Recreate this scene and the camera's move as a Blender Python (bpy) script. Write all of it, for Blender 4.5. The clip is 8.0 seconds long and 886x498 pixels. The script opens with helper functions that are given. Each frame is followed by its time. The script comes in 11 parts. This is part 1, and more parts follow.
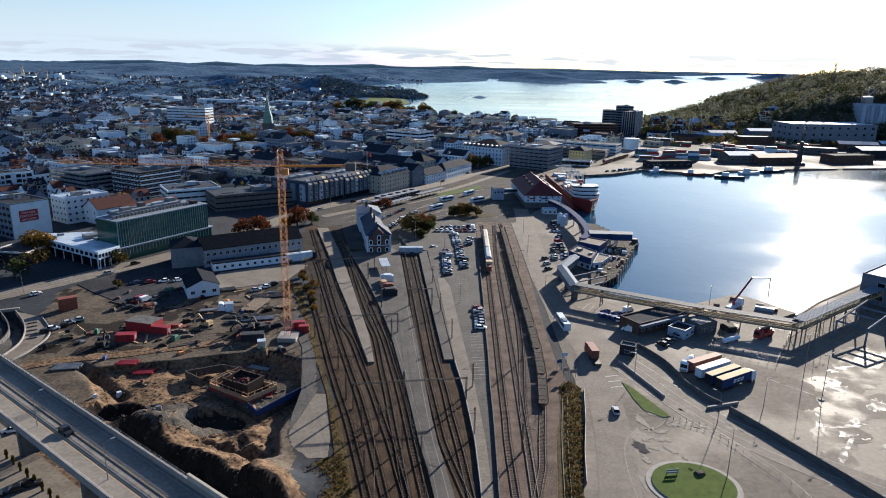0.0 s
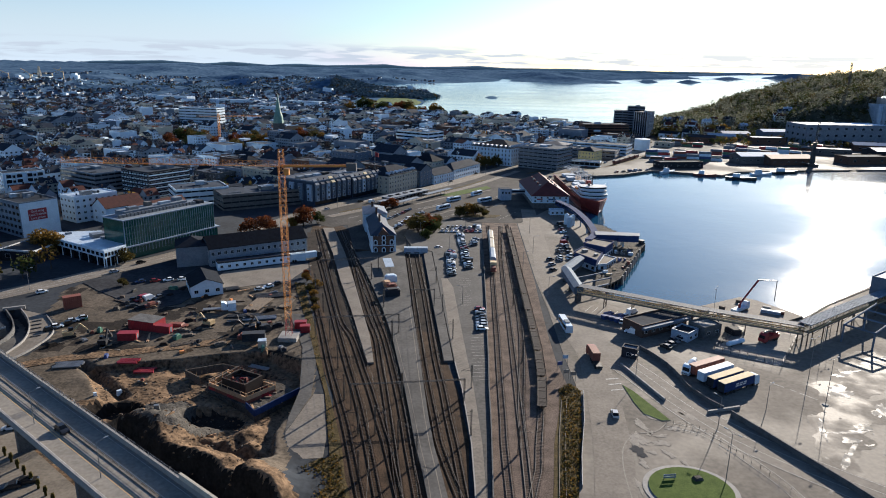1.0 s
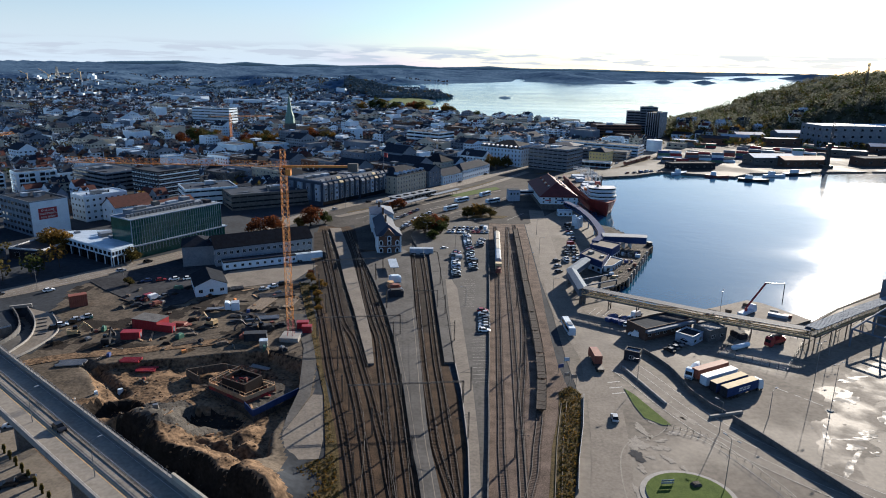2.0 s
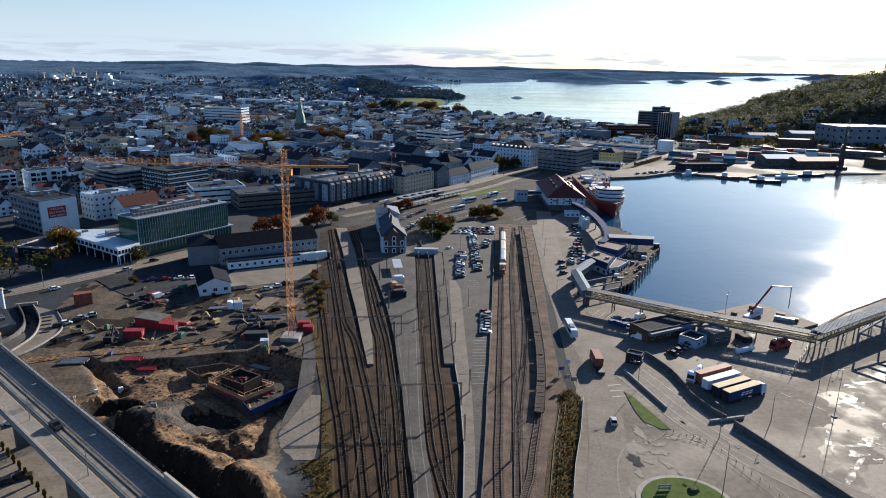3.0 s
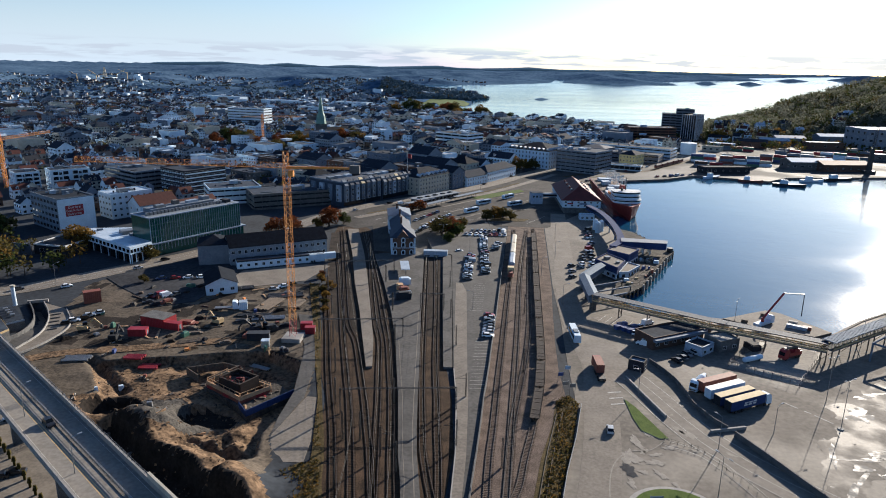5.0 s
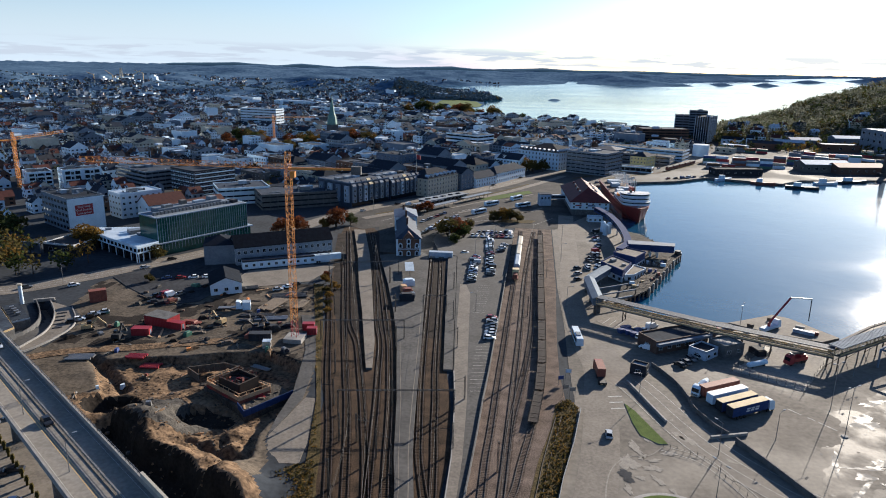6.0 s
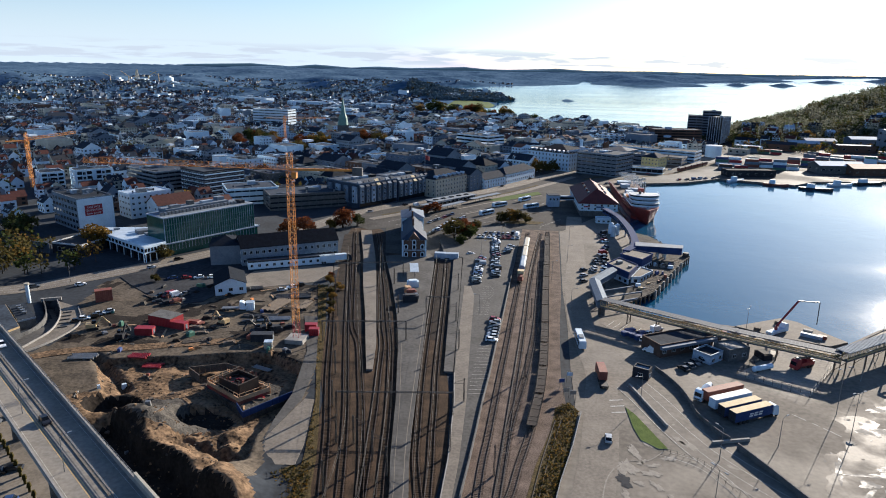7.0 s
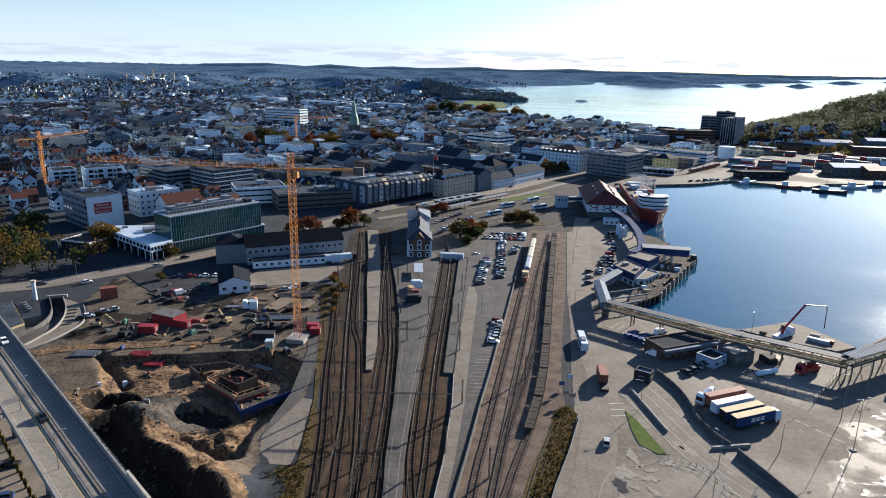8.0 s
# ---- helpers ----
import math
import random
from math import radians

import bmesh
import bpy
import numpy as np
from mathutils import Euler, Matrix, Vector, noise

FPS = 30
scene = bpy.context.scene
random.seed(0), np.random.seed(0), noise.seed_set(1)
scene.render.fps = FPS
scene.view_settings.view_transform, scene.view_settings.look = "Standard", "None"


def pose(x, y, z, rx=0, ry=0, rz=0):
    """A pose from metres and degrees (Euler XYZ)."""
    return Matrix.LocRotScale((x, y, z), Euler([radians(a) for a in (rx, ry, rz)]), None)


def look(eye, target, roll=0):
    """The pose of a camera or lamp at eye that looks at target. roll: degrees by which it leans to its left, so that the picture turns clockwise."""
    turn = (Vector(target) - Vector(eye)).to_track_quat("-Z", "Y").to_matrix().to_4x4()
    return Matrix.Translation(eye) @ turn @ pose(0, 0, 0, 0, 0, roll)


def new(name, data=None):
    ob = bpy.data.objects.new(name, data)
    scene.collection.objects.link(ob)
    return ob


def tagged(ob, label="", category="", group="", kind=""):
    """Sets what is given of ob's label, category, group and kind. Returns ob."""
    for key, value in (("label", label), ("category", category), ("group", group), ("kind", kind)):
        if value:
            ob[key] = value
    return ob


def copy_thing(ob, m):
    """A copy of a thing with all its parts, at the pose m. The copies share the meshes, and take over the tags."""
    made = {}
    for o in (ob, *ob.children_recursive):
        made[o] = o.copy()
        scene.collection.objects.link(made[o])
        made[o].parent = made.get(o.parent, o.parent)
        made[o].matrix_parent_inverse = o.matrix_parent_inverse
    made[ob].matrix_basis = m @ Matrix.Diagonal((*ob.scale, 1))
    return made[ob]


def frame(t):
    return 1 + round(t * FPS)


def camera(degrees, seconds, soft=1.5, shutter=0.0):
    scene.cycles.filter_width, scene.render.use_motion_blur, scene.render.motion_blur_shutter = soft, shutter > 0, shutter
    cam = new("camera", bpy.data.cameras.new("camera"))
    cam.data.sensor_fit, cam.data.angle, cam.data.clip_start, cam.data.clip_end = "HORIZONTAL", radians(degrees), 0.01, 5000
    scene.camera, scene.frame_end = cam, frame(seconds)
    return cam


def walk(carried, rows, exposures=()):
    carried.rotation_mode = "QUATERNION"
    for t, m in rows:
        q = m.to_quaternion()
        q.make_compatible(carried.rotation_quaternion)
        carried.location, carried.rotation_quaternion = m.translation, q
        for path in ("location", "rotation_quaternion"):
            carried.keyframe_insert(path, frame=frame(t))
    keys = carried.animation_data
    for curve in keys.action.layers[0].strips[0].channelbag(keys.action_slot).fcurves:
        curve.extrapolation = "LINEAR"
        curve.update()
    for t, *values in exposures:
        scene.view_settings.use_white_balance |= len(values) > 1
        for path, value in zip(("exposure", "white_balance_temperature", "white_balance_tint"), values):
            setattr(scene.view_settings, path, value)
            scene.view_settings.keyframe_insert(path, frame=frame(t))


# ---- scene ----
cam = camera(67.6, 8.0, 1.0)
PATH = [
    (0, (2.208, 0.137, 91.486), (2.211, 2.066, 90.957), 1.1),
    (0.5, (4.082, 0.597, 91.478), (4.067, 2.525, 90.949), 1.1),
    (1, (6.007, 1.048, 91.496), (5.973, 2.976, 90.967), 1.1),
    (1.5, (7.93, 1.524, 91.528), (7.876, 3.452, 90.999), 1.1),
    (3, (13.703, 3.077, 91.772), (13.591, 5.002, 91.242), 1.1),
    (3.5, (15.626, 3.567, 91.798), (15.496, 5.491, 91.267), 1.1),
    (4, (17.554, 4.137, 91.864), (17.404, 6.059, 91.334), 1.1),
    (4.5, (19.445, 4.758, 91.925), (19.277, 6.679, 91.396), 1.1),
    (6, (25.109, 6.543, 92.229), (24.883, 8.459, 91.702), 1.2),
    (6.5, (26.976, 7.25, 92.286), (26.73, 9.164, 91.759), 1.1),
    (7, (28.839, 8.001, 92.317), (28.573, 9.912, 91.791), 1.1),
    (7.5, (30.699, 8.756, 92.341), (30.413, 10.665, 91.815), 1.2),
    (8, (32.593, 9.49, 92.358), (32.288, 11.395, 91.831), 1.2),
]
walk(cam, [(t, look(eye, target, roll)) for t, eye, target, roll in PATH], [(0, 1.2, 6250, 10), (1.5, 1.12, 6250, 10), (3.5, 1.13, 6250, 10), (6.5, 1.22, 6250, 10), (8, 1.33, 6250, 10)])

# ---------------------------------------------------------------- light
SUN_AZ, SUN_EL = 30.5, 18.0  # degrees to the right of +y, and above the horizon
world = bpy.data.worlds.new("sky")
scene.world = world
world.use_nodes = True
wn = world.node_tree
sky = wn.nodes.new("ShaderNodeTexSky")
sky.sky_type = "NISHITA"
sky.sun_disc = False
sky.sun_elevation, sky.sun_rotation = radians(SUN_EL), radians(SUN_AZ)
sky.air_density, sky.dust_density, sky.ozone_density = 1.0, 0.6, 3.5
pale = wn.nodes.new("ShaderNodeHueSaturation")
pale.inputs["Saturation"].default_value = 1.0
cool = wn.nodes.new("ShaderNodeMix")
cool.data_type, cool.blend_type = "RGBA", "MULTIPLY"
cool.inputs["Factor"].default_value = 1.0
cool.inputs["B"].default_value = (0.87, 0.99, 1.13, 1)
wn.links.new(sky.outputs["Color"], pale.inputs["Color"])
wn.links.new(pale.outputs["Color"], cool.inputs["A"])
# whitish haze towards the horizon and a low line of thin clouds, all round
tc, sep = wn.nodes.new("ShaderNodeTexCoord"), wn.nodes.new("ShaderNodeSeparateXYZ")
wn.links.new(tc.outputs["Generated"], sep.inputs[0])


def remap(socket, a, b, c, d):
    n = wn.nodes.new("ShaderNodeMapRange")
    n.interpolation_type = "SMOOTHSTEP"
    for k, v in zip(("From Min", "From Max", "To Min", "To Max"), (a, b, c, d)):
        n.inputs[k].default_value = v
    wn.links.new(socket, n.inputs["Value"])
    return n.outputs["Result"]


def times(p, q):
    n = wn.nodes.new("ShaderNodeMath")
    n.operation = "MULTIPLY"
    wn.links.new(p, n.inputs[0])
    wn.links.new(q, n.inputs[1])
    return n.outputs[0]


def blend(under, colour, fac, how="MIX"):
    n = wn.nodes.new("ShaderNodeMix")
    n.data_type, n.blend_type = "RGBA", how
    n.inputs["B"].default_value = (*colour, 1)
    wn.links.new(under, n.inputs["A"])
    wn.links.new(fac, n.inputs["Factor"])
    return n.outputs["Result"]


lay = wn.nodes.new("ShaderNodeMapping")
lay.inputs["Scale"].default_value = (9.0, 9.0, 95.0)
wn.links.new(tc.outputs["Generated"], lay.inputs["Vector"])
puff = wn.nodes.new("ShaderNodeTexNoise")
puff.inputs["Scale"].default_value, puff.inputs["Detail"].default_value = 1.6, 6.0
wn.links.new(lay.outputs["Vector"], puff.inputs["Vector"])
hazy = blend(cool.outputs["Result"], (5.6, 6.5, 7.4), remap(sep.outputs["Z"], -0.02, 0.16, 1.0, 0.0), "LIGHTEN")
deck = times(remap(puff.outputs["Fac"], 0.45, 0.57, 0.0, 1.0), times(remap(sep.outputs["Z"], 0.001, 0.008, 0.0, 1.0), remap(sep.outputs["Z"], 0.020, 0.034, 0.9, 0.0)))
cloudy = blend(hazy, (4.7, 5.25, 6.0), deck)
wn.links.new(cloudy, wn.nodes["Background"].inputs["Color"])
wn.nodes["Background"].inputs["Strength"].default_value = 0.059
sa, se = radians(SUN_AZ), radians(SUN_EL)
sun_data = bpy.data.lights.new("sun", "SUN")
sun_data.energy, sun_data.angle, sun_data.color = 5.0, radians(0.53), (1.0, 0.88, 0.73)
sun = new("sun", sun_data)
sun.matrix_world = look((900 * math.sin(sa) * math.cos(se), 900 * math.cos(sa) * math.cos(se), 900 * math.sin(se)), (0, 0, 0))


# ---------------------------------------------------------------- materials
def surf(name, c1, c2, scale=0.4, rough=0.85, bump=0.0, metal=0.0, fine=6.0, rnd=0.0, spec=0.4, isl=0.0, patch=None):
    """A surface of two mixed colours at two scales, with fine relief."""
    if max(c2) < 0.45:
        c1, c2 = tuple(v * 0.62 for v in c1), tuple(v * 0.62 for v in c2)
    m = bpy.data.materials.new(name)
    m.use_nodes = True
    nt = m.node_tree
    N, L = nt.nodes, nt.links
    bs = N["Principled BSDF"]
    geo = N.new("ShaderNodeNewGeometry")
    big, small = N.new("ShaderNodeTexNoise"), N.new("ShaderNodeTexNoise")
    big.inputs["Scale"].default_value, small.inputs["Scale"].default_value = scale, scale * fine
    big.inputs["Detail"].default_value, small.inputs["Detail"].default_value = 4.0, 3.0
    for n in (big, small):
        L.new(geo.outputs["Position"], n.inputs["Vector"])
    add = N.new("ShaderNodeMath")
    add.operation = "ADD"
    L.new(big.outputs["Fac"], add.inputs[0])
    L.new(small.outputs["Fac"], add.inputs[1])
    ramp = N.new("ShaderNodeMapRange")
    ramp.inputs["From Min"].default_value, ramp.inputs["From Max"].default_value = 0.72, 1.28
    L.new(add.outputs[0], ramp.inputs["Value"])
    mix = N.new("ShaderNodeMix")
    mix.data_type = "RGBA"
    mix.inputs["A"].default_value, mix.inputs["B"].default_value = (*c1, 1), (*c2, 1)
    L.new(ramp.outputs["Result"], mix.inputs["Factor"])
    col = mix.outputs["Result"]
    if rnd or isl:
        hsv = N.new("ShaderNodeHueSaturation")
        mr = N.new("ShaderNodeMapRange")
        k = rnd or isl
        mr.inputs["To Min"].default_value, mr.inputs["To Max"].default_value = 1 - k, 1 + k
        if rnd:
            info = N.new("ShaderNodeObjectInfo")
            L.new(info.outputs["Random"], mr.inputs["Value"])
        else:
            L.new(geo.outputs["Random Per Island"], mr.inputs["Value"])
        L.new(mr.outputs["Result"], hsv.inputs["Value"])
        L.new(col, hsv.inputs["Color"])
        col = hsv.outputs["Color"]
    L.new(col, bs.inputs["Base Color"])
    bs.inputs["Roughness"].default_value, bs.inputs["Metallic"].default_value = rough, metal
    bs.inputs["Specular IOR Level"].default_value = spec
    if patch:
        # smoother and rougher patches: (smooth, rough, scale)
        pn, pm = N.new("ShaderNodeTexNoise"), N.new("ShaderNodeMapRange")
        pn.inputs["Scale"].default_value, pn.inputs["Detail"].default_value = patch[2], 5.0
        L.new(geo.outputs["Position"], pn.inputs["Vector"])
        pm.inputs["From Min"].default_value, pm.inputs["From Max"].default_value = 0.44, 0.58
        pm.inputs["To Min"].default_value, pm.inputs["To Max"].default_value = patch[1], patch[0]
        L.new(pn.outputs["Fac"], pm.inputs["Value"])
        L.new(pm.outputs["Result"], bs.inputs["Roughness"])
    if bump:
        bp = N.new("ShaderNodeBump")
        bp.inputs["Strength"].default_value, bp.inputs["Distance"].default_value = 0.8, bump
        L.new(small.outputs["Fac"], bp.inputs["Height"])
        L.new(bp.outputs["Normal"], bs.inputs["Normal"])
    return m


def glass_dark(name, c, rough=0.08, rnd=0.0):
    m = surf(name, c, tuple(v * 1.5 + 0.004 for v in c), 0.8, rough, 0.0, 0.0, 5.0, rnd, 0.22)
    return m


def sea_water(name):
    m = bpy.data.materials.new(name)
    m.use_nodes = True
    N, L = m.node_tree.nodes, m.node_tree.links
    bs = N["Principled BSDF"]
    bs.inputs["Base Color"].default_value = (0.008, 0.060, 0.120, 1)
    bs.inputs["Roughness"].default_value, bs.inputs["IOR"].default_value = 0.10, 1.33
    geo = N.new("ShaderNodeNewGeometry")
    last = None
    for scale, dist in ((0.030, 0.09), (0.16, 0.045), (0.9, 0.018)):
        n = N.new("ShaderNodeTexNoise")
        n.inputs["Scale"].default_value, n.inputs["Detail"].default_value = scale, 3.0
        L.new(geo.outputs["Position"], n.inputs["Vector"])
        bp = N.new("ShaderNodeBump")
        bp.inputs["Strength"].default_value, bp.inputs["Distance"].default_value = 1.0, dist
        L.new(n.outputs["Fac"], bp.inputs["Height"])
        if last:
            L.new(last.outputs["Normal"], bp.inputs["Normal"])
        else:
            # the open fjord is more ruffled than the sheltered harbour
            sep, wind = N.new("ShaderNodeSeparateXYZ"), N.new("ShaderNodeMapRange")
            wind.inputs["From Min"].default_value, wind.inputs["From Max"].default_value = 1000.0, 1500.0
            wind.inputs["To Min"].default_value, wind.inputs["To Max"].default_value = dist, dist * 4.0
            L.new(geo.outputs["Position"], sep.inputs["Vector"])
            L.new(sep.outputs["Y"], wind.inputs["Value"])
            L.new(wind.outputs["Result"], bp.inputs["Distance"])
        last = bp
    L.new(last.outputs["Normal"], bs.inputs["Normal"])
    wide = N.new("ShaderNodeTexNoise")
    wide.inputs["Scale"].default_value, wide.inputs["Detail"].default_value = 1.0, 4.0
    flow = N.new("ShaderNodeMapping")
    flow.inputs["Rotation"].default_value, flow.inputs["Scale"].default_value = (0, 0, radians(12)), (0.004, 0.013, 0.01)
    L.new(geo.outputs["Position"], flow.inputs["Vector"])
    L.new(flow.outputs["Vector"], wide.inputs["Vector"])
    mr = N.new("ShaderNodeMapRange")
    mr.inputs["From Min"].default_value, mr.inputs["From Max"].default_value = 0.40, 0.60
    mr.inputs["To Min"].default_value, mr.inputs["To Max"].default_value = 0.07, 0.115
    L.new(wide.outputs["Fac"], mr.inputs["Value"])
    L.new(mr.outputs["Result"], bs.inputs["Roughness"])
    return m


M = {}
# town ground, with the blue of haze and skylight mixed into its colour
M["city"] = surf("city_ground", (0.019, 0.024, 0.032), (0.053, 0.066, 0.083), 0.05, 0.95, 0.0, fine=11, spec=0.2)
M["dirt"] = surf("bare_earth", (0.032, 0.021, 0.014), (0.385, 0.252, 0.152), 0.16, 0.95, 0.35, fine=6, spec=0.1)
M["siteground"] = surf("packed_site_ground", (0.046, 0.038, 0.029), (0.215, 0.172, 0.128), 0.13, 0.95, 0.12, fine=7, spec=0.15)
# dark wet soil; also stands for shade on the bank face and in holes
M["mudshade"] = surf("dark_earth_and_shade", (0.016, 0.013, 0.011), (0.05, 0.04, 0.033), 0.2, 0.95, 0.2, fine=6, spec=0.1)
M["rubble"] = surf("grey_rubble", (0.05, 0.046, 0.042), (0.16, 0.145, 0.125), 0.3, 0.95, 0.3, fine=6, spec=0.1)
M["seabed"] = surf("seabed", (0.010, 0.014, 0.013), (0.017, 0.020, 0.018), 0.1, 0.9)
# far forest ground: the blue of distance haze is put into this colour
M["foresthaze"] = surf("haze_blue_forest", (0.058, 0.118, 0.200), (0.165, 0.262, 0.385), 0.0060, 0.95, 4.0, fine=9, spec=0.0)
M["heath"] = surf("hill_scrub", (0.040, 0.044, 0.032), (0.120, 0.120, 0.086), 0.06, 0.95, 1.0, fine=8, spec=0.05)
M["grass"] = surf("lawn", (0.066, 0.112, 0.019), (0.132, 0.190, 0.040), 0.5, 0.95, 0.05, fine=8, spec=0.1)
M["dry"] = surf("dry_weeds", (0.06, 0.048, 0.02), (0.17, 0.12, 0.05), 0.5, 0.95, 0.25, fine=5, spec=0.1)
M["water"] = sea_water("sea_water")
M["asphalt"] = surf("grey_asphalt", (0.066, 0.063, 0.060), (0.142, 0.136, 0.129), 0.11, 0.88, 0.02, fine=9, spec=0.25)
M["oldasphalt"] = surf("old_asphalt", (0.055, 0.051, 0.047), (0.135, 0.125, 0.115), 0.09, 0.95, 0.0, fine=9, spec=0.1)
# dark asphalt of a road patch; on the yard it also stands for shadow
M["darkasphalt"] = surf("dark_asphalt_and_shade", (0.030, 0.032, 0.038), (0.085, 0.088, 0.096), 0.07, 0.95, 0.0, fine=9, spec=0.1)
M["skyroof"] = surf("pale_blue_roof_sheet", (0.22, 0.28, 0.345), (0.31, 0.38, 0.445), 0.3, 0.85, spec=0.15)
# glossy roof sheet whose pale blue holds the reflected sky as base colour
M["bluesheet"] = surf("glossy_pale_roof_sheet", (0.30, 0.37, 0.45), (0.46, 0.54, 0.62), 0.12, 0.35, spec=0.5, patch=(0.25, 0.6, 0.08))
# pale paving; the low sun glancing off the bridge is put into its colour
M["bridgedeck"] = surf("pale_paving_sun_glance", (0.27, 0.245, 0.21), (0.40, 0.365, 0.315), 0.14, 0.88, 0.02, fine=8, spec=0.25)
M["pale"] = surf("pale_asphalt", (0.185, 0.160, 0.132), (0.310, 0.270, 0.224), 0.16, 0.88, 0.02, fine=8, spec=0.25)
M["road"] = surf("road_asphalt", (0.172, 0.150, 0.126), (0.285, 0.250, 0.210), 0.12, 0.85, 0.02, fine=7, spec=0.25)
M["wet"] = surf("worn_concrete_yard", (0.142, 0.124, 0.102), (0.276, 0.240, 0.198), 0.07, 0.78, 0.02, fine=10, spec=0.25, patch=(0.76, 0.92, 0.03))
M["quaywet"] = surf("damp_quay_asphalt", (0.045, 0.042, 0.039), (0.115, 0.107, 0.098), 0.05, 0.6, 0.0, fine=9, spec=0.22, patch=(0.76, 0.93, 0.02))
M["dampyard"] = surf("damp_worn_concrete", (0.142, 0.124, 0.102), (0.276, 0.240, 0.198), 0.09, 0.78, 0.02, fine=10, spec=0.25, patch=(0.66, 0.86, 0.08))
M["line"] = surf("road_paint", (0.20, 0.195, 0.185), (0.46, 0.45, 0.42), 1.0, 0.8)
M["yline"] = surf("faded_yellow_road_paint", (0.40, 0.28, 0.13), (0.50, 0.35, 0.17), 1.0, 0.7)
M["ballast"] = surf("brown_ballast", (0.026, 0.018, 0.012), (0.135, 0.084, 0.052), 0.22, 0.95, 0.12, fine=14, spec=0.1)
# a darker ballast tone, laid in bands between the platforms
M["darkballast"] = surf("darker_ballast", (0.018, 0.014, 0.012), (0.066, 0.050, 0.040), 0.22, 0.95, 0.12, fine=14, spec=0.1)
M["ballast2"] = surf("grey_ballast", (0.085, 0.062, 0.050), (0.29, 0.218, 0.175), 0.22, 0.95, 0.12, fine=14, spec=0.1)
M["rail"] = surf("worn_rail_steel", (0.045, 0.03, 0.024), (0.09, 0.062, 0.048), 1.0, 0.55, 0.0, 0.2)
M["sleeper"] = surf("sleeper", (0.028, 0.020, 0.014), (0.100, 0.066, 0.044), 0.4, 0.95, isl=0.3, spec=0.1)
M["palesleeper"] = surf("pale_sleeper", (0.068, 0.050, 0.040), (0.20, 0.15, 0.12), 0.4, 0.95, isl=0.3, spec=0.1)
M["concrete"] = surf("concrete", (0.30, 0.29, 0.275), (0.44, 0.42, 0.39), 0.5, 0.85, 0.01, fine=7)
M["darkconcrete"] = surf("stained_concrete", (0.095, 0.094, 0.094), (0.210, 0.207, 0.203), 0.5, 0.9, 0.01, fine=7, spec=0.25)
M["stone"] = surf("quay_stone", (0.10, 0.09, 0.08), (0.24, 0.22, 0.20), 0.5, 0.9, 0.05)
# white, grey, bluegrey and dark carry the town's haze and skylight as blue tint
M["white"] = surf("haze_tinted_white", (0.445, 0.544, 0.628), (0.564, 0.673, 0.760), 0.3, 0.75, 0.0, fine=6, rnd=0.12)
M["cream"] = surf("cream_render", (0.342, 0.310, 0.248), (0.456, 0.420, 0.346), 0.3, 0.8, 0.0, rnd=0.12)
M["yellow"] = surf("yellow_render", (0.58, 0.44, 0.18), (0.68, 0.53, 0.25), 0.3, 0.8)
M["grey"] = surf("grey_render", (0.180, 0.222, 0.275), (0.300, 0.355, 0.420), 0.3, 0.85, 0.0, rnd=0.2)
M["bluegrey"] = surf("blue_grey_cladding", (0.125, 0.166, 0.225), (0.190, 0.250, 0.330), 0.3, 0.8, 0.0, rnd=0.1)
M["dark"] = surf("dark_cladding", (0.020, 0.023, 0.030), (0.040, 0.045, 0.057), 0.4, 0.85, 0.0, rnd=0.3, spec=0.25)
M["brick"] = surf("brown_brick", (0.10, 0.055, 0.038), (0.17, 0.095, 0.066), 0.8, 0.9, 0.01, rnd=0.2)
# slate, bitumen and lightroof are blued for the same haze over the town
M["slate"] = surf("dark_roof_slate", (0.012, 0.017, 0.027), (0.031, 0.043, 0.064), 0.6, 0.9, 0.03, fine=8, rnd=0.45, spec=0.08)
M["tile"] = surf("red_roof_tiles", (0.058, 0.022, 0.019), (0.118, 0.040, 0.033), 0.6, 0.9, 0.03, fine=8, rnd=0.3, spec=0.2)
M["redroof"] = surf("dark_red_sheet_roof", (0.105, 0.020, 0.020), (0.185, 0.036, 0.034), 0.25, 0.75, 0.02, fine=9, spec=0.3)
M["bitumen"] = surf("roof_felt", (0.026, 0.035, 0.051), (0.068, 0.089, 0.120), 0.12, 0.95, 0.0, fine=7, rnd=0.45, spec=0.1)
M["lightroof"] = surf("light_roof_sheet", (0.224, 0.285, 0.356), (0.344, 0.420, 0.512), 0.2, 0.65, 0.0, rnd=0.2)
M["metalroof"] = surf("blue_grey_metal_roof", (0.028, 0.044, 0.076), (0.056, 0.083, 0.128), 0.4, 0.8, 0.0, 0.0, spec=0.3)
M["copper"] = surf("green_copper", (0.14, 0.30, 0.25), (0.24, 0.42, 0.36), 0.4, 0.7)
M["glass"] = glass_dark("window_glass", (0.010, 0.013, 0.017), 0.10, 0.3)
M["greenglass"] = surf("green_glass_facade", (0.018, 0.085, 0.066), (0.036, 0.145, 0.116), 0.25, 0.12, spec=0.35)
M["frame"] = surf("white_window_frame", (0.42, 0.44, 0.45), (0.54, 0.55, 0.56), 1.0, 0.6)
M["steel"] = surf("galvanised_steel", (0.26, 0.27, 0.28), (0.40, 0.41, 0.42), 1.0, 0.45, 0.0, 0.6)
M["darksteel"] = surf("dark_steel", (0.04, 0.04, 0.042), (0.09, 0.088, 0.085), 1.0, 0.55, 0.0, 0.3)
M["crane"] = surf("yellow_crane_paint", (0.450, 0.160, 0.022), (0.530, 0.215, 0.036), 1.0, 0.5)
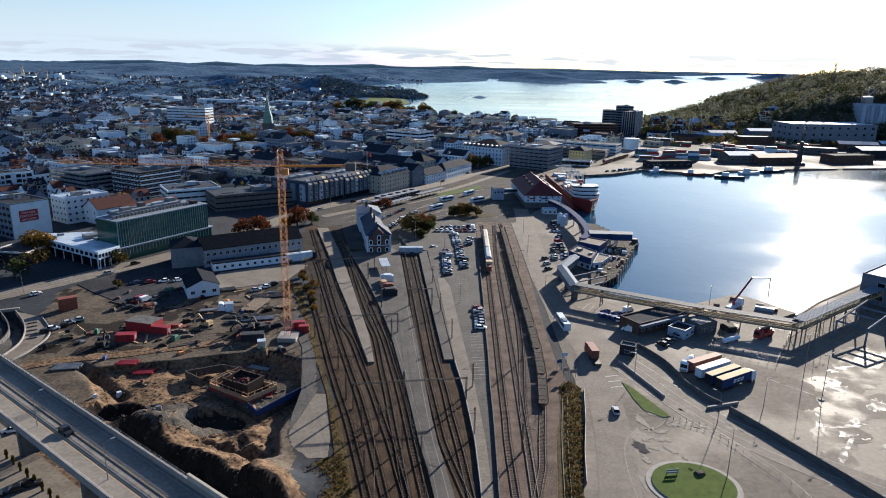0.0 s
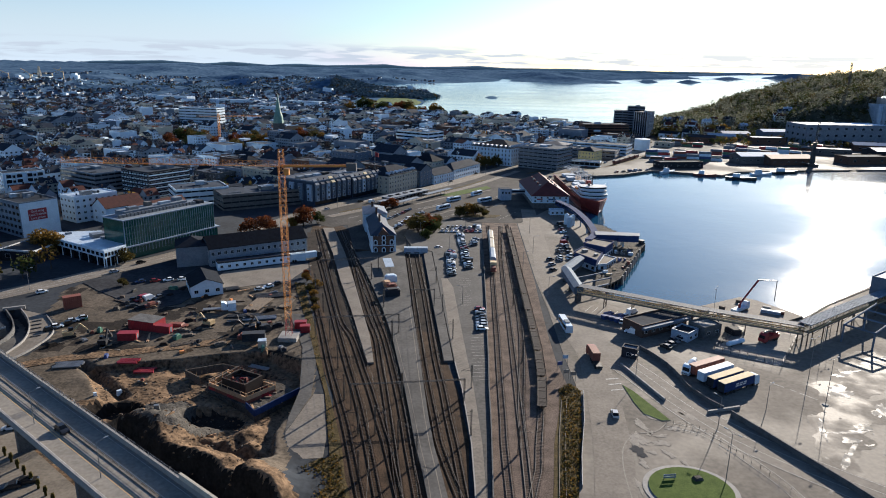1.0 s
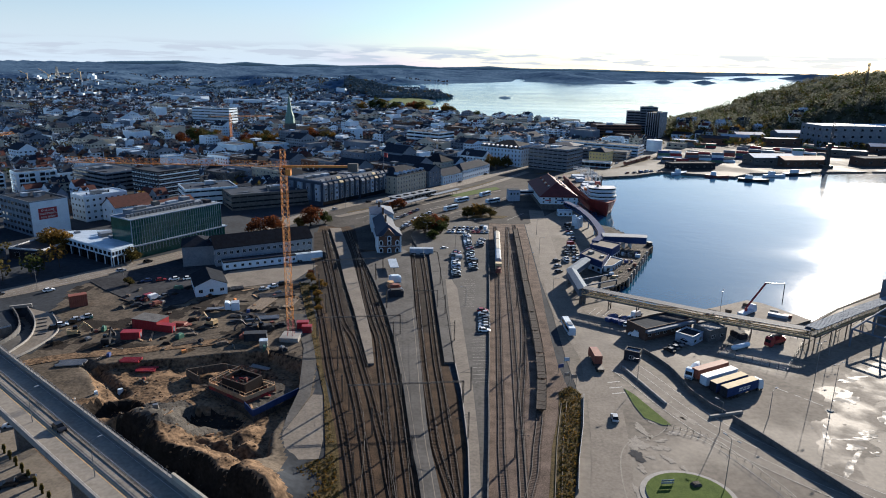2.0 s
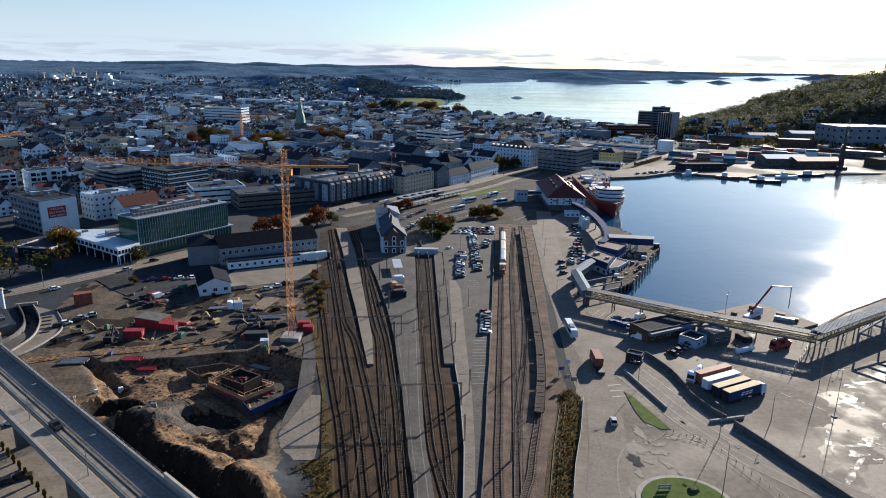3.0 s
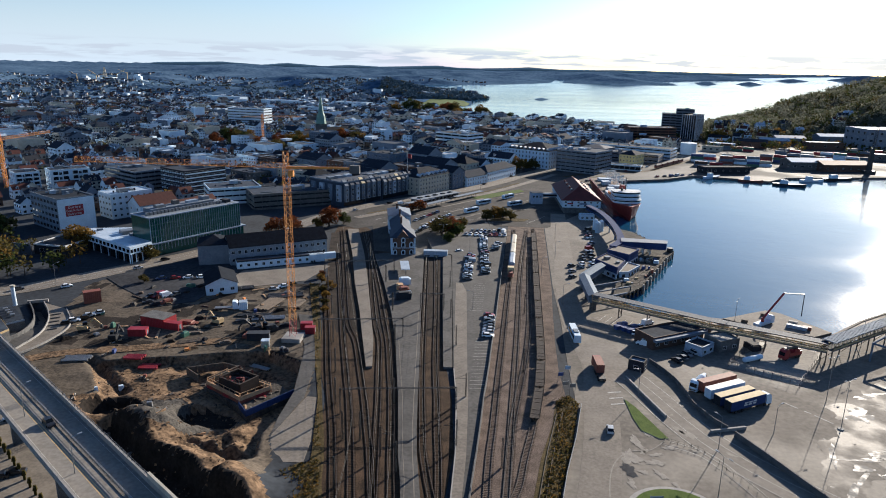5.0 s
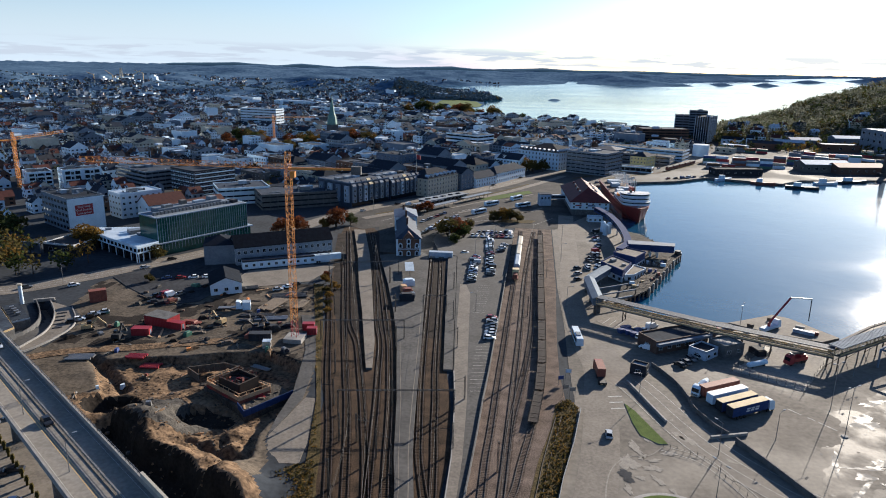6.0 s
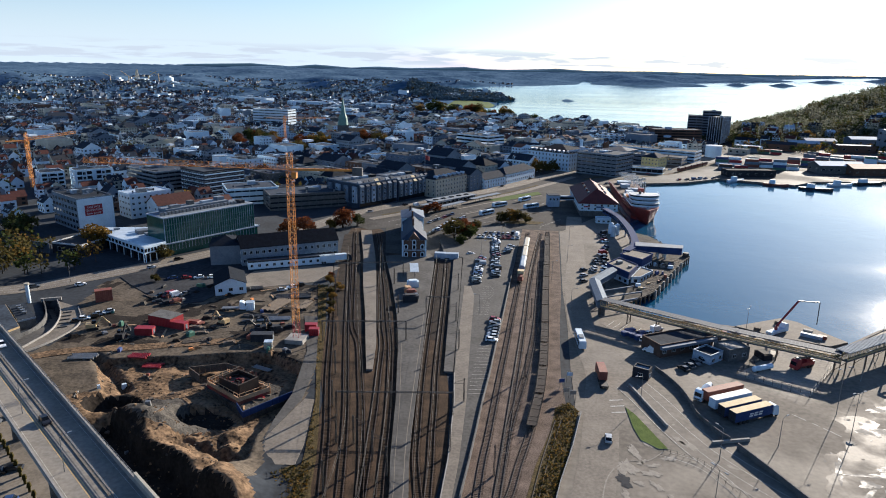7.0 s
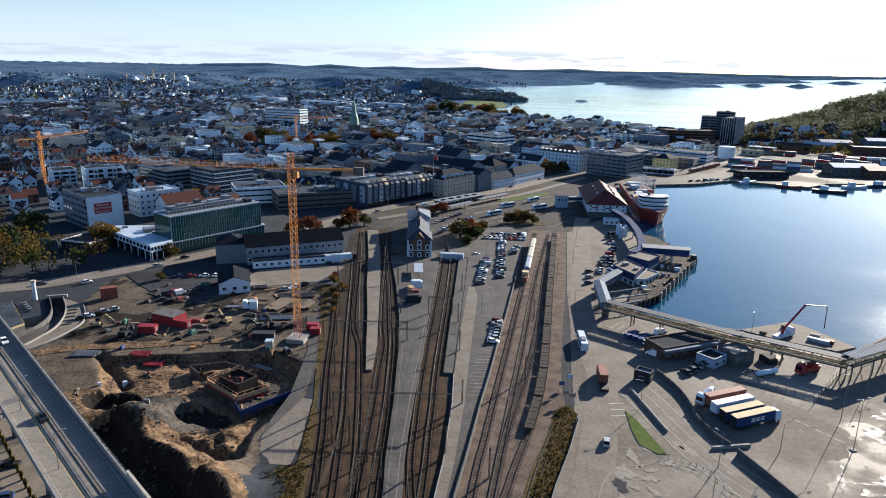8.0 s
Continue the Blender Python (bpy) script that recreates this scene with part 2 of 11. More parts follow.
M["red"] = surf("red_paint", (0.331, 0.018, 0.027), (0.418, 0.033, 0.045), 0.6, 0.5)
M["rust"] = surf("rust_red_paint", (0.22, 0.06, 0.04), (0.36, 0.11, 0.07), 0.6, 0.7)
M["orange"] = surf("orange_paint", (0.60, 0.20, 0.05), (0.70, 0.28, 0.08), 0.6, 0.6)
M["blue"] = surf("blue_paint", (0.035, 0.07, 0.22), (0.055, 0.10, 0.30), 0.4, 0.6)
M["green"] = surf("green_paint", (0.05, 0.17, 0.12), (0.08, 0.22, 0.16), 0.4, 0.5)
M["wood"] = surf("raw_formwork_wood", (0.33, 0.20, 0.105), (0.52, 0.33, 0.19), 1.2, 0.85)
M["darkwood"] = surf("dark_wet_formwork", (0.018, 0.011, 0.009), (0.050, 0.030, 0.022), 0.8, 0.9)
M["oldbrown"] = surf("rusty_brown_planking", (0.05, 0.036, 0.028), (0.15, 0.105, 0.078), 0.5, 0.9, 0.02, fine=7)
M["oldwood"] = surf("weathered_timber", (0.10, 0.075, 0.055), (0.22, 0.17, 0.13), 1.2, 0.9, isl=0.3)
M["rubber"] = surf("black_rubber", (0.015, 0.015, 0.015), (0.03, 0.03, 0.03), 1.0, 0.8)
M["bark"] = surf("bark", (0.05, 0.035, 0.025), (0.11, 0.085, 0.06), 2.0, 0.95)
M["leafgreen"] = surf("green_leaves", (0.030, 0.050, 0.016), (0.085, 0.10, 0.03), 0.5, 0.9, isl=0.45, spec=0.1)
M["leafrust"] = surf("rust_leaves", (0.12, 0.036, 0.014), (0.24, 0.08, 0.03), 0.5, 0.9, isl=0.4, spec=0.1)
M["leafgold"] = surf("golden_leaves", (0.16, 0.09, 0.02), (0.30, 0.18, 0.045), 0.5, 0.9, isl=0.4, spec=0.1)
M["leafolive"] = surf("olive_leaves", (0.06, 0.055, 0.018), (0.14, 0.11, 0.035), 0.5, 0.9, isl=0.4, spec=0.1)
M["puddle"] = surf("smooth_damp_concrete", (0.12, 0.115, 0.11), (0.21, 0.20, 0.19), 0.2, 0.5, 0.0, spec=0.25, patch=(0.56, 0.78, 0.3))
# veil of sun haze over the harbour hill is put into these lightened leaves
M["leafhill"] = surf("haze_paled_hill_leaves", (0.150, 0.165, 0.125), (0.290, 0.290, 0.215), 0.05, 0.9, isl=0.4, spec=0.1)
M["navy"] = surf("navy_cladding", (0.030, 0.055, 0.155), (0.048, 0.085, 0.22), 0.4, 0.92, spec=0.12)
M["hullred"] = surf("dark_red_hull_paint", (0.26, 0.030, 0.022), (0.38, 0.050, 0.036), 0.3, 0.5)
for nm in ("leafgreen", "leafrust", "leafgold", "leafolive", "leafhill"):
    # light shining through the leaves
    nt = M[nm].node_tree
    bs = nt.nodes["Principled BSDF"]
    tl, ms = nt.nodes.new("ShaderNodeBsdfTranslucent"), nt.nodes.new("ShaderNodeMixShader")
    nt.links.new(bs.inputs["Base Color"].links[0].from_socket, tl.inputs["Color"])
    ms.inputs["Fac"].default_value = 0.4
    nt.links.new(bs.outputs[0], ms.inputs[1])
    nt.links.new(tl.outputs[0], ms.inputs[2])
    nt.links.new(ms.outputs[0], nt.nodes["Material Output"].inputs["Surface"])
# leaves of far woods made paler and bluer, distance haze mixed into them
M["leafhaze"] = surf("haze_blue_leaves", (0.10, 0.155, 0.195), (0.22, 0.285, 0.325), 0.02, 0.95, isl=0.4, spec=0.0)
# ridge materials glow faintly: blue distance haze put into colour and emission
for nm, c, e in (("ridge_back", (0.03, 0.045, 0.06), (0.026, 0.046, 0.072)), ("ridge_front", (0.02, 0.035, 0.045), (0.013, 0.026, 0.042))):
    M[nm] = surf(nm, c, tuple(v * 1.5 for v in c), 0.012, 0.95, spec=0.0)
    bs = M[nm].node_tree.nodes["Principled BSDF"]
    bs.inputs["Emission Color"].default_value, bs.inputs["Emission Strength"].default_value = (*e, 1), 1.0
M["tarp"] = surf("tan_tarpaulin", (0.46, 0.36, 0.20), (0.60, 0.48, 0.29), 0.5, 0.8)


# ---------------------------------------------------------------- mesh tools
class MB:
    """Collects boxes, prisms and tubes for one mesh."""

    def __init__(self):
        self.v, self.f, self.m = [], [], []

    def face(self, pts, mat=0):
        k = len(self.v)
        self.v.extend(pts)
        self.f.append(tuple(range(k, k + len(pts))))
        self.m.append(mat)

    def hexa(self, p, mat=0):
        """Eight corners: four below, four above, both anticlockwise seen from above."""
        k = len(self.v)
        self.v.extend(p)
        for q in ((3, 2, 1, 0), (4, 5, 6, 7), (0, 1, 5, 4), (1, 2, 6, 5), (2, 3, 7, 6), (3, 0, 4, 7)):
            self.f.append(tuple(k + i for i in q))
            self.m.append(mat)

    def box(self, x0, y0, z0, x1, y1, z1, mat=0):
        self.hexa([(x0, y0, z0), (x1, y0, z0), (x1, y1, z0), (x0, y1, z0), (x0, y0, z1), (x1, y0, z1), (x1, y1, z1), (x0, y1, z1)], mat)

    def rbox(self, cx, cy, z0, sx, sy, sz, deg=0.0, mat=0, taper=0.0):
        c, s = math.cos(radians(deg)), math.sin(radians(deg))
        pts = []
        for z, k in ((z0, 1.0), (z0 + sz, 1.0 - taper)):
            for a, b in ((-1, -1), (1, -1), (1, 1), (-1, 1)):
                u, w = a * sx / 2 * k, b * sy / 2 * k
                pts.append((cx + u * c - w * s, cy + u * s + w * c, z))
        self.hexa(pts, mat)

    def prism(self, poly, z0, z1, mat=0, side=None):
        n, k = len(poly), len(self.v)
        area = sum(poly[i - 1][0] * poly[i][1] - poly[i][0] * poly[i - 1][1] for i in range(n))
        if area < 0:
            poly = poly[::-1]
        self.v.extend([(x, y, z0) for x, y in poly] + [(x, y, z1) for x, y in poly])
        self.f.append(tuple(range(k + n, k + 2 * n)))
        self.m.append(mat)
        for i in range(n):
            j = (i + 1) % n
            self.f.append((k + i, k + j, k + n + j, k + n + i))
            self.m.append(mat if side is None else side)

    def bar(self, p, q, w, h=None, mat=0):
        """A square bar from p to q."""
        p, q = Vector(p), Vector(q)
        d = (q - p).normalized()
        u = d.cross(Vector((0, 0, 1)))
        u = Vector((1, 0, 0)) if u.length < 1e-3 else u.normalized()
        t = u.cross(d).normalized()
        u, t = u * w / 2, t * (h or w) / 2
        self.hexa([tuple(x) for x in (p - u - t, p + u - t, q + u - t, q - u - t, p - u + t, p + u + t, q + u + t, q - u + t)], mat)

    def cyl(self, cx, cy, z0, z1, r0, r1=None, n=10, mat=0):
        r1 = r0 if r1 is None else r1
        k = len(self.v)
        for z, r in ((z0, r0), (z1, r1)):
            self.v.extend([(cx + r * math.cos(2 * math.pi * i / n), cy + r * math.sin(2 * math.pi * i / n), z) for i in range(n)])
        self.f.append(tuple(range(k + n, k + 2 * n)))
        self.f.append(tuple(range(k + n - 1, k - 1, -1)))
        self.m.extend([mat, mat])
        for i in range(n):
            j = (i + 1) % n
            self.f.append((k + i, k + j, k + n + j, k + n + i))
            self.m.append(mat)

    def tube(self, p, q, r0, r1=None, n=6, mat=0):
        p, q = Vector(p), Vector(q)
        r1 = r0 if r1 is None else r1
        d = (q - p).normalized()
        u = d.cross(Vector((0, 0, 1)))
        u = Vector((1, 0, 0)) if u.length < 1e-3 else u.normalized()
        t = d.cross(u)
        k = len(self.v)
        for c, r in ((p, r0), (q, r1)):
            self.v.extend([tuple(c + u * (r * math.cos(2 * math.pi * i / n)) + t * (r * math.sin(2 * math.pi * i / n))) for i in range(n)])
        for i in range(n):
            j = (i + 1) % n
            self.f.append((k + i, k + j, k + n + j, k + n + i))
            self.m.append(mat)
        self.f.append(tuple(range(k + n, k + 2 * n)))
        self.m.append(mat)
        self.f.append(tuple(range(k + n - 1, k - 1, -1)))
        self.m.append(mat)

    def mesh(self, name, mats):
        me = bpy.data.meshes.new(name)
        me.from_pydata(self.v, [], self.f)
        for mt in mats:
            me.materials.append(M[mt])
        if len(mats) > 1:
            me.polygons.foreach_set("material_index", self.m)
        me.update()
        return me


def thing(name, x, y, z, rot, label, category, group="", kind=""):
    ob = new(name)
    ob.empty_display_size = 0.5
    ob.matrix_basis = pose(x, y, z, 0, 0, rot)
    return tagged(ob, label, category, group, kind)


def part(name, mesh, parent, x=0, y=0, z=0, rot=0, label=""):
    ob = new(name, mesh)
    ob.parent = parent
    ob.matrix_basis = pose(x, y, z, 0, 0, rot)
    return tagged(ob, label) if label else ob


def solid(name, mb, mats, label, category, kind="", group=""):
    return tagged(new(name, mb.mesh(name, mats)), label, category, group, kind)


def rot2(x, y, deg):
    c, s = math.cos(radians(deg)), math.sin(radians(deg))
    return x * c - y * s, x * s + y * c


def inside(poly, X, Y):
    """Which of the points lie in the polygon (numpy)."""
    res = np.zeros(X.shape, bool)
    n = len(poly)
    for i in range(n):
        (x0, y0), (x1, y1) = poly[i - 1], poly[i]
        if y0 == y1:
            continue
        res ^= ((y0 > Y) != (y1 > Y)) & (X < (x1 - x0) * (Y - y0) / (y1 - y0) + x0)
    return res


def within(poly, x, y):
    return bool(inside(poly, np.array([x]), np.array([y]))[0])


def vnoise(X, Y, seed=0):
    """Smooth value noise in 0..1 (numpy)."""
    xi, yi = np.floor(X), np.floor(Y)
    fx, fy = X - xi, Y - yi
    fx, fy = fx * fx * (3 - 2 * fx), fy * fy * (3 - 2 * fy)

    def hsh(a, b):
        v = np.sin(a * 127.1 + b * 311.7 + seed * 74.7) * 43758.5453
        return v - np.floor(v)

    return (hsh(xi, yi) * (1 - fx) + hsh(xi + 1, yi) * fx) * (1 - fy) + (hsh(xi, yi + 1) * (1 - fx) + hsh(xi + 1, yi + 1) * fx) * fy


def fbm(X, Y, seed=0, octs=4):
    a, s, t = 0.5, 0.0, 0.0
    for o in range(octs):
        s = s + a * vnoise(X * 2 ** o, Y * 2 ** o, seed + o)
        t += a
        a *= 0.5
    return s / t


def smooth(v, a, b):
    t = np.clip((v - a) / (b - a), 0, 1)
    return t * t * (3 - 2 * t)


# ---------------------------------------------------------------- ground, hills and water
def polar(az, r):
    return (r * math.sin(radians(az)), r * math.cos(radians(az)))


BASIN = [(69, 262), (92, 257), (106, 255), (128, 266), (142, 244), (160, 261), (190, 284), (300, 372), (520, 430), (1200, 440), (1200, 800), (700, 730), (398, 668), (353, 659), (276, 640), (252, 615), (193, 636), (160, 607), (124, 592), (86, 566), (86, 470), (87, 440), (88, 398), (82, 340), (74, 300)]
SEA = [(-61, 1331), (190, 1045), (270, 1115), (420, 1400), (620, 1560), (1000, 1500), (2000, 1500), (4990, 1300), polar(60, 4990), polar(45, 4990), polar(35, 4990), polar(27.6, 4990), polar(26.6, 4955), polar(22.2, 4850), polar(18.3, 4720), polar(19.6, 4590), polar(15.0, 4390), polar(12.9, 4260), polar(11.3, 4170), polar(13.0, 4050), polar(13.6, 3850), polar(9.9, 3765), polar(6.2, 3775), polar(4.3, 3800), polar(4.7, 4140), polar(3.8, 4140), polar(3.5, 3790), polar(-0.3, 3500), polar(-7.7, 3300), polar(-10.9, 3380), polar(-10.4, 3280), polar(-6.9, 3090), polar(-4.0, 2575), (-40, 2221), (-102, 2068), (-86, 1850), (-84, 1715), (-130, 1640), (-175, 1600), (-150, 1500)]
INLET = [polar(-31.5, 2990), polar(-27.9, 2980), polar(-26.5, 3060), polar(-27.6, 3210), polar(-31, 3200)]
RAMP = [(-161.7, 230.8), (-152.8, 221), (-146.7, 212), (-144.2, 203), (-144.9, 196), (-145.5, 188), (-136.8, 187.9), (-136.9, 194.2), (-137.8, 203.8), (-142.3, 214.1), (-148.9, 223.7), (-157.5, 233.1)]
SITE = [(-147, 232), (-133, 216), (-130, 205), (-131, 190), (-136, 182), (-128, 170), (-108, 154), (-88, 142), (-46, 121), (-31, 126), (-32, 140), (-37, 152), (-33, 172), (-40, 207), (-50, 235), (-62, 272), (-80, 268), (-125, 285), (-155, 260)]
PIT = [(-108, 186), (-95, 190.5), (-80, 194.5), (-71, 198), (-55, 202), (-41.5, 195), (-36, 176), (-39, 152), (-36, 140), (-40, 130), (-50, 128), (-70, 147), (-90, 163)]
ODDEN = [(268, 985), (318, 938), (420, 985), (600, 960), (900, 900), (1400, 900), (1400, 1350), (980, 1420), (640, 1500), (430, 1370), (288, 1105)]


def bowl(R):
    return 9.6e-6 * np.clip(R - 2200, 0, None) ** 2 + 8e-5 * np.clip(R - 4500, 0, None) ** 2


def seg_dist(X, Y, pts):
    d = np.full(X.shape, 1e9)
    for (x0, y0), (x1, y1) in zip(pts, pts[1:]):
        dx, dy = x1 - x0, y1 - y0
        t = np.clip(((X - x0) * dx + (Y - y0) * dy) / (dx * dx + dy * dy), 0, 1)
        d = np.minimum(d, np.hypot(X - x0 - t * dx, Y - y0 - t * dy))
    return d


def height(X, Y):
    R = np.hypot(X, Y)
    AZ = np.degrees(np.arctan2(X, Y))
    Z = 9.6e-6 * np.clip(R - 2200, 0, None) ** 2
    base = Z
    # far wooded ridges
    sky_az = [-75, -45, -36, -31, -27, -22, -16.4, -12, -6, 1.7, 10.4, 19.5, 23.8, 27, 28.5, 60]
    sky_z = [62, 62, 62, 64, 78, 90, 80, 78, 82, 84, 84, 84, 84, 84, 60, 60]
    top = np.interp(AZ, sky_az, sky_z)
    lump = fbm(X / 420, Y / 420, 3, 4)
    shore = seg_dist(X, Y, SEA[10:])
    far = smooth(R, 3300, 4550) * np.where(AZ < 28, 1, 0) * (0.12 + 0.88 * smooth(shore, 0, 300))
    lump = np.clip((0.72 * lump + 0.28 * fbm(X / 140, Y / 140, 8, 3) - 0.32) / 0.36, 0, 1)
    Z = Z + far * np.clip(top - base, 0, None) * (0.12 + 0.93 * lump)
    # nearer hills behind the town
    mid = smooth(R, 1500, 2600) * (1 - smooth(R, 3300, 4300)) * smooth(-AZ, 2, 9)
    Z = Z + mid * 46 * np.clip(fbm(X / 330, Y / 330, 11, 4) - 0.38, 0, None) * 2.2
    knoll = np.exp(-(((X + 400) / 110) ** 2 + ((Y - 2250) / 130) ** 2))
    Z = Z + 42 * knoll * (0.7 + 0.6 * fbm(X / 60, Y / 60, 15, 3))
    head = np.exp(-(((X + 170) / 120) ** 2 + ((Y - 2330) / 260) ** 2))
    Z = Z + 16 * head
    # wooded hill east of the harbour
    od = inside(ODDEN, X, Y)
    ridge = np.interp(X, [300, 380, 440, 470, 520, 560, 640, 720, 900, 1400], [14, 14, 14, 17, 30, 42, 66, 80, 96, 96])
    edge = smooth(seg_dist(X, Y, ODDEN + ODDEN[:1]), 0, 70)
    Z = Z + np.where(od, edge * ridge * (0.8 + 0.35 * fbm(X / 90, Y / 90, 5, 3)), 0)
    # building site
    pit = inside(PIT, X, Y)
    heap = np.exp(-(((X + 47) ** 2 + (Y - 148) ** 2) / 14 ** 2))
    rough, fine = fbm(X / 9, Y / 9, 21, 4), fbm(X / 3.2, Y / 3.2, 23, 3)
    pe = seg_dist(X, Y, PIT + PIT[:1])
    Z = Z + np.where(pit, -np.interp(X, [-110, -82, -66, -46], [1.6, 2.0, 3.0, 4.0]) * smooth(pe, 0, 1.3) + ((1.5 + 2.6 * heap) * (rough - 0.5) + (0.9 + 1.6 * heap) * (fine - 0.5)) * smooth(pe, 0, 4), 0)
    site = inside(SITE, X, Y) & ~pit
    Z = Z + np.where(site, 0.3 * (fbm(X / 7, Y / 7, 25, 3) - 0.5), 0)
    # spoil bank: gentle towards the pit, a steep face towards the bridge
    across = (X + 88) * -0.558 + (Y - 156) * -0.829 + 4.5 + 5 * (rough - 0.5) + 1.6 * (fine - 0.5)
    run = (X + 88) * 0.829 - (Y - 156) * 0.558
    prof = np.where(across < 0, 5.6 * np.exp(-((across / 8.0) ** 2)), 5.6 - 11.6 * smooth(across, 0, 4.5) + 6.0 * smooth(across, 15, 20))
    Z = Z + prof * smooth(run, 1, 11) * (1 - smooth(run, 62, 72))
    for px, py, pr, ph in ((-67.5, 162, 5.5, 2.6), (-66, 155, 5.5, 1.4), (-47, 155, 4.5, 2.0), (-43, 147, 4.5, 2.0), (-100, 178, 6, 0.8)):
        Z = Z + ph * np.exp(-(((X - px) ** 2 + (Y - py) ** 2) / pr ** 2)) * (0.7 + 0.6 * rough)
    for px, py, pr, ph in ((-55, 178, 8, 1.0),):
        Z = Z - ph * np.exp(-(((X - px) ** 2 + (Y - py) ** 2) / pr ** 2))
    for px, py, rx, ry, dp in ((-86.5, 162.5, 8.5, 6.5, 6.0), (-59, 163.5, 8.5, 5.0, 4.5)):
        Z = Z - dp * (1 - smooth(np.hypot((X - px) / rx, (Y - py) / ry) + 0.5 * (rough - 0.5), 0.72, 1.08))
    for trench in ([(-110.5, 189), (-98, 180), (-89, 172.5)], [(-58, 150), (-44, 143)]):
        Z = Z - 2.2 * np.exp(-((seg_dist(X, Y, trench) / 1.5) ** 2))
    # sunken ramp
    Z = np.where(inside(RAMP, X, Y), -0.25 - 3.0 * smooth(Y, 200, 229), Z)
    # water beds
    Z = np.where(inside(BASIN, X, Y), bowl(R) - 5.0, Z)
    for bay in (SEA, INLET):
        bank = seg_dist(X, Y, bay + bay[:1])
        Z = np.where(inside(bay, X, Y), bowl(R) - 1.4 - np.minimum(0.16 * bank, 3.6), np.where(bank < 120, np.clip(Z, bowl(R) - 1.4 + np.minimum(0.05 * bank, 4), bowl(R) - 1.4 + 0.05 * bank + 0.004 * bank ** 2), Z))
    # islets in the fjord
    for az, r, w, d, h in ((15.5, 4090, 46, 60, 13), (18.6, 4140, 52, 60, 14), (21.4, 4590, 75, 60, 12), (25.9, 4770, 130, 80, 26), (2.99, 2225, 24, 10, 5.0)):
        cx, cy = polar(az, r)
        Z = np.maximum(Z, bowl(R) - 5 + (h + 5) * np.exp(-(((X - cx) / w) ** 2 + ((Y - cy) / d) ** 2)))
    return Z


def axis(*spans):
    out = []
    for a, b, st in spans:
        out.extend(np.arange(a, b, st))
    return np.array(out + [spans[-1][1]])


gx = axis((-4990, -2400, 60), (-2400, -900, 34), (-900, -170, 12), (-170, -112, 1.6), (-112, -28, 0.8), (-28, -20, 1.6), (-20, 130, 4), (130, 420, 6), (420, 1000, 14), (1000, 2400, 36), (2400, 4990, 80))
gy = axis((-600, 90, 40), (90, 114, 1.6), (114, 204, 0.8), (204, 240, 1.6), (240, 330, 4), (330, 1500, 10), (1500, 3000, 25), (3000, 4990, 26))
GX, GY = np.meshgrid(gx, gy)
GZ = height(GX, GY)
keep = np.hypot(GX, GY) < 4985


def sheet(name, X, Y, Z, mats, index, keep_v):
    ny, nx = X.shape
    co = np.stack([X, Y, Z], -1).reshape(-1, 3)
    ids = np.arange(nx * ny).reshape(ny, nx)
    q = np.stack([ids[:-1, :-1], ids[:-1, 1:], ids[1:, 1:], ids[1:, :-1]], -1)
    ok = keep_v[:-1, :-1] & keep_v[:-1, 1:] & keep_v[1:, 1:] & keep_v[1:, :-1]
    q, mi = q[ok], index[ok]
    me = bpy.data.meshes.new(name)
    me.from_pydata(co.tolist(), [], q.tolist())
    for mt in mats:
        me.materials.append(M[mt])
    me.polygons.foreach_set("material_index", mi.astype(np.int32))
    me.polygons.foreach_set("use_smooth", np.ones(len(mi), bool))
    me.update()
    return new(name, me)


LAWN = [(-215, 1640), (-130, 1655), (-92, 1720), (-92, 1840), (-118, 1960), (-215, 1975)]
CX, CY = (GX[:-1, :-1] + GX[1:, 1:]) / 2, (GY[:-1, :-1] + GY[1:, 1:]) / 2
CZ = height(CX, CY)
CR = np.hypot(CX, CY)
kind_id = np.zeros(CX.shape, int)
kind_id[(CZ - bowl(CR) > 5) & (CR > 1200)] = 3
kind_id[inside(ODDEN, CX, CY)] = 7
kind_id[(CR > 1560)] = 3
kind_id[inside(SITE, CX, CY)] = 6
kind_id[inside(PIT, CX, CY) | (seg_dist(CX, CY, [(-91, 152), (-66, 136), (-40, 117)]) < 15)] = 1
kind_id[inside([(-80, 168), (-70, 171), (-60, 162), (-54, 157), (-60, 150), (-70, 150), (-78, 156)], CX, CY)] = 2
kind_id[inside(LAWN, CX, CY)] = 5
kind_id[inside(BASIN, CX, CY)] = 4
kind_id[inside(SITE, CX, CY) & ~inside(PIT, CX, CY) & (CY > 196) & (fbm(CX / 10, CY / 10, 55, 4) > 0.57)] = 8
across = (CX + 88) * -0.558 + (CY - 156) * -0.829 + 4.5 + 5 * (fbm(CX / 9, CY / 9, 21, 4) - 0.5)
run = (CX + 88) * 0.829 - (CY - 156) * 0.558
# bank face turned from the sun: its shade is put into the ground colour
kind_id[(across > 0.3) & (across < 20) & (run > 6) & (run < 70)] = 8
# the shadow inside both dug holes is painted with the same dark ground
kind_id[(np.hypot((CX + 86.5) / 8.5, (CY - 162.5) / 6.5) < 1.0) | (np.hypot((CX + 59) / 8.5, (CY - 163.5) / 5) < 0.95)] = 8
tagged(sheet("ground", GX, GY, GZ, ["city", "dirt", "rubble", "foresthaze", "seabed", "grass", "siteground", "heath", "mudshade"], kind_id, keep), "town ground running from paved streets and dug earth to wooded hills", "ground", kind="structure")

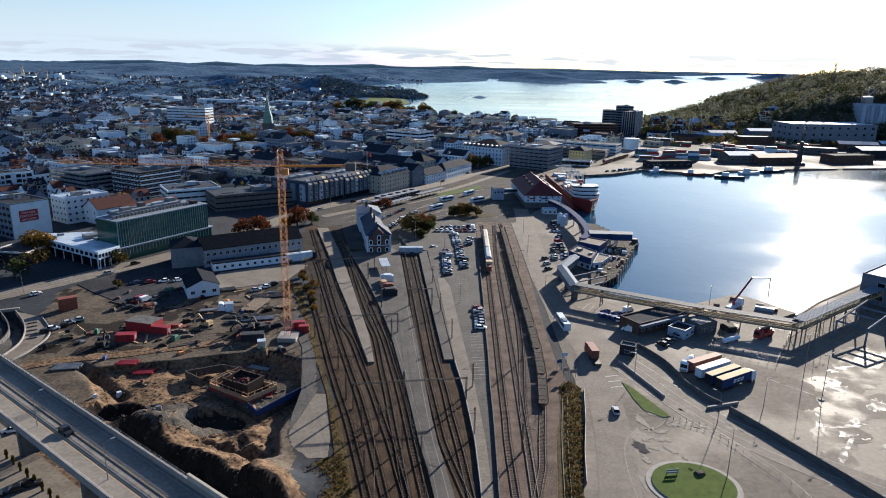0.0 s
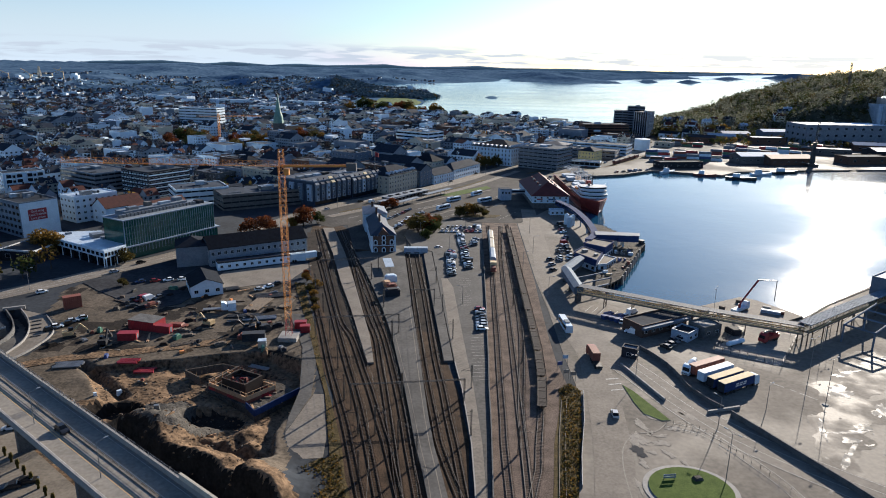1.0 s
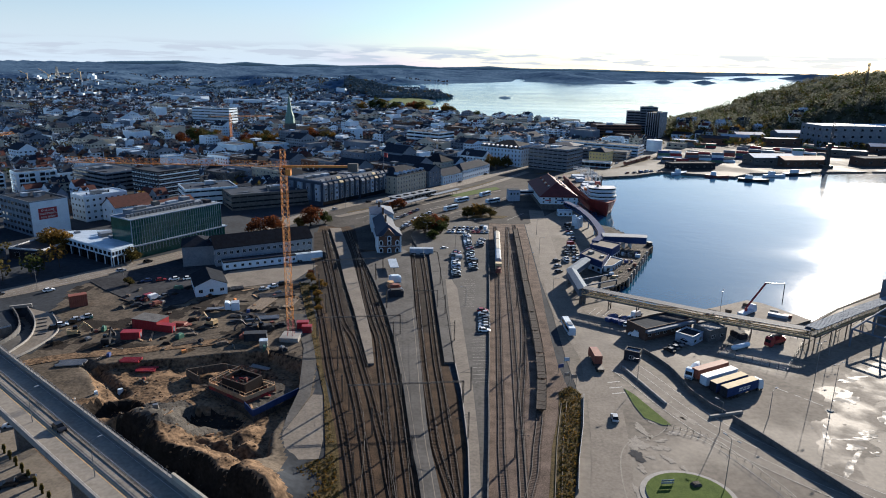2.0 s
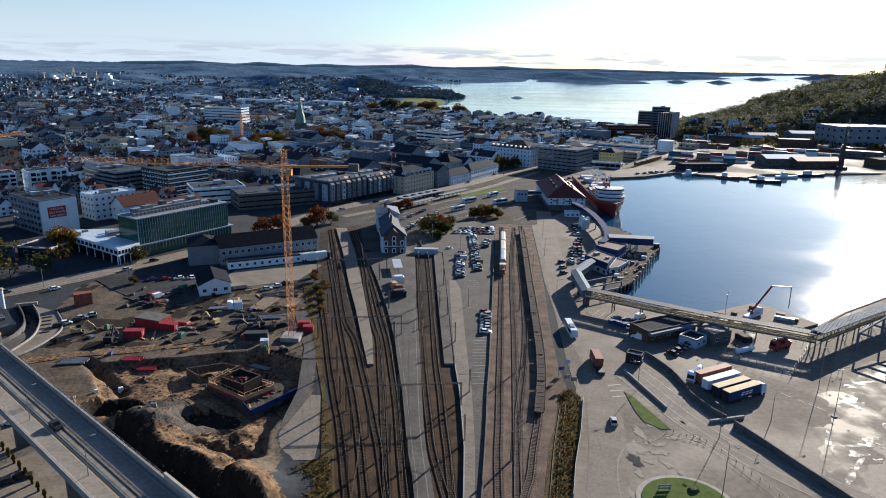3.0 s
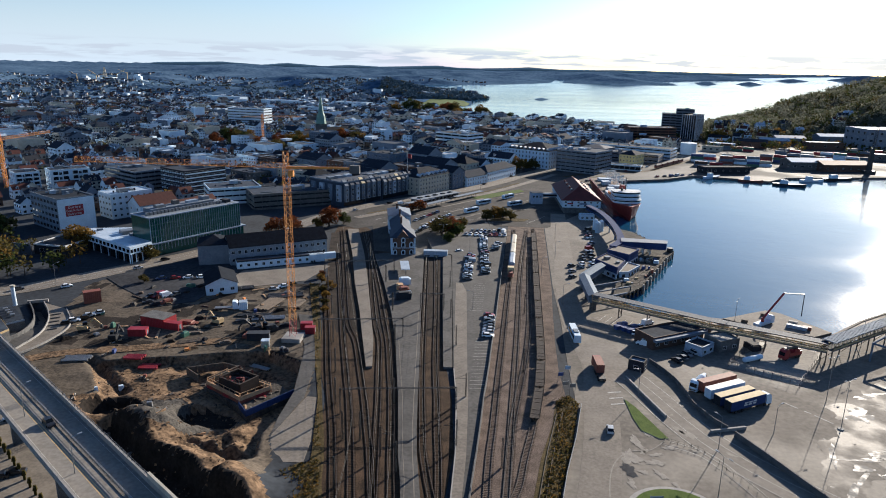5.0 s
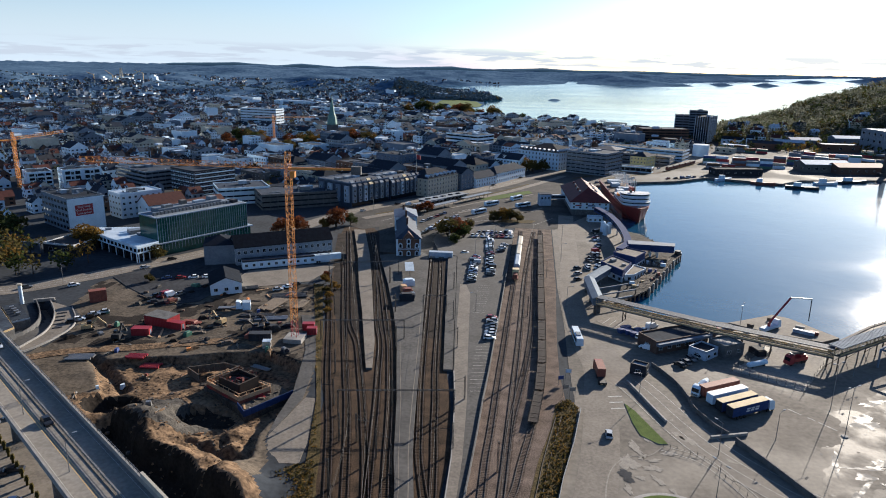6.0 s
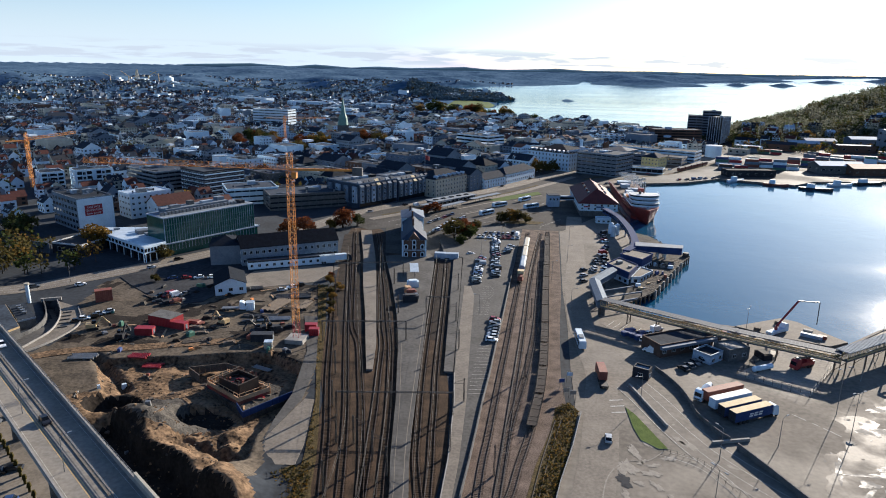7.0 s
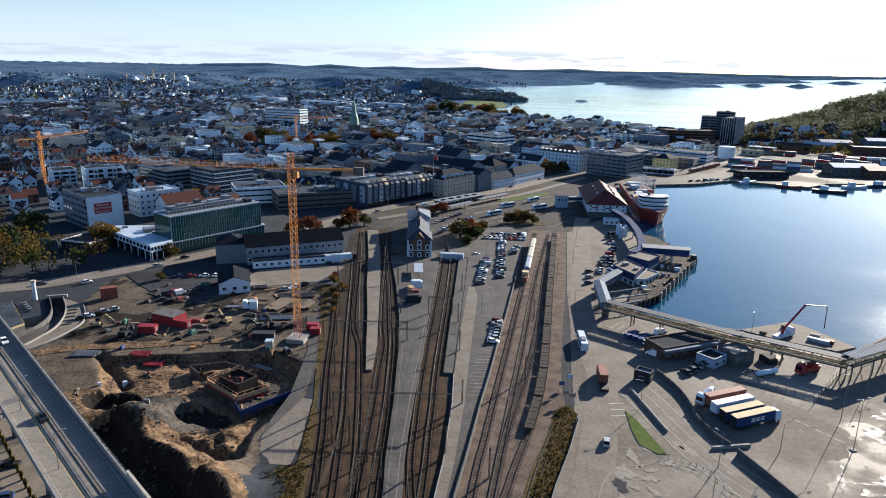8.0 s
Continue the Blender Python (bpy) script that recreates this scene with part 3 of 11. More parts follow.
# blue ridges beyond the fjord, so far off that they never shift; their haze is colour and glow
RIDGE_AZ = [-76, -44, -32, -29.2, -28.2, -23.4, -20.4, -18.4, -15.5, -13.2, -10.9, -6.0, -4.3, -2.5, 1.5, 4.1, 9.1, 15.6, 22.8, 27.3]
RIDGE_Z = [72, 74, 77, 81, 92, 104, 88, 103, 87, 98, 91, 106, 93, 92, 107, 95, 99, 93, 94, 92]
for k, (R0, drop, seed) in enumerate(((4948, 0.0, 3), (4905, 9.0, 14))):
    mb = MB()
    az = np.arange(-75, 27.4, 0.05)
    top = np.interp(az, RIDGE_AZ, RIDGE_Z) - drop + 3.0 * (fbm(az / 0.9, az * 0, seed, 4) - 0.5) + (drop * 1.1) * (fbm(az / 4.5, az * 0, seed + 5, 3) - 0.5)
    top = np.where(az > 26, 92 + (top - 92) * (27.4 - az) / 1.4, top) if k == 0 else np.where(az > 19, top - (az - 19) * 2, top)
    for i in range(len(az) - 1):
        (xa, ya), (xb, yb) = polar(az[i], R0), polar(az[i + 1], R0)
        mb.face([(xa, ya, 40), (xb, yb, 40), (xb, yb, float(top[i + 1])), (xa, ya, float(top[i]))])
    solid("backdrop", mb, [("ridge_back", "ridge_front")[k]], ("ridge on the horizon with pale blue haze in its colour", "wooded ridge below the horizon with blue haze in its colour")[k], "distant hills", "structure")

wx = axis((-2000, -500, 100), (-500, 2300, 30), (2300, 4990, 120))
wy = axis((240, 1600, 40), (1600, 4990, 40))
WX, WY = np.meshgrid(wx, wy)
in_site = np.zeros((len(wy) - 1, len(wx) - 1), int)
sea = sheet("water", WX, WY, bowl(np.hypot(WX, WY)) - 1.4, ["water"], in_site, (np.hypot(WX, WY) < 4985) & (((WX > 40) & (WY < 1000)) | inside(SEA, WX, WY) | inside(INLET, WX, WY) | (seg_dist(WX, WY, SEA + SEA[:1]) < 90) | (seg_dist(WX, WY, INLET + INLET[:1]) < 320)))
tagged(sea, "calm blue harbour and fjord water glinting in low sun", "water", kind="structure")


# ---------------------------------------------------------------- paved surfaces
def slab(name, poly, z1, mat, label, category="pavement", z0=-0.3, side=None):
    mb = MB()
    mb.prism(poly, z0, z1, 0, 1 if side else None)
    return solid(name, mb, [mat, side] if side else [mat], label, category, "structure")


def along(pts, n=8):
    """A smooth curve through the points."""
    P = [Vector(p) for p in pts]
    P = [P[0] * 2 - P[1]] + P + [P[-1] * 2 - P[-2]]
    out = []
    for i in range(1, len(P) - 2):
        a, b, c, d = P[i - 1:i + 3]
        for k in range(n):
            t = k / n
            out.append(0.5 * ((2 * b) + (c - a) * t + (2 * a - 5 * b + 4 * c - d) * t * t + (3 * b - a - 3 * c + d) * t ** 3))
    out.append(P[-2])
    return out


def ribbon(pts, left, right):
    """A band beside a line: offsets to its left and right."""
    L, Rr = [], []
    for i, p in enumerate(pts):
        d = (pts[min(i + 1, len(pts) - 1)] - pts[max(i - 1, 0)]).normalized()
        n = Vector((-d.y, d.x))
        L.append(tuple(p + n * left))
        Rr.append(tuple(p - n * right))
    return L + Rr[::-1]


def band(name, pts, width, z, mat, label, category="road", shift=0.0, kind="structure"):
    """A thin strip along a line."""
    mb = MB()
    q = [Vector(p) for p in pts]
    poly = ribbon(q, width / 2 + shift, width / 2 - shift)
    n = len(q)
    for i in range(n - 1):
        a, b, c, d = poly[i], poly[i + 1], poly[2 * n - 2 - i], poly[2 * n - 1 - i]
        mb.face([(*d, z), (*c, z), (*b, z), (*a, z)])
    return solid(name, mb, [mat], label, category, kind)


slab("rail_bed", [(-60, 292), (-46, 234), (-36, 195), (-28, 173), (-22, 145), (-18, 110), (4, 110), (10, 110), (11, 150), (8, 178), (4, 200), (-4, 250), (-18, 326), (-36, 330), (-60, 380), (-78, 380), (-72, 340)], 0.06, "ballast", "dark brown ballast under the station tracks", "ballast")
slab("freight_bed", [(15.6, 108), (16.6, 150), (18, 200), (19.4, 250), (21.2, 330), (22.5, 400), (44, 400), (43, 330), (42.4, 286), (41, 250), (40.2, 222), (40, 200), (41, 182), (38, 160), (33, 130), (30, 108)], 0.07, "ballast2", "grey-brown ballast under the freight tracks", "ballast")
slab("island_platform", [(-20.6, 193.5), (-18.7, 193.9), (-22.7, 215.2), (-29.3, 242.2), (-37.6, 276.3), (-48.9, 320.4), (-64, 372.8), (-70.2, 371.9), (-54.9, 319.6), (-43.4, 275.6), (-33.6, 241.8), (-26.4, 214.8)], 0.75, "pale", "long narrow asphalt island platform between tracks", "platform", side="darkconcrete")
slab("station_platform", [(-44, 322), (-30.7, 277.2), (-21.5, 243.3), (-15.1, 216.1), (-10.9, 194), (-7.3, 175.6), (-4.7, 160.1), (-2.5, 146.9), (-0.1, 135.5), (1.5, 126), (3.5, 108), (7.2, 108), (6.0, 126), (4.2, 136), (2.1, 147.3), (0.2, 160.6), (-1.7, 176.2), (-6.5, 217.1), (-10, 244.6), (-19.3, 324.6), (-24, 332)], 0.72, "asphalt", "wide grey asphalt platform tapering beside the tracks", "platform", side="darkconcrete")
slab("side_platform", [(3.6, 196.5), (6.5, 196.8), (4.5, 218.4), (-1.2, 281.1), (-5.6, 326.5), (-9.8, 326), (-1.6, 245.7), (1.3, 218.1)], 0.74, "asphalt", "narrow side platform of grey asphalt", "platform", side="darkconcrete")
slab("car_park_ground", [(6.9, 196), (9.2, 177.4), (10.4, 161.7), (11.3, 148.3), (11.8, 130), (11.9, 108), (15.2, 108), (15.9, 130.4), (16.5, 148.8), (16.8, 162.4), (17.1, 178.3), (17.8, 197.2), (18.3, 220.1), (19.1, 248.3), (19.8, 283.9), (20.7, 330.2), (22, 385), (10, 400), (-20, 392), (-22, 360), (-16, 334), (-5.2, 326.5), (-1.0, 281), (4.8, 218)], 0.85, "asphalt", "grey asphalt car park and access strip beside the tracks", "car park", side="darkconcrete")
slab("access_lane", [(7.1, 196), (9.4, 177.4), (10.6, 161.7), (11.5, 148.3), (12.0, 130), (12.1, 108), (14.2, 108), (14.4, 130), (14.2, 148), (13.4, 165), (12.6, 180), (11.2, 197), (8.8, 230), (6.0, 270), (3.2, 282), (0.5, 282), (5.2, 218)], 0.87, "pale", "pale worn lane along the car park", "lane")
slab("station_forecourt", [(-90, 430), (-76, 384), (-66, 376), (-58, 384), (-46, 330), (-19, 328), (-21, 362), (-19, 394), (24, 398), (46, 398), (66, 436), (84, 470), (84, 560), (66, 640), (30, 600), (0, 545), (-40, 490)], 0.10, "oldasphalt", "asphalt forecourt and bus station by the railway station", "forecourt")
slab("quay_ground", [(44.5, 402), (43.6, 333), (43, 286), (43.6, 245), (43.4, 223), (43.2, 205), (43.6, 184), (41.3, 159.2), (35.7, 132.3), (31, 108), (330, 108), (330, 395), (300, 371.5), (190, 283.5), (160, 260.5), (142, 243.5), (128, 265.5), (106, 254.5), (92, 256.5), (68.5, 261.5), (73.5, 300), (81.5, 340), (87.5, 398), (86.5, 440), (85.5, 470), (85.5, 566), (80, 566), (66, 500), (56, 440)], 0.08, "wet", "worn grey concrete and asphalt of the harbour yard", "quay", z0=-3.0, side="stone")
slab("far_quay_ground", [(62, 567), (86, 567), (124, 593), (159.5, 607.5), (193, 637), (252, 616), (275.5, 640.5), (353, 660), (398, 669), (700, 731), (900, 765), (900, 890), (600, 950), (420, 990), (300, 925), (230, 800), (140, 690), (75, 660)], 0.09, "quaywet", "container quay and harbour road", "quay", z0=-3.0, side="stone")

# harbour road, its edges and paint
road_c = along([(36, 100), (43.5, 130), (48.5, 160), (51.5, 190), (52.5, 205), (50.5, 225), (48.6, 250), (49, 290), (51, 333), (53, 400), (55, 440)], 6)
band("harbour_road", road_c, 9.5, 0.118, "pale", "pale worn asphalt harbour road", "road")
road_e = along([(150, 96), (128, 112), (108, 128), (90, 145), (78, 160), (71, 174), (65, 190), (58, 207), (54, 222), (51, 240)], 6)
band("approach_road", road_e, 11.0, 0.124, "road", "grey asphalt approach road with faded lanes", "road")
for off, w in ((-5.2, 0.16), (-1.8, 0.14), (1.8, 0.14), (5.2, 0.16)):
    band("lane_line", [p + Vector((0, 0)) for p in road_e[:40]], w, 0.136, "line", "thin white painted lane line", "road marking", shift=off)

# city road with kerb along the old yard
road_w = along([(-260, 205), (-190, 238), (-166, 262), (-150, 284), (-134, 306), (-118, 335), (-106, 365), (-96, 395), (-84, 425), (-66, 452), (-44, 478), (-14, 515), (14, 560), (38, 610), (70, 660), (120, 700), (190, 760), (250, 830), (300, 930)], 5)
band("city_road", road_w, 12.5, 0.125, "pale", "pale asphalt city road in the sun", "road")
band("lane_line", road_w, 0.18, 0.134, "line", "thin white painted lane line", "road marking")

road_m = along([(-84, 414), (-60, 444), (-30, 482), (0, 524), (26, 572), (50, 620)], 6)
band("median_strip", road_m[2:24], 2.4, 0.15, "dry", "dry grass median beside the city road", "verge", shift=-10)
band("side_lane", road_m, 5.0, 0.116, "pale", "pale side lane beside the bus station", "road", shift=-15)
band("lane_kerb", road_m, 0.4, 0.19, "concrete", "pale kerb along the side lane", "kerb", shift=-12.3)
for off in (-3.2, 3.2):
    band("lane_line", road_w[:60], 0.15, 0.136, "line", "thin white painted lane line", "road marking", shift=off)

# quay walls
mb = MB()
edge = BASIN[14:] + BASIN[:8]
for a, b in zip(edge, edge[1:]):
    d = (Vector(b) - Vector(a)).normalized()
    n = Vector((-d.y, d.x)) * 0.5
    A, B2 = Vector(a), Vector(b)
    mb.prism([tuple(A + n), tuple(B2 + n), tuple(B2 - n), tuple(A - n)], -6, 0.35)
solid("quay_wall", mb, ["stone"], "dark stained stone and concrete quay wall at the waterline", "quay wall", "structure")


# ---------------------------------------------------------------- railway
def track(pts, z, label):
    base = [Vector(p) for p in pts]
    base = [base[0] + (base[0] - base[1]).normalized() * 34] + base
    c = along([tuple(p) for p in base], 10)
    ob = thing("railway_track", 0, 0, 0, 0, label, "railway track", "railway tracks", "structure")
    for s in (-0.75, 0.75):
        mb = MB()
        for a, b in zip(c, c[1:]):
            d = (b - a).normalized()
            n = Vector((-d.y, d.x)) * s
            mb.bar((*(a + n), z + 0.24), (*(b + n), z + 0.24), 0.13, 0.17)
        part("rail", mb.mesh("rail", ["rail"]), ob)
    mb = MB()
    run = 0.0
    for a, b in zip(c, c[1:]):
        L = (b - a).length
        d = (b - a) / L
        deg = math.degrees(math.atan2(d.y, d.x))
        while run < L:
            p = a + d * run
            mb.rbox(p.x, p.y, z - 0.08, 0.26, 2.5, 0.13, deg + random.uniform(-2, 2))
            run += 0.65
        run -= L
    tagged(part("sleepers", mb.mesh("sleepers", ["sleeper" if z < 0.065 else "palesleeper"]), ob), "grey-brown sleepers half sunk in ballast", kind="stuff")
    return c


track([(-13.6, 127.6), (-18.3, 144.9), (-21.9, 157.9), (-26.6, 173.1), (-32.1, 191.1), (-38.3, 212.9), (-42.7, 228.3), (-49.8, 252.2), (-56.1, 273.3)], 0.06, "rusty siding track on brown ballast beside weeds")
track([(-9.7, 127.9), (-13.9, 145.3), (-17.2, 158.4), (-21.3, 173.7), (-26.6, 191.7), (-32.9, 213.6), (-38, 231.7), (-45.7, 259.7), (-54.1, 290.3), (-62.1, 318)], 0.06, "railway track on dark brown ballast")
track([(-5.2, 128.4), (-9.3, 145.8), (-12.8, 158.9), (-16.9, 174.1), (-22.2, 192.2), (-28.7, 214), (-36.0, 232.2), (-47.5, 274.7), (-59.2, 318.6), (-73, 370)], 0.06, "railway track along the island platform")
track([(-4.9, 128.4), (-7.9, 145.9), (-10.2, 159.1), (-12.9, 174.6), (-16.4, 192.9), (-20.5, 214.9), (-25.7, 233.2), (-34.3, 268.4), (-46, 320.1), (-60.0, 370)], 0.06, "railway track along the island platform")
track([(-1, 128.8), (-4.2, 146.3), (-6.4, 159.5), (-9.2, 175), (-12.9, 193.3), (-17.6, 215.3), (-23.6, 238), (-33.4, 276.5), (-45.5, 320.6), (-57, 364)], 0.06, "railway track along the wide station platform")
track([(8.0, 129.6), (5.4, 140.1), (3.3, 149.6), (1.8, 160.3), (-0.4, 175.9), (-2.8, 194.4), (-5.4, 216.7), (-7.8, 238.2), (-12.4, 278.9), (-17, 318.8)], 0.06, "railway track beside the wide station platform")
track([(9.4, 129.7), (7.4, 147.4), (5.6, 160.7), (3.8, 176.4), (1.3, 194.9), (-1.2, 217.2), (-3.4, 238.7), (-7.9, 279.4), (-12.6, 319.3)], 0.06, "railway track along the side platform")
track([(19.7, 130.8), (19.8, 148.8), (20.3, 162.3), (20.7, 178.2), (21.2, 197.1), (21.9, 219.9), (22.6, 248.1), (23.6, 283.6), (24.8, 330), (25.9, 390)], 0.07, "freight track along the car park wall")
track([(24, 131.3), (24.6, 149.2), (25.5, 178.7), (26.8, 220.5), (27.5, 248.7), (28.3, 284.3), (30, 330.7), (33.5, 390)], 0.07, "freight track on grey ballast")
track([(25.4, 131.4), (27.2, 138.9), (28.6, 149.7), (30.7, 163.4), (32.7, 179.5), (34.2, 198.5), (34.8, 221.4), (35.2, 249.6), (35.6, 285.2), (36.4, 331.6), (37.4, 395)], 0.07, "freight siding with a standing wagon train")
track([(24.9, 150), (25.6, 165.8), (26.8, 178.8), (28.8, 197.9), (30.6, 220.9), (31.9, 249.2), (32.6, 284.9), (33.4, 331.4)], 0.072, "freight siding branching from the next track")
track([(31.9, 132), (34.5, 150.3), (36.9, 164.1), (38.6, 173.5)], 0.07, "overgrown disused track in dry weeds")


for k, line in enumerate(([(-33, 222), (-45.7, 259.7), (-54.1, 290.3), (-63, 322), (-73, 364)], [(-30.5, 222), (-36.0, 236), (-47.5, 274.7), (-59.2, 318.6), (-72, 366)], [(-23, 222), (-25.2, 233.2), (-33.8, 270), (-45.8, 320.1), (-58.6, 366)], [(-6, 222), (-8.2, 245), (-12.4, 282), (-16.6, 321)], [(-2, 222), (-3.8, 243), (-8.1, 281), (-12.6, 320)])):
    band("dark_ballast", along(line, 6), (9.0, 6.6, 8.2, 4.8, 4.4)[k], 0.066 + 0.001 * k, "darkballast", "darker ballast between the platforms", "ballast")


# ---------------------------------------------------------------- buildings
WIN = {}


def window_mesh(w, h, fr="frame", gl="glass"):
    key = (round(w, 2), round(h, 2), fr, gl)
    if key not in WIN:
        mb = MB()
        t, p = min(0.08, w * 0.09), 0.07
        mb.box(0, -p, 0, w, 0.02, t, 0)
        mb.box(0, -p, h - t, w, 0.02, h, 0)
        mb.box(0, -p, t, t, 0.02, h - t, 0)
        mb.box(w - t, -p, t, w, 0.02, h - t, 0)
        if w < 2.5 and w > 1.0:
            mb.box(w / 2 - t / 3, -p, t, w / 2 + t / 3, 0.02, h - t, 0)
        mb.face([(t, -0.025, t), (w - t, -0.025, t), (w - t, -0.025, h - t), (t, -0.025, h - t)], 1)
        WIN[key] = mb.mesh("window", [fr, gl])
    return WIN[key]


def facade(parent, x, y, deg, length, z0, floors, fh, n, ww, wh, fr="frame", gl="glass", name="window"):
    """Rows of windows on a wall that starts at (x, y) and runs towards deg."""
    me = window_mesh(ww, wh, fr, gl)
    c, s = math.cos(radians(deg)), math.sin(radians(deg))
    for f in range(floors):
        for i in range(n):
            u = (i + 0.5) * length / n - ww / 2
            part(name, me, parent, x + u * c, y + u * s, z0 + f * fh + (fh - wh) * 0.5, deg)


def flat_roof(w, d, h, par=0.5, t=0.35):
    mb = MB()
    mb.box(t, t, h - 0.3, w - t, d - t, h, 0)
    mb.box(0, 0, h - 0.3, w, t, h + par, 1)
    mb.box(0, d - t, h - 0.3, w, d, h + par, 1)
    mb.box(0, t, h - 0.3, t, d - t, h + par, 1)
    mb.box(w - t, t, h - 0.3, w, d - t, h + par, 1)
    return mb


def gable_roof(w, d, h, rise, over=0.5, axis_x=True):
    mb = MB()
    t = 0.22
    if axis_x:
        x0, x1, ym = -over, w + over, d / 2
        yo = -over * 0.8
        a = h - rise * over * 0.8 / (d / 2)
        for y, s in ((yo, 1), (d - yo, -1)):
            lo = [(x0, y, a), (x1, y, a), (x1, ym, h + rise), (x0, ym, h + rise)]
            if s < 0:
                lo = [lo[1], lo[0], lo[3], lo[2]]
            mb.hexa(lo + [(p[0], p[1], p[2] + t) for p in lo], 0)
    else:
        y0, y1, xm = -over, d + over, w / 2
        xo = -over * 0.8
        a = h - rise * over * 0.8 / (w / 2)
        for x, s in ((xo, 1), (w - xo, -1)):
            lo = [(x, y1, a), (x, y0, a), (xm, y0, h + rise), (xm, y1, h + rise)]
            if s < 0:
                lo = [lo[1], lo[0], lo[3], lo[2]]
            mb.hexa(lo + [(p[0], p[1], p[2] + t) for p in lo], 0)
    return mb


def hip_roof(w, d, h, rise, over=0.4, t=0.2):
    mb = MB()
    o, k = over, min(w, d) / 2
    if w >= d:
        r0, r1 = (k, d / 2, h + rise), (w - k, d / 2, h + rise)
    else:
        r0, r1 = (w / 2, k, h + rise), (w / 2, d - k, h + rise)
    c = [(-o, -o, h), (w + o, -o, h), (w + o, d + o, h), (-o, d + o, h)]
    if w >= d:
        mb.face([c[0], c[1], r1, r0]); mb.face([c[1], c[2], r1]); mb.face([c[2], c[3], r0, r1]); mb.face([c[3], c[0], r0])
    else:
        mb.face([c[0], c[1], r0]); mb.face([c[1], c[2], r1, r0]); mb.face([c[2], c[3], r1]); mb.face([c[3], c[0], r0, r1])
    mb.box(-o, -o, h - t, w + o, d + o, h - 0.004)
    return mb


def walls(w, d, h, gable=0.0, axis_x=True):
    mb = MB()
    mb.box(0, 0, 0, w, d, h)
    if gable and axis_x:
        for x in (0.0, w - 0.25):
            k = len(mb.v)
            mb.v.extend([(x, 0, h), (x, d, h), (x, d / 2, h + gable), (x + 0.25, 0, h), (x + 0.25, d, h), (x + 0.25, d / 2, h + gable)])
            mb.f.extend([(k, k + 2, k + 1), (k + 3, k + 4, k + 5)])
            mb.m.extend([0, 0])
    elif gable:
        for y in (0.0, d - 0.25):
            k = len(mb.v)
            mb.v.extend([(0, y, h), (w, y, h), (w / 2, y, h + gable), (0, y + 0.25, h), (w, y + 0.25, h), (w / 2, y + 0.25, h + gable)])
            mb.f.extend([(k, k + 1, k + 2), (k + 3, k + 5, k + 4)])
            mb.m.extend([0, 0])
    return mb


def building(name, x, y, w, d, rot, h, floors, wall, label, roof="flat", roofmat="bitumen", nf=6, ns=3, ww=1.4, wh=1.5, rise=4.0, ax=True, side="left", fr="frame", gl="glass", plant=0, trim=None, z=0.0, both=False):
    ob = thing(name, x, y, z, rot, label, "building")
    hw = h
    part("wall", walls(w, d, hw - (0.31 if roof == "flat" else 0.0), rise if roof == "gable" else 0, ax).mesh("wall", [wall]), ob)
    if roof == "flat":
        r = part("roof", flat_roof(w, d, h).mesh("roof", [roofmat, trim or wall]), ob)
    elif roof == "gable":
        r = part("roof", gable_roof(w, d, h, rise, 0.5, ax).mesh("roof", [roofmat]), ob)
    else:
        r = part("roof", hip_roof(w, d, h, rise).mesh("roof", [roofmat]), ob)
    fh = (h - 1.0) / floors
    facade(ob, 0, 0, 0, w, 0.4, floors, fh, nf, ww, wh, fr, gl)
    if ns and (side == "left" or both):
        facade(ob, 0, d, -90, d, 0.4, floors, fh, ns, ww, wh, fr, gl)
    if ns and (side == "right" or both):
        facade(ob, w, 0, 90, d, 0.4, floors, fh, ns, ww, wh, fr, gl)
    rs = random.Random(int(x * 7 + y * 13))
    for i in range(plant):
        mb = MB()
        px, py = rs.uniform(0.2, 0.75) * w, rs.uniform(0.25, 0.7) * d
        sx, sy, sz = rs.uniform(1.5, min(6, w * 0.3)), rs.uniform(1.5, min(5, d * 0.35)), rs.uniform(0.9, 2.4)
        mb.rbox(px, py, h + 0.002, sx, sy, sz)
        mb.rbox(px, py, h + sz + 0.002, sx + 0.3, sy + 0.3, 0.12)
        part("roof_plant", mb.mesh("roof_plant", [rs.choice(["lightroof", "steel", "grey", "darkconcrete"])]), ob)
    for i in range(min(6, int(w * d / 120)) if plant else 0):
        mb = MB()
        px, py, sx = rs.uniform(0.06, 0.92) * w, rs.uniform(0.08, 0.9) * d, rs.uniform(0.5, 1.6)
        if i % 3 == 2:
            mb.rbox(px, py, h + 0.002, rs.uniform(3, min(9, w * 0.4)), 0.4, 0.5, rs.choice((0, 90)))
        else:
            mb.rbox(px, py, h + 0.002, sx, sx * rs.uniform(0.6, 1.2), rs.uniform(0.5, 1.4), rs.uniform(-4, 4), 0, 0.06)
        part("roof_vent", mb.mesh("roof_vent", [rs.choice(["lightroof", "steel", "grey", "dark", "bitumen"])]), ob)
    return ob


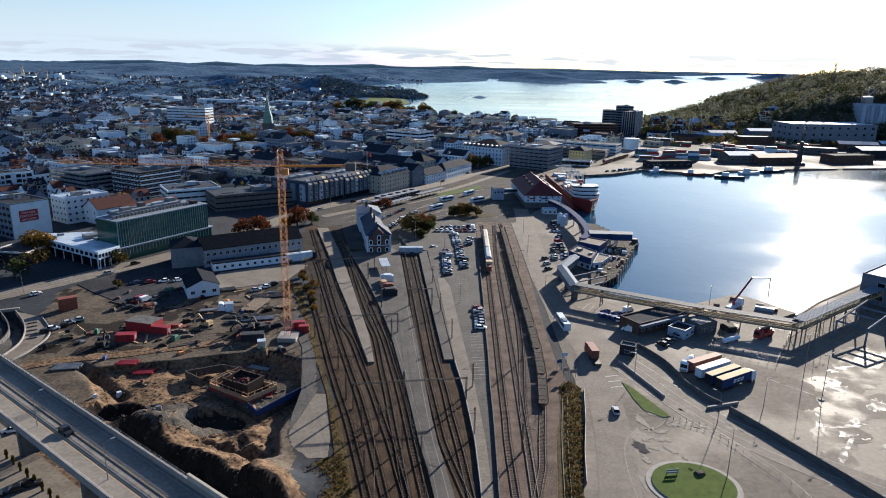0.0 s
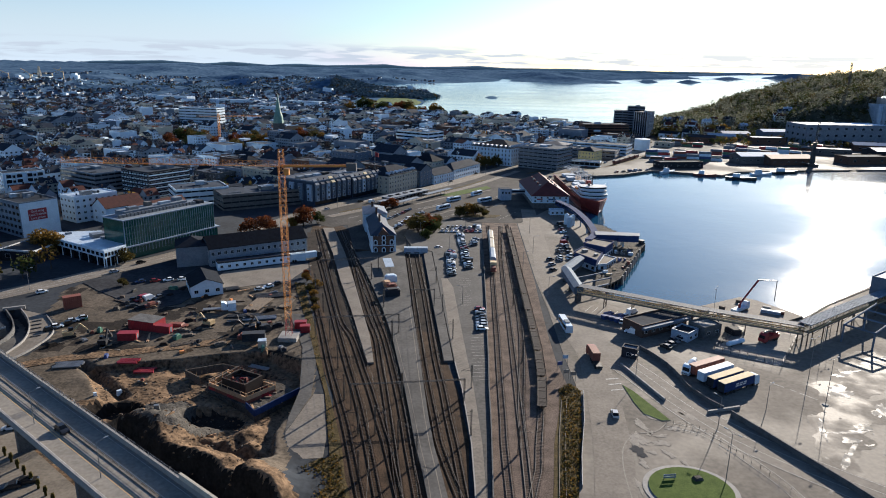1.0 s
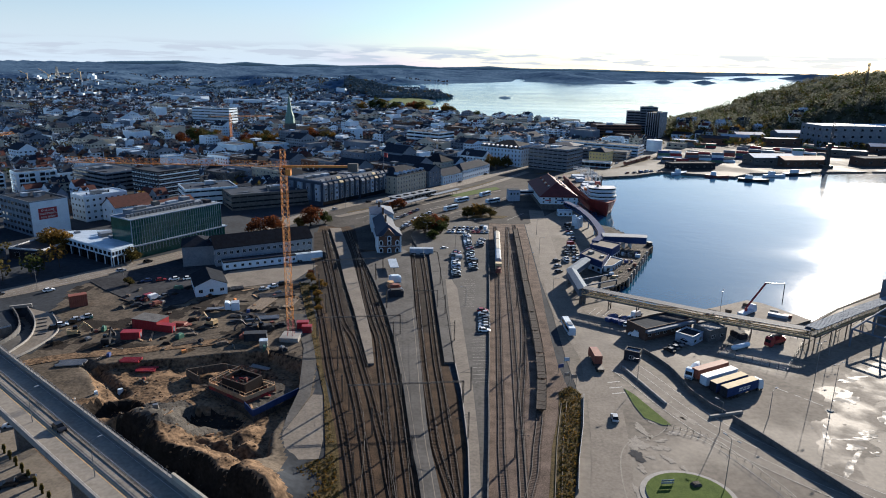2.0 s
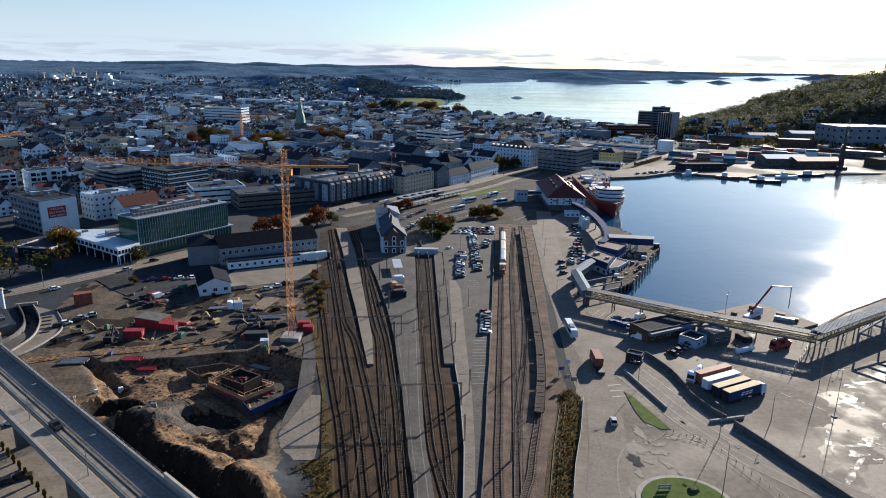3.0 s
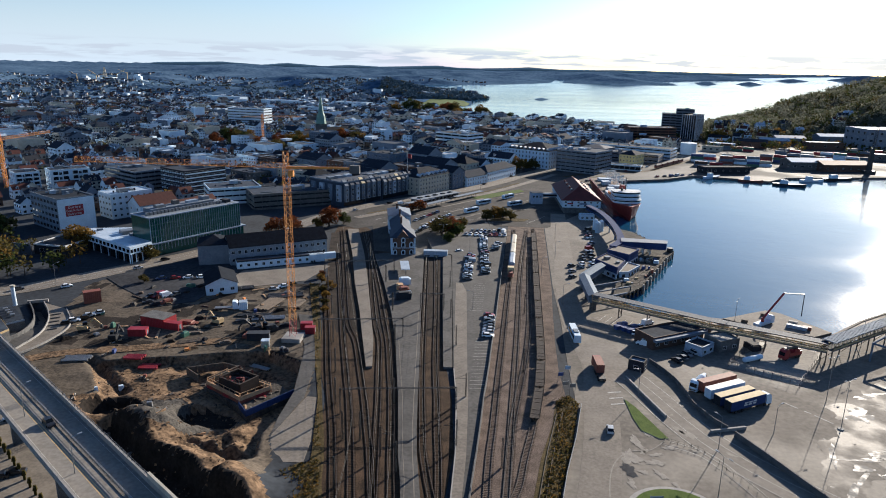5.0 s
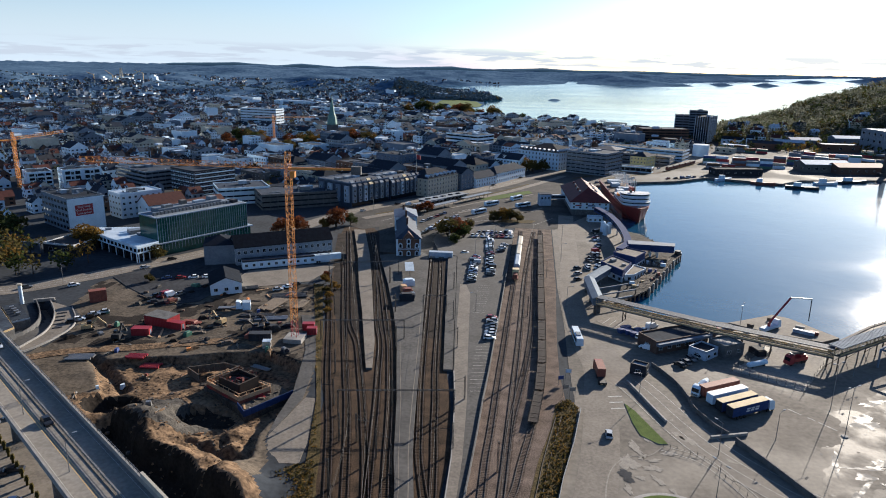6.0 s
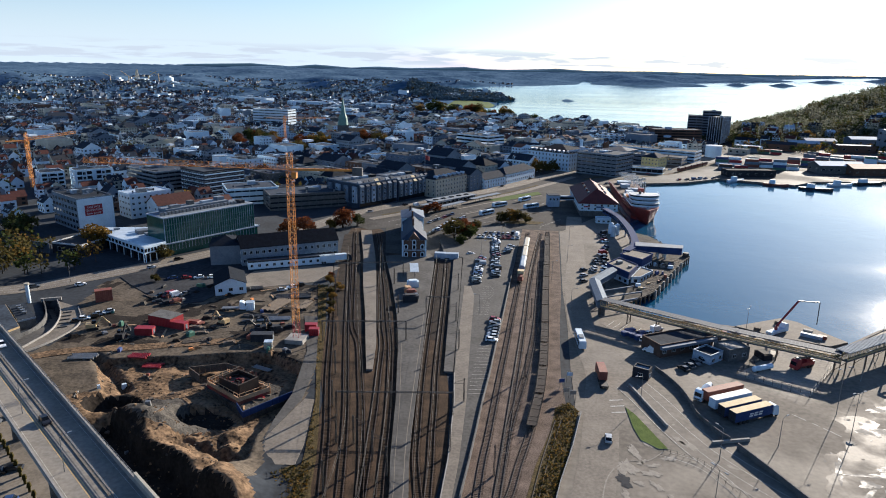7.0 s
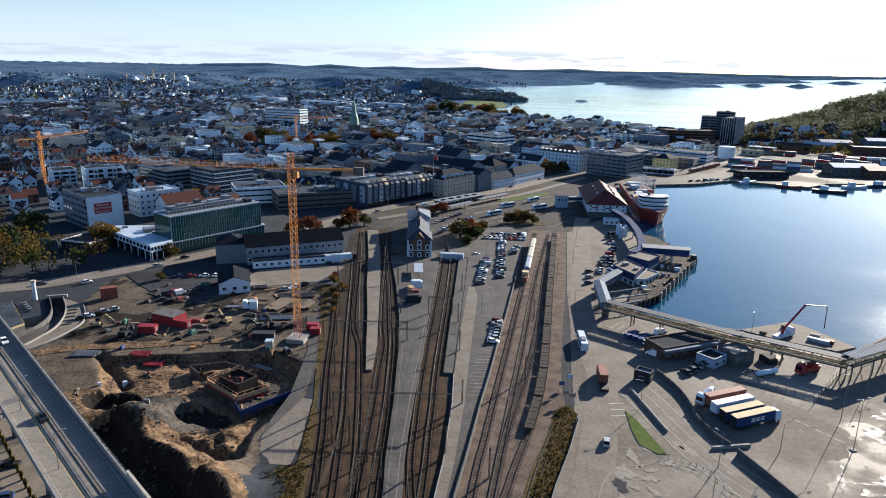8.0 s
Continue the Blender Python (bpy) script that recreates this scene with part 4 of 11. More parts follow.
def band_building(name, x, y, w, d, rot, h, floors, wall, glass, label, roofmat="bitumen", side="left", share=0.45, plant=2, step=0.0, gl="glass"):
    """A block with a long ribbon window on every floor."""
    ob = thing(name, x, y, 0, rot, label, "building")
    part("wall", walls(w, d, h - 0.31).mesh("wall", [wall]), ob)
    part("roof", flat_roof(w, d, h).mesh("roof", [roofmat, wall]), ob)
    fh = h / floors
    far = 2.0 if math.hypot(x, y) > 720 else 1.0
    n = max(3, int(w / 4.8 / far))
    for f in range(floors):
        z0 = f * fh + fh * (1 - share) * 0.6
        me = window_mesh(w / n * 0.94, fh * share, "frame" if glass == "light" else "dark", gl)
        for i in range(n):
            part("window", me, ob, (i + 0.03) * w / n, 0, z0, 0)
        m = max(2, int(d / 4.8 / far))
        me = window_mesh(d / m * 0.94, fh * share, "frame" if glass == "light" else "dark", gl)
        for i in range(m):
            if side == "left":
                part("window", me, ob, 0, d - (i + 0.03) * d / m, z0, -90)
            else:
                part("window", me, ob, w, (i + 0.03) * d / m, z0, 90)
    rs = random.Random(int(x * 5 + y * 3))
    for i in range(plant):
        mb = MB()
        px, py = rs.uniform(0.2, 0.75) * w, rs.uniform(0.3, 0.7) * d
        sx, sy, sz = rs.uniform(2, min(8, w * 0.35)), rs.uniform(2, min(6, d * 0.4)), rs.uniform(1.0, 2.8)
        mb.rbox(px, py, h + 0.002, sx, sy, sz)
        mb.rbox(px, py, h + sz + 0.002, sx + 0.3, sy + 0.3, 0.12)
        part("roof_plant", mb.mesh("roof_plant", [rs.choice(["lightroof", "steel", "grey"])]), ob)
    for i in range(min(6, int(w * d / 120)) if plant else 0):
        mb = MB()
        px, py, sx = rs.uniform(0.06, 0.92) * w, rs.uniform(0.08, 0.9) * d, rs.uniform(0.5, 1.6)
        if i % 3 == 2:
            mb.rbox(px, py, h + 0.002, rs.uniform(3, min(9, w * 0.4)), 0.4, 0.5, rs.choice((0, 90)))
        else:
            mb.rbox(px, py, h + 0.002, sx, sx * rs.uniform(0.6, 1.2), rs.uniform(0.5, 1.4), rs.uniform(-4, 4), 0, 0.06)
        part("roof_vent", mb.mesh("roof_vent", [rs.choice(["lightroof", "steel", "grey", "dark", "bitumen"])]), ob)
    return ob


# ---- blocks round the station and along the town front


def mall(x, y, w, d, rot, h, label):
    """A shopping block whose front is broken into projecting bays with slanted tops."""
    ob = thing("shopping_block", x, y, 0, rot, label, "building")
    part("wall", walls(w, d, h - 0.31).mesh("wall", ["metalroof"]), ob)
    part("roof", flat_roof(w, d, h).mesh("roof", ["metalroof", "bluegrey"]), ob)
    n = int(w / 5.0)
    for i in range(n):
        u = i * w / n + 0.7
        bw = w / n * 0.55
        mt = ("grey", "bluegrey", "lightroof", "bluegrey", "bluegrey")[i % 5]
        mb = MB()
        mb.box(u, -1.3, 3.4, u + bw, 0, h - 2.2)
        bay = part("bay", mb.mesh("bay", [mt]), ob)
        mb = MB()
        mb.hexa([(u - 0.2, -1.5, h - 2.2), (u + bw + 0.2, -1.5, h - 2.2), (u + bw + 0.2, 2.5, h - 2.2), (u - 0.2, 2.5, h - 2.2), (u - 0.2, -1.4, h - 1.9), (u + bw + 0.2, -1.4, h - 1.9), (u + bw + 0.2, 2.5, h + 1.8), (u - 0.2, 2.5, h + 1.8)])
        part("bay_roof", mb.mesh("bay_roof", [("grey", "metalroof", "metalroof", "tarp", "metalroof")[i % 5]]), ob)
        for f in range(3):
            part("window", window_mesh(bw * 0.55, 1.7), bay, u + bw * 0.22, -1.31, 3.9 + f * (h - 6.4) / 3)
    mb = MB()
    mb.box(0.5, -0.05, 0.4, w - 0.5, -0.004, 3.2)
    part("shop_front", mb.mesh("shop_front", ["glass"]), ob)
    m = int(d / 7)
    for i in range(m):
        v = d - (i + 0.8) * d / m
        mb = MB()
        mb.box(-1.2, v, 3.4, 0, v + d / m * 0.5, h - 2.0)
        part("bay", mb.mesh("bay", [("bluegrey", "lightroof")[i % 2]]), ob)
        for f in range(3):
            part("window", window_mesh(1.5, 1.7), ob, -1.21, v + d / m * 0.42, 3.9 + f * (h - 6.4) / 3, -90)
    for i in range(4):
        mb = MB()
        mb.rbox(w * (0.15 + 0.22 * i), d * 0.55, h + 0.002, 5, 4, 1.6)
        part("roof_plant", mb.mesh("roof_plant", [("steel", "grey", "lightroof", "dark")[i]]), ob)
    return ob


mall(-88, 434, 36, 34, 57, 16.5, "blue-grey shopping block with pale projecting bays")
mall(-67.6, 465, 35, 30, 59, 15.0, "blue-grey shopping block with slanted bay roofs")
def dormers(ob, w, d, h, nf, ns, mt):
    """Small gabled dormers along the front eaves and the right side."""
    for k, (count, L) in enumerate(((nf, w), (ns, d))):
        for i in range(count):
            u = (i + 0.5) * L / count
            mb = MB()
            mb.box(u - 0.9, 0.5, h - 0.1, u + 0.9, 4.2, h + 1.7)
            mb.hexa([(u - 1.0, 0.4, h + 1.7), (u + 1.0, 0.4, h + 1.7), (u + 1.0, 4.2, h + 1.7), (u - 1.0, 4.2, h + 1.7), (u - 0.05, 0.4, h + 2.6), (u + 0.05, 0.4, h + 2.6), (u + 0.05, 4.2, h + 2.6), (u - 0.05, 4.2, h + 2.6)])
            part("dormer", mb.mesh("dormer", [mt]), ob, *((0, 0, 0, 0) if k == 0 else (w, 0, 0, 90)))
            mb = MB()
            mb.box(u - 0.55, 0.44, h + 0.4, u + 0.55, 0.496, h + 1.6)
            part("dormer_window", mb.mesh("dormer_window", ["glass"]), ob, *((0, 0, 0, 0) if k == 0 else (w, 0, 0, 90)))


ah = building("arcade_house", -43.5, 484, 38, 24, 60, 13.5, 4, "cream", "cream brick arcade house with a mansard roof", "hip", "slate", 11, 5, 1.2, 1.7, rise=5)
dormers(ah, 38, 24, 13.5, 7, 0, "lightroof")
building("town_house", -22, 518, 16, 18, 58, 13, 4, "bluegrey", "narrow grey town house with a light gable", "gable", "slate", 4, 4, 1.2, 1.6, rise=4, ax=False)
building("white_house", -11.4, 531, 28, 14, 58, 7.3, 2, "white", "white two-storey timber house with a dark gable roof", "gable", "slate", 8, 3, 1.1, 1.6, rise=4.2)
building("white_house", 4, 556, 50, 15, 62, 8.5, 2, "white", "long white two-storey building with a dark hipped roof", "hip", "slate", 14, 4, 1.1, 1.7, rise=4.5)
ch = building("customs_house", 20, 668, 46, 40, -33, 17, 4, "white", "white classical block with a dark mansard and light dormers", "hip", "slate", 12, 9, 1.3, 2.0, rise=6, side="right")
dormers(ch, 46, 40, 17, 9, 7, "lightroof")
band_building("office_block", 66, 640, 40, 34, -33, 20, 6, "grey", "light", "grey six-storey office block with ribbon windows", side="right", plant=3)
band_building("white_block", -64.6, 776, 46, 30, -33, 20, 5, "white", "dark", "white modern block with broad ribbon windows", side="right", plant=2)
building("yellow_house", 132, 690, 17, 22, -33, 11.5, 3, "yellow", "yellow three-storey house with a dark hipped roof", "hip", "slate", 5, 6, 1.1, 1.6, rise=4, side="right")
sb = band_building("striped_block", -231, 462, 30, 34, -30, 18, 6, "dark", "light", "black office block with white window bands", side="right", plant=3, share=0.4)
for f in range(6):
    for q in range(10):
        mb = MB()
        mb.box(0.5 + q * 2.95, -0.14, 0.5 + f * 3.0, 2.1 + q * 2.95, -0.075, 1.5 + f * 3.0)
        part("white_panel", mb.mesh("white_panel", ["white"]), sb)
    mb = MB()
    mb.box(30.075, 0.4, 0.5 + f * 3.0, 30.14, 33.6, 1.3 + f * 3.0)
    part("white_panel", mb.mesh("white_panel", ["white"]), sb)
band_building("dark_block", -284, 477, 44, 30, -31, 15, 5, "grey", "dark", "dark grey five-storey block with ribbon windows", side="right", plant=3)
def balconies(ob, w, floors, h, cols):
    """Deep white balconies with dark recesses on the front."""
    fh = (h - 1.0) / floors
    for f in range(floors):
        for c in range(cols):
            u = (c + 0.5) * w / cols
            mb = MB()
            mb.box(u - 1.9, -1.7, 0.4 + f * fh, u + 1.9, 0.0, 0.6 + f * fh)
            mb.box(u - 1.9, -1.7, 0.6 + f * fh, u + 1.9, -1.6, 1.5 + f * fh)
            mb.box(u - 1.95, -1.7, 0.4 + f * fh, u - 1.8, 0.0, 0.4 + (f + 1) * fh)
            part("balcony", mb.mesh("balcony", ["white"]), ob)
            mb = MB()
            mb.box(u - 1.7, -0.16, 0.65 + f * fh, u + 1.7, -0.1, f * fh + fh + 0.1)
            part("balcony_door", mb.mesh("balcony_door", ["glass"]), ob)


ap1 = building("apartment_house", -306, 447, 26, 16, 48, 15, 4, "white", "white apartment house with deep balconies", "flat", "bitumen", 6, 3, 1.9, 2.0, plant=1, side="left")
balconies(ap1, 26, 4, 15, 4)
ap2 = building("apartment_house", -330, 442, 16, 20, 48, 13, 4, "white", "white apartment house with deep balconies", "flat", "bitumen", 4, 3, 1.9, 2.0, plant=1)
balconies(ap2, 16, 4, 13, 3)
band_building("low_block", -142, 413, 56, 30, 33, 10, 3, "darkconcrete", "dark", "low brown concrete block with a terrace roof", side="left", plant=3, share=0.3)
band_building("white_block", -176, 422, 34, 26, 33, 11, 3, "white", "dark", "white low block with a flat roof", side="left", plant=2, share=0.3)
band_building("hospital_block", -404, 985, 62, 22, -12, 28, 7, "white", "light", "long white seven-storey slab with window grid", side="right", plant=2, share=0.34)
tw = band_building("harbour_tower", 254, 951, 18, 40, -29, 36, 9, "dark", "dark", "dark glass tower with pale vertical fins", side="right", plant=1, share=0.8)
for i in range(7):
    mb = MB()
    mb.box(i * 3.0 - 0.3, -0.5, 2, i * 3.0 + 0.3, 0.05, 37)
    part("fin", mb.mesh("fin", ["lightroof"]), tw)
for i in range(10):
    mb = MB()
    mb.box(17.95, 1.5 + i * 4.1, 2, 18.5, 2.1 + i * 4.1, 37)
    part("fin", mb.mesh("fin", ["lightroof"]), tw)
band_building("harbour_tower", 240, 1010, 44, 24, -10, 34, 9, "bluegrey", "dark", "grey stepped high-rise behind the tower", side="right", plant=2, share=0.5)
band_building("harbour_tower", 258, 1004, 24, 18, -10, 41, 11, "bluegrey", "dark", "taller grey block of the stepped high-rise", side="right", plant=1, share=0.5)
band_building("office_block", 178, 908, 62, 26, 8, 21, 6, "brick", "dark", "dark brown office block by the harbour", side="right", plant=3, share=0.5)
band_building("parking_house", 110, 790, 96, 26, -28, 11, 3, "white", "dark", "long white terraced building along the harbour road", side="right", plant=1, share=0.35)
band_building("white_block", 120, 742, 62, 22, -26, 8, 2, "bluegrey", "light", "low grey-blue harbour shed with white bands", side="right", plant=1, share=0.4)
building("round_house", 98, 752, 30, 26, -33, 11, 3, "bluegrey", "blue-grey house with a low hipped roof", "hip", "metalroof", 6, 5, 1.6, 1.5, rise=3, side="right")
building("white_block", 92, 702, 16, 14, -33, 10, 3, "white", "small white modern block", "flat", "lightroof", 4, 3, 2.2, 1.8, side="right")
band_building("white_block", 118, 660, 30, 10, -20, 5, 1, "white", "dark", "low white pavilion with large windows", side="right", plant=0, share=0.6)

# station: white stone house of many gables
st = thing("railway_station", -35.6, 322.4, 0, 12.0, "white and brown stone railway station with blue-grey roofs", "station")
mb = MB()
mb.box(0, 0, 0, 12, 16, 9.5)
mb.box(0.8, 16, 0, 11.2, 46, 8.2)
mb.box(0, 46, 0, 12.5, 66, 10.5)
part("wall", mb.mesh("wall", ["white"]), st)
mb = MB()
mb.box(0.7, -0.12, 0.5, 11.3, -0.004, 9.2)
part("front_wall", mb.mesh("front_wall", ["brick"]), st, label="dark brown brick front")
mb = MB()
mb.prism([(3.0, -0.45), (9.0, -0.45), (9.0, 5), (3.0, 5)], 0, 9.6)
mb.hexa([(3.0, -0.45, 9.6), (9.0, -0.45, 9.6), (9.0, 5, 9.6), (3.0, 5, 9.6), (5.8, -0.45, 12.6), (6.2, -0.45, 12.6), (6.2, 5, 12.6), (5.8, 5, 12.6)])
part("front_gable", mb.mesh("front_gable", ["brick"]), st, label="brown brick gable with pale stone trim")
for x0 in (-0.15, 11.35):
    mb = MB()
    mb.box(x0, -0.25, 0, x0 + 0.8, 0.6, 9.5)
    part("quoin", mb.mesh("quoin", ["white"]), st)
for z0 in (4.0, 9.25):
    mb = MB()
    mb.box(-0.2, -0.5, z0, 12.2, -0.004, z0 + 0.3)
    part("cornice", mb.mesh("cornice", ["white"]), st)


def arch(w, h, y, mat, t):
    k = 8
    pts = [(-w / 2, 0), (w / 2, 0)] + [(w / 2 * math.cos(math.pi * i / k), h - w / 2 + w / 2 * math.sin(math.pi * i / k)) for i in range(k + 1)]
    mb = MB()
    n = len(pts)
    mb.v.extend([(u, y, v) for u, v in pts] + [(u, y + t, v) for u, v in pts])
    mb.f.append(tuple(range(n)))
    mb.m.append(0)
    for i in range(n):
        j = (i + 1) % n
        mb.f.append((i, n + i, n + j, j))
        mb.m.append(0)
    return mb.mesh("arch", [mat])


AR, AG = arch(2.1, 2.6, -0.16, "white", 0.16), arch(1.2, 1.9, -0.2, "glass", 0.1)
for k, fz in enumerate((0.7, 4.6, 7.0)):
    for cx2, off in ((1.9, -0.12), (6.0, -0.45), (10.1, -0.12)):
        if k == 2 and cx2 != 6.0:
            continue
        a2 = part("arch", AR, st, cx2, off, fz, label="white stone window arch")
        part("pane", AG, a2, 0, 0, 0.25)
part("roof", hip_roof(12, 16, 9.5, 4.4, 0.6).mesh("roof", ["metalroof"]), st)
part("roof", gable_roof(10.4, 30, 8.2, 3.4, 0.5, False).mesh("roof", ["metalroof"]), st, 0.8, 16, 0)
part("roof", hip_roof(12.5, 20, 10.5, 2.6, 0.5).mesh("roof", ["bluegrey"]), st, 0, 46, 0)
facade(st, 0, 16, -90, 16, 0.6, 3, 3.0, 5, 1.1, 1.9)
facade(st, 0.8, 46, -90, 30, 0.6, 2, 3.6, 9, 1.1, 2.0)
facade(st, 0, 66, -90, 20, 0.6, 3, 3.3, 6, 1.1, 1.9)
facade(st, 12, 0, 90, 16, 0.6, 3, 3.0, 5, 1.1, 1.9)
for cx2, cy2 in ((6, 22), (6, 40), (5, 56)):
    mb = MB()
    mb.box(cx2 - 0.5, cy2 - 0.6, 9, cx2 + 0.5, cy2 + 0.6, 15.2)
    mb.box(cx2 - 0.62, cy2 - 0.72, 15.2, cx2 + 0.62, cy2 + 0.72, 15.5)
    part("chimney", mb.mesh("chimney", ["brick"]), st)

# long yard building, its white annex, the grey gabled shed and the workshop
building("long_yard_building", -107, 293, 47, 15, 33.5, 8.5, 2, "grey", "long blue-grey yard building with a dark dormer roof", "gable", "slate", 16, 3, 1.5, 1.6, rise=4.5)
building("annex", -101.5, 287.5, 41, 5.0, 29.5, 3.6, 1, "white", "low white annex with a row of windows", "flat", "bitumen", 12, 1, 1.3, 1.3, trim="dark")
building("grey_shed", -121.8, 291, 14.3, 16, 22, 9.5, 1, "grey", "windowless grey shed with a hipped dark roof", "hip", "slate", 0, 0, rise=3.2)
building("workshop", -99.4, 250.7, 12.4, 17, 28, 4.6, 1, "white", "white workshop with a dark low gable roof", "gable", "slate", 3, 2, 1.6, 1.4, rise=2.6, ax=False)

# green glass office block
gb = thing("glass_office", -149.7, 300.4, 0, 60.0, "green glass office block with white vertical fins", "office building")
GW, GD, GH = 52.4, 16.0, 19.0
mb = MB()
mb.box(0, 0.15, 6.6, GW, GD, GH)
part("wall", mb.mesh("wall", ["greenglass"]), gb)
mb = MB()
mb.box(-0.2, -0.7, 6.0, GW + 3, GD, 6.6)
part("ledge", mb.mesh("ledge", ["lightroof"]), gb, label="pale terrace ledge round the block")
mb = MB()
mb.box(0, 0.3, 0, GW + 2, GD, 6.0)
part("ground_floor", mb.mesh("ground_floor", ["greenglass"]), gb)
fin = MB()
fin.box(-0.055, -0.05, 6.6, 0.055, 0.15, GH)
fin_me = fin.mesh("fin", ["lightroof"])
for i in range(40):
    part("fin", fin_me, gb, i * GW / 39, 0, 0)
for i in range(16):
    part("fin", fin_me, gb, 0.15, GD - i * GD / 15, 0, -90)
lowfin = MB()
lowfin.box(-0.06, 0.12, 2.4, 0.06, 0.3, 6.0)
low_me = lowfin.mesh("fin", ["lightroof"])
for i in range(30):
    part("fin", low_me, gb, i * GW / 29, 0, 0)
for z in (9.4, 12.4, 15.4):
    mb = MB()
    mb.box(0, -0.02, z, GW, 0.14, z + 0.35)
    part("floor_band", mb.mesh("floor_band", ["green"]), gb)
mb = MB()
mb.box(-0.3, -0.4, GH, GW + 0.3, GD + 0.3, GH + 0.5, 0)
mb.box(0.6, 0.6, GH + 0.5, GW - 0.6, GD - 0.6, GH + 0.52, 1)
part("roof", mb.mesh("roof", ["lightroof", "grey"]), gb)
for i in range(22):
    mb = MB()
    mb.box(i * 2.0 + 1.5, 4.5, GH + 0.52, i * 2.0 + 2.9, 6.0, GH + 2.0)
    part("roof_vent", mb.mesh("roof_vent", ["steel"]), gb)
mb = MB()
mb.box(6, 7.5, GH + 0.52, 42, 15, GH + 2.6)
part("roof_plant", mb.mesh("roof_plant", ["grey"]), gb)
for i, (u, v, su, sv, hz) in enumerate(((12, 10, 5, 3, 1.4), (22, 12, 3, 3, 2.0), (30, 10, 6, 2.5, 1.2), (39, 12, 4, 4, 1.8), (48, 6, 3, 5, 1.6))):
    mb = MB()
    mb.rbox(u, v, GH + (2.6 if u < 42 else 0.52), su, sv, hz)
    part("roof_unit", mb.mesh("roof_unit", [("steel", "darkconcrete", "lightroof", "grey", "dark")[i]]), gb)

# its low white wing with a bright roof
wg = thing("low_wing", -153.4, 287.8, 0, 0, "low white wing with a bright flat roof over dark glazing", "office building")
WING = [(0.0, 0.0), (4.4, 11.7), (-20.9, 37.9), (-50.3, 30.3)]
mb = MB()
mb.prism(WING, 4.4, 7.9)
part("fascia", mb.mesh("fascia", ["white"]), wg)
mb = MB()
wcx, wcy = sum(p[0] for p in WING) / 4, sum(p[1] for p in WING) / 4
mb.prism([(wcx + (x - wcx) * 0.97, wcy + (y - wcy) * 0.97) for x, y in WING], 7.9, 7.96)
part("roof_sheet", mb.mesh("roof_sheet", ["bluesheet"]), wg, label="glossy roof sheet with sky reflection put into its pale blue")
mb = MB()
mb.prism([(wcx + (x - wcx) * 0.88, wcy + (y - wcy) * 0.88) for x, y in WING], 0, 4.4)
part("wall", mb.mesh("wall", ["glass"]), wg)
for a, b, k in ((WING[0], WING[1], 7), (WING[3], WING[0], 16)):
    A, B2 = Vector(a), Vector(b)
    d = (B2 - A).normalized()
    nn = Vector((d.y, -d.x))
    for i in range(k):
        p = A.lerp(B2, (i + 0.5) / k) + nn * 0.03
        mb = MB()
        mb.rbox(p.x, p.y, 5.2, (B2 - A).length / k * 0.62, 0.12, 1.6, math.degrees(math.atan2(d.y, d.x)))
        part("window", mb.mesh("window", ["glass"]), wg)
    for i in range(0, k + 1, 2):
        p = A.lerp(B2, i / k) - nn * 0.6
        mb = MB()
        mb.rbox(p.x, p.y, 0, 0.45, 0.45, 4.4, 30)
        part("column", mb.mesh("column", ["white"]), wg)
for i, (u, v, su, sv, hz) in enumerate(((-16, 26, 7, 5, 1.8), (-11, 22, 3, 3, 1.2), (-20, 29, 4, 2, 1.4), (-8, 26, 2, 4, 1.0), (-33, 29, 2.5, 2, 1.0), (-44, 30, 3, 1.6, 0.9))):
    mb = MB()
    mb.rbox(u, v, 7.96, su, sv, hz, 50)
    part("roof_plant", mb.mesh("roof_plant", [("steel", "grey", "lightroof", "steel", "grey", "dark")[i]]), wg)

# block with the red sign
bb = building("sign_block", -222.5, 336, 20, 34, 58, 18.5, 5, "grey", "pale grey office block carrying a large red sign", "flat", "bitumen", 0, 8, 2.6, 1.6, plant=3, fr="dark")
mb = MB()
mb.box(0.2, -0.05, 0, 19.8, -0.004, 18.4)
part("end_wall", mb.mesh("end_wall", ["white"]), bb, label="plain white end wall")
mb = MB()
mb.box(4, -0.16, 8.6, 13.6, -0.055, 14.6)
part("sign_board", mb.mesh("sign_board", ["red"]), bb, label="red sign board with white lettering")
building("white_block", -214, 372, 26, 16, 57, 15, 4, "white", "white office block behind the sign block", "flat", "lightroof", 7, 4, 1.5, 1.4, plant=2)
building("white_hall", -196, 372, 24, 15, 57, 9, 2, "white", "white hall with a red tiled gable roof", "gable", "tile", 2, 2, 1.4, 1.4, rise=5)
building("town_house", -166, 348, 36, 12, 65, 11, 3, "white", "white house with dark red roof behind the glass block", "gable", "tile", 9, 3, 1.1, 1.5, rise=5)

# ferry terminal with a big red roof
ft = thing("ferry_terminal", 58, 443, 0, 3.0, "white ferry terminal with a broad red sheet roof", "terminal")
mb = MB()
mb.box(0, 0, 4.0, 25, 62, 9.0)
part("wall", mb.mesh("wall", ["white"]), ft)
mb = MB()
mb.box(1, 1, 0, 24, 61, 4.0)
part("ground_floor", mb.mesh("ground_floor", ["darkconcrete"]), ft, label="dark recessed ground floor")
part("roof", hip_roof(25, 62, 9.0, 8.0, 1.0).mesh("roof", ["redroof"]), ft)
facade(ft, 0, 0, 0, 25, 4.3, 2, 2.3, 6, 1.3, 1.2)
facade(ft, 0, 62, -90, 62, 4.3, 2, 2.3, 12, 1.3, 1.2)
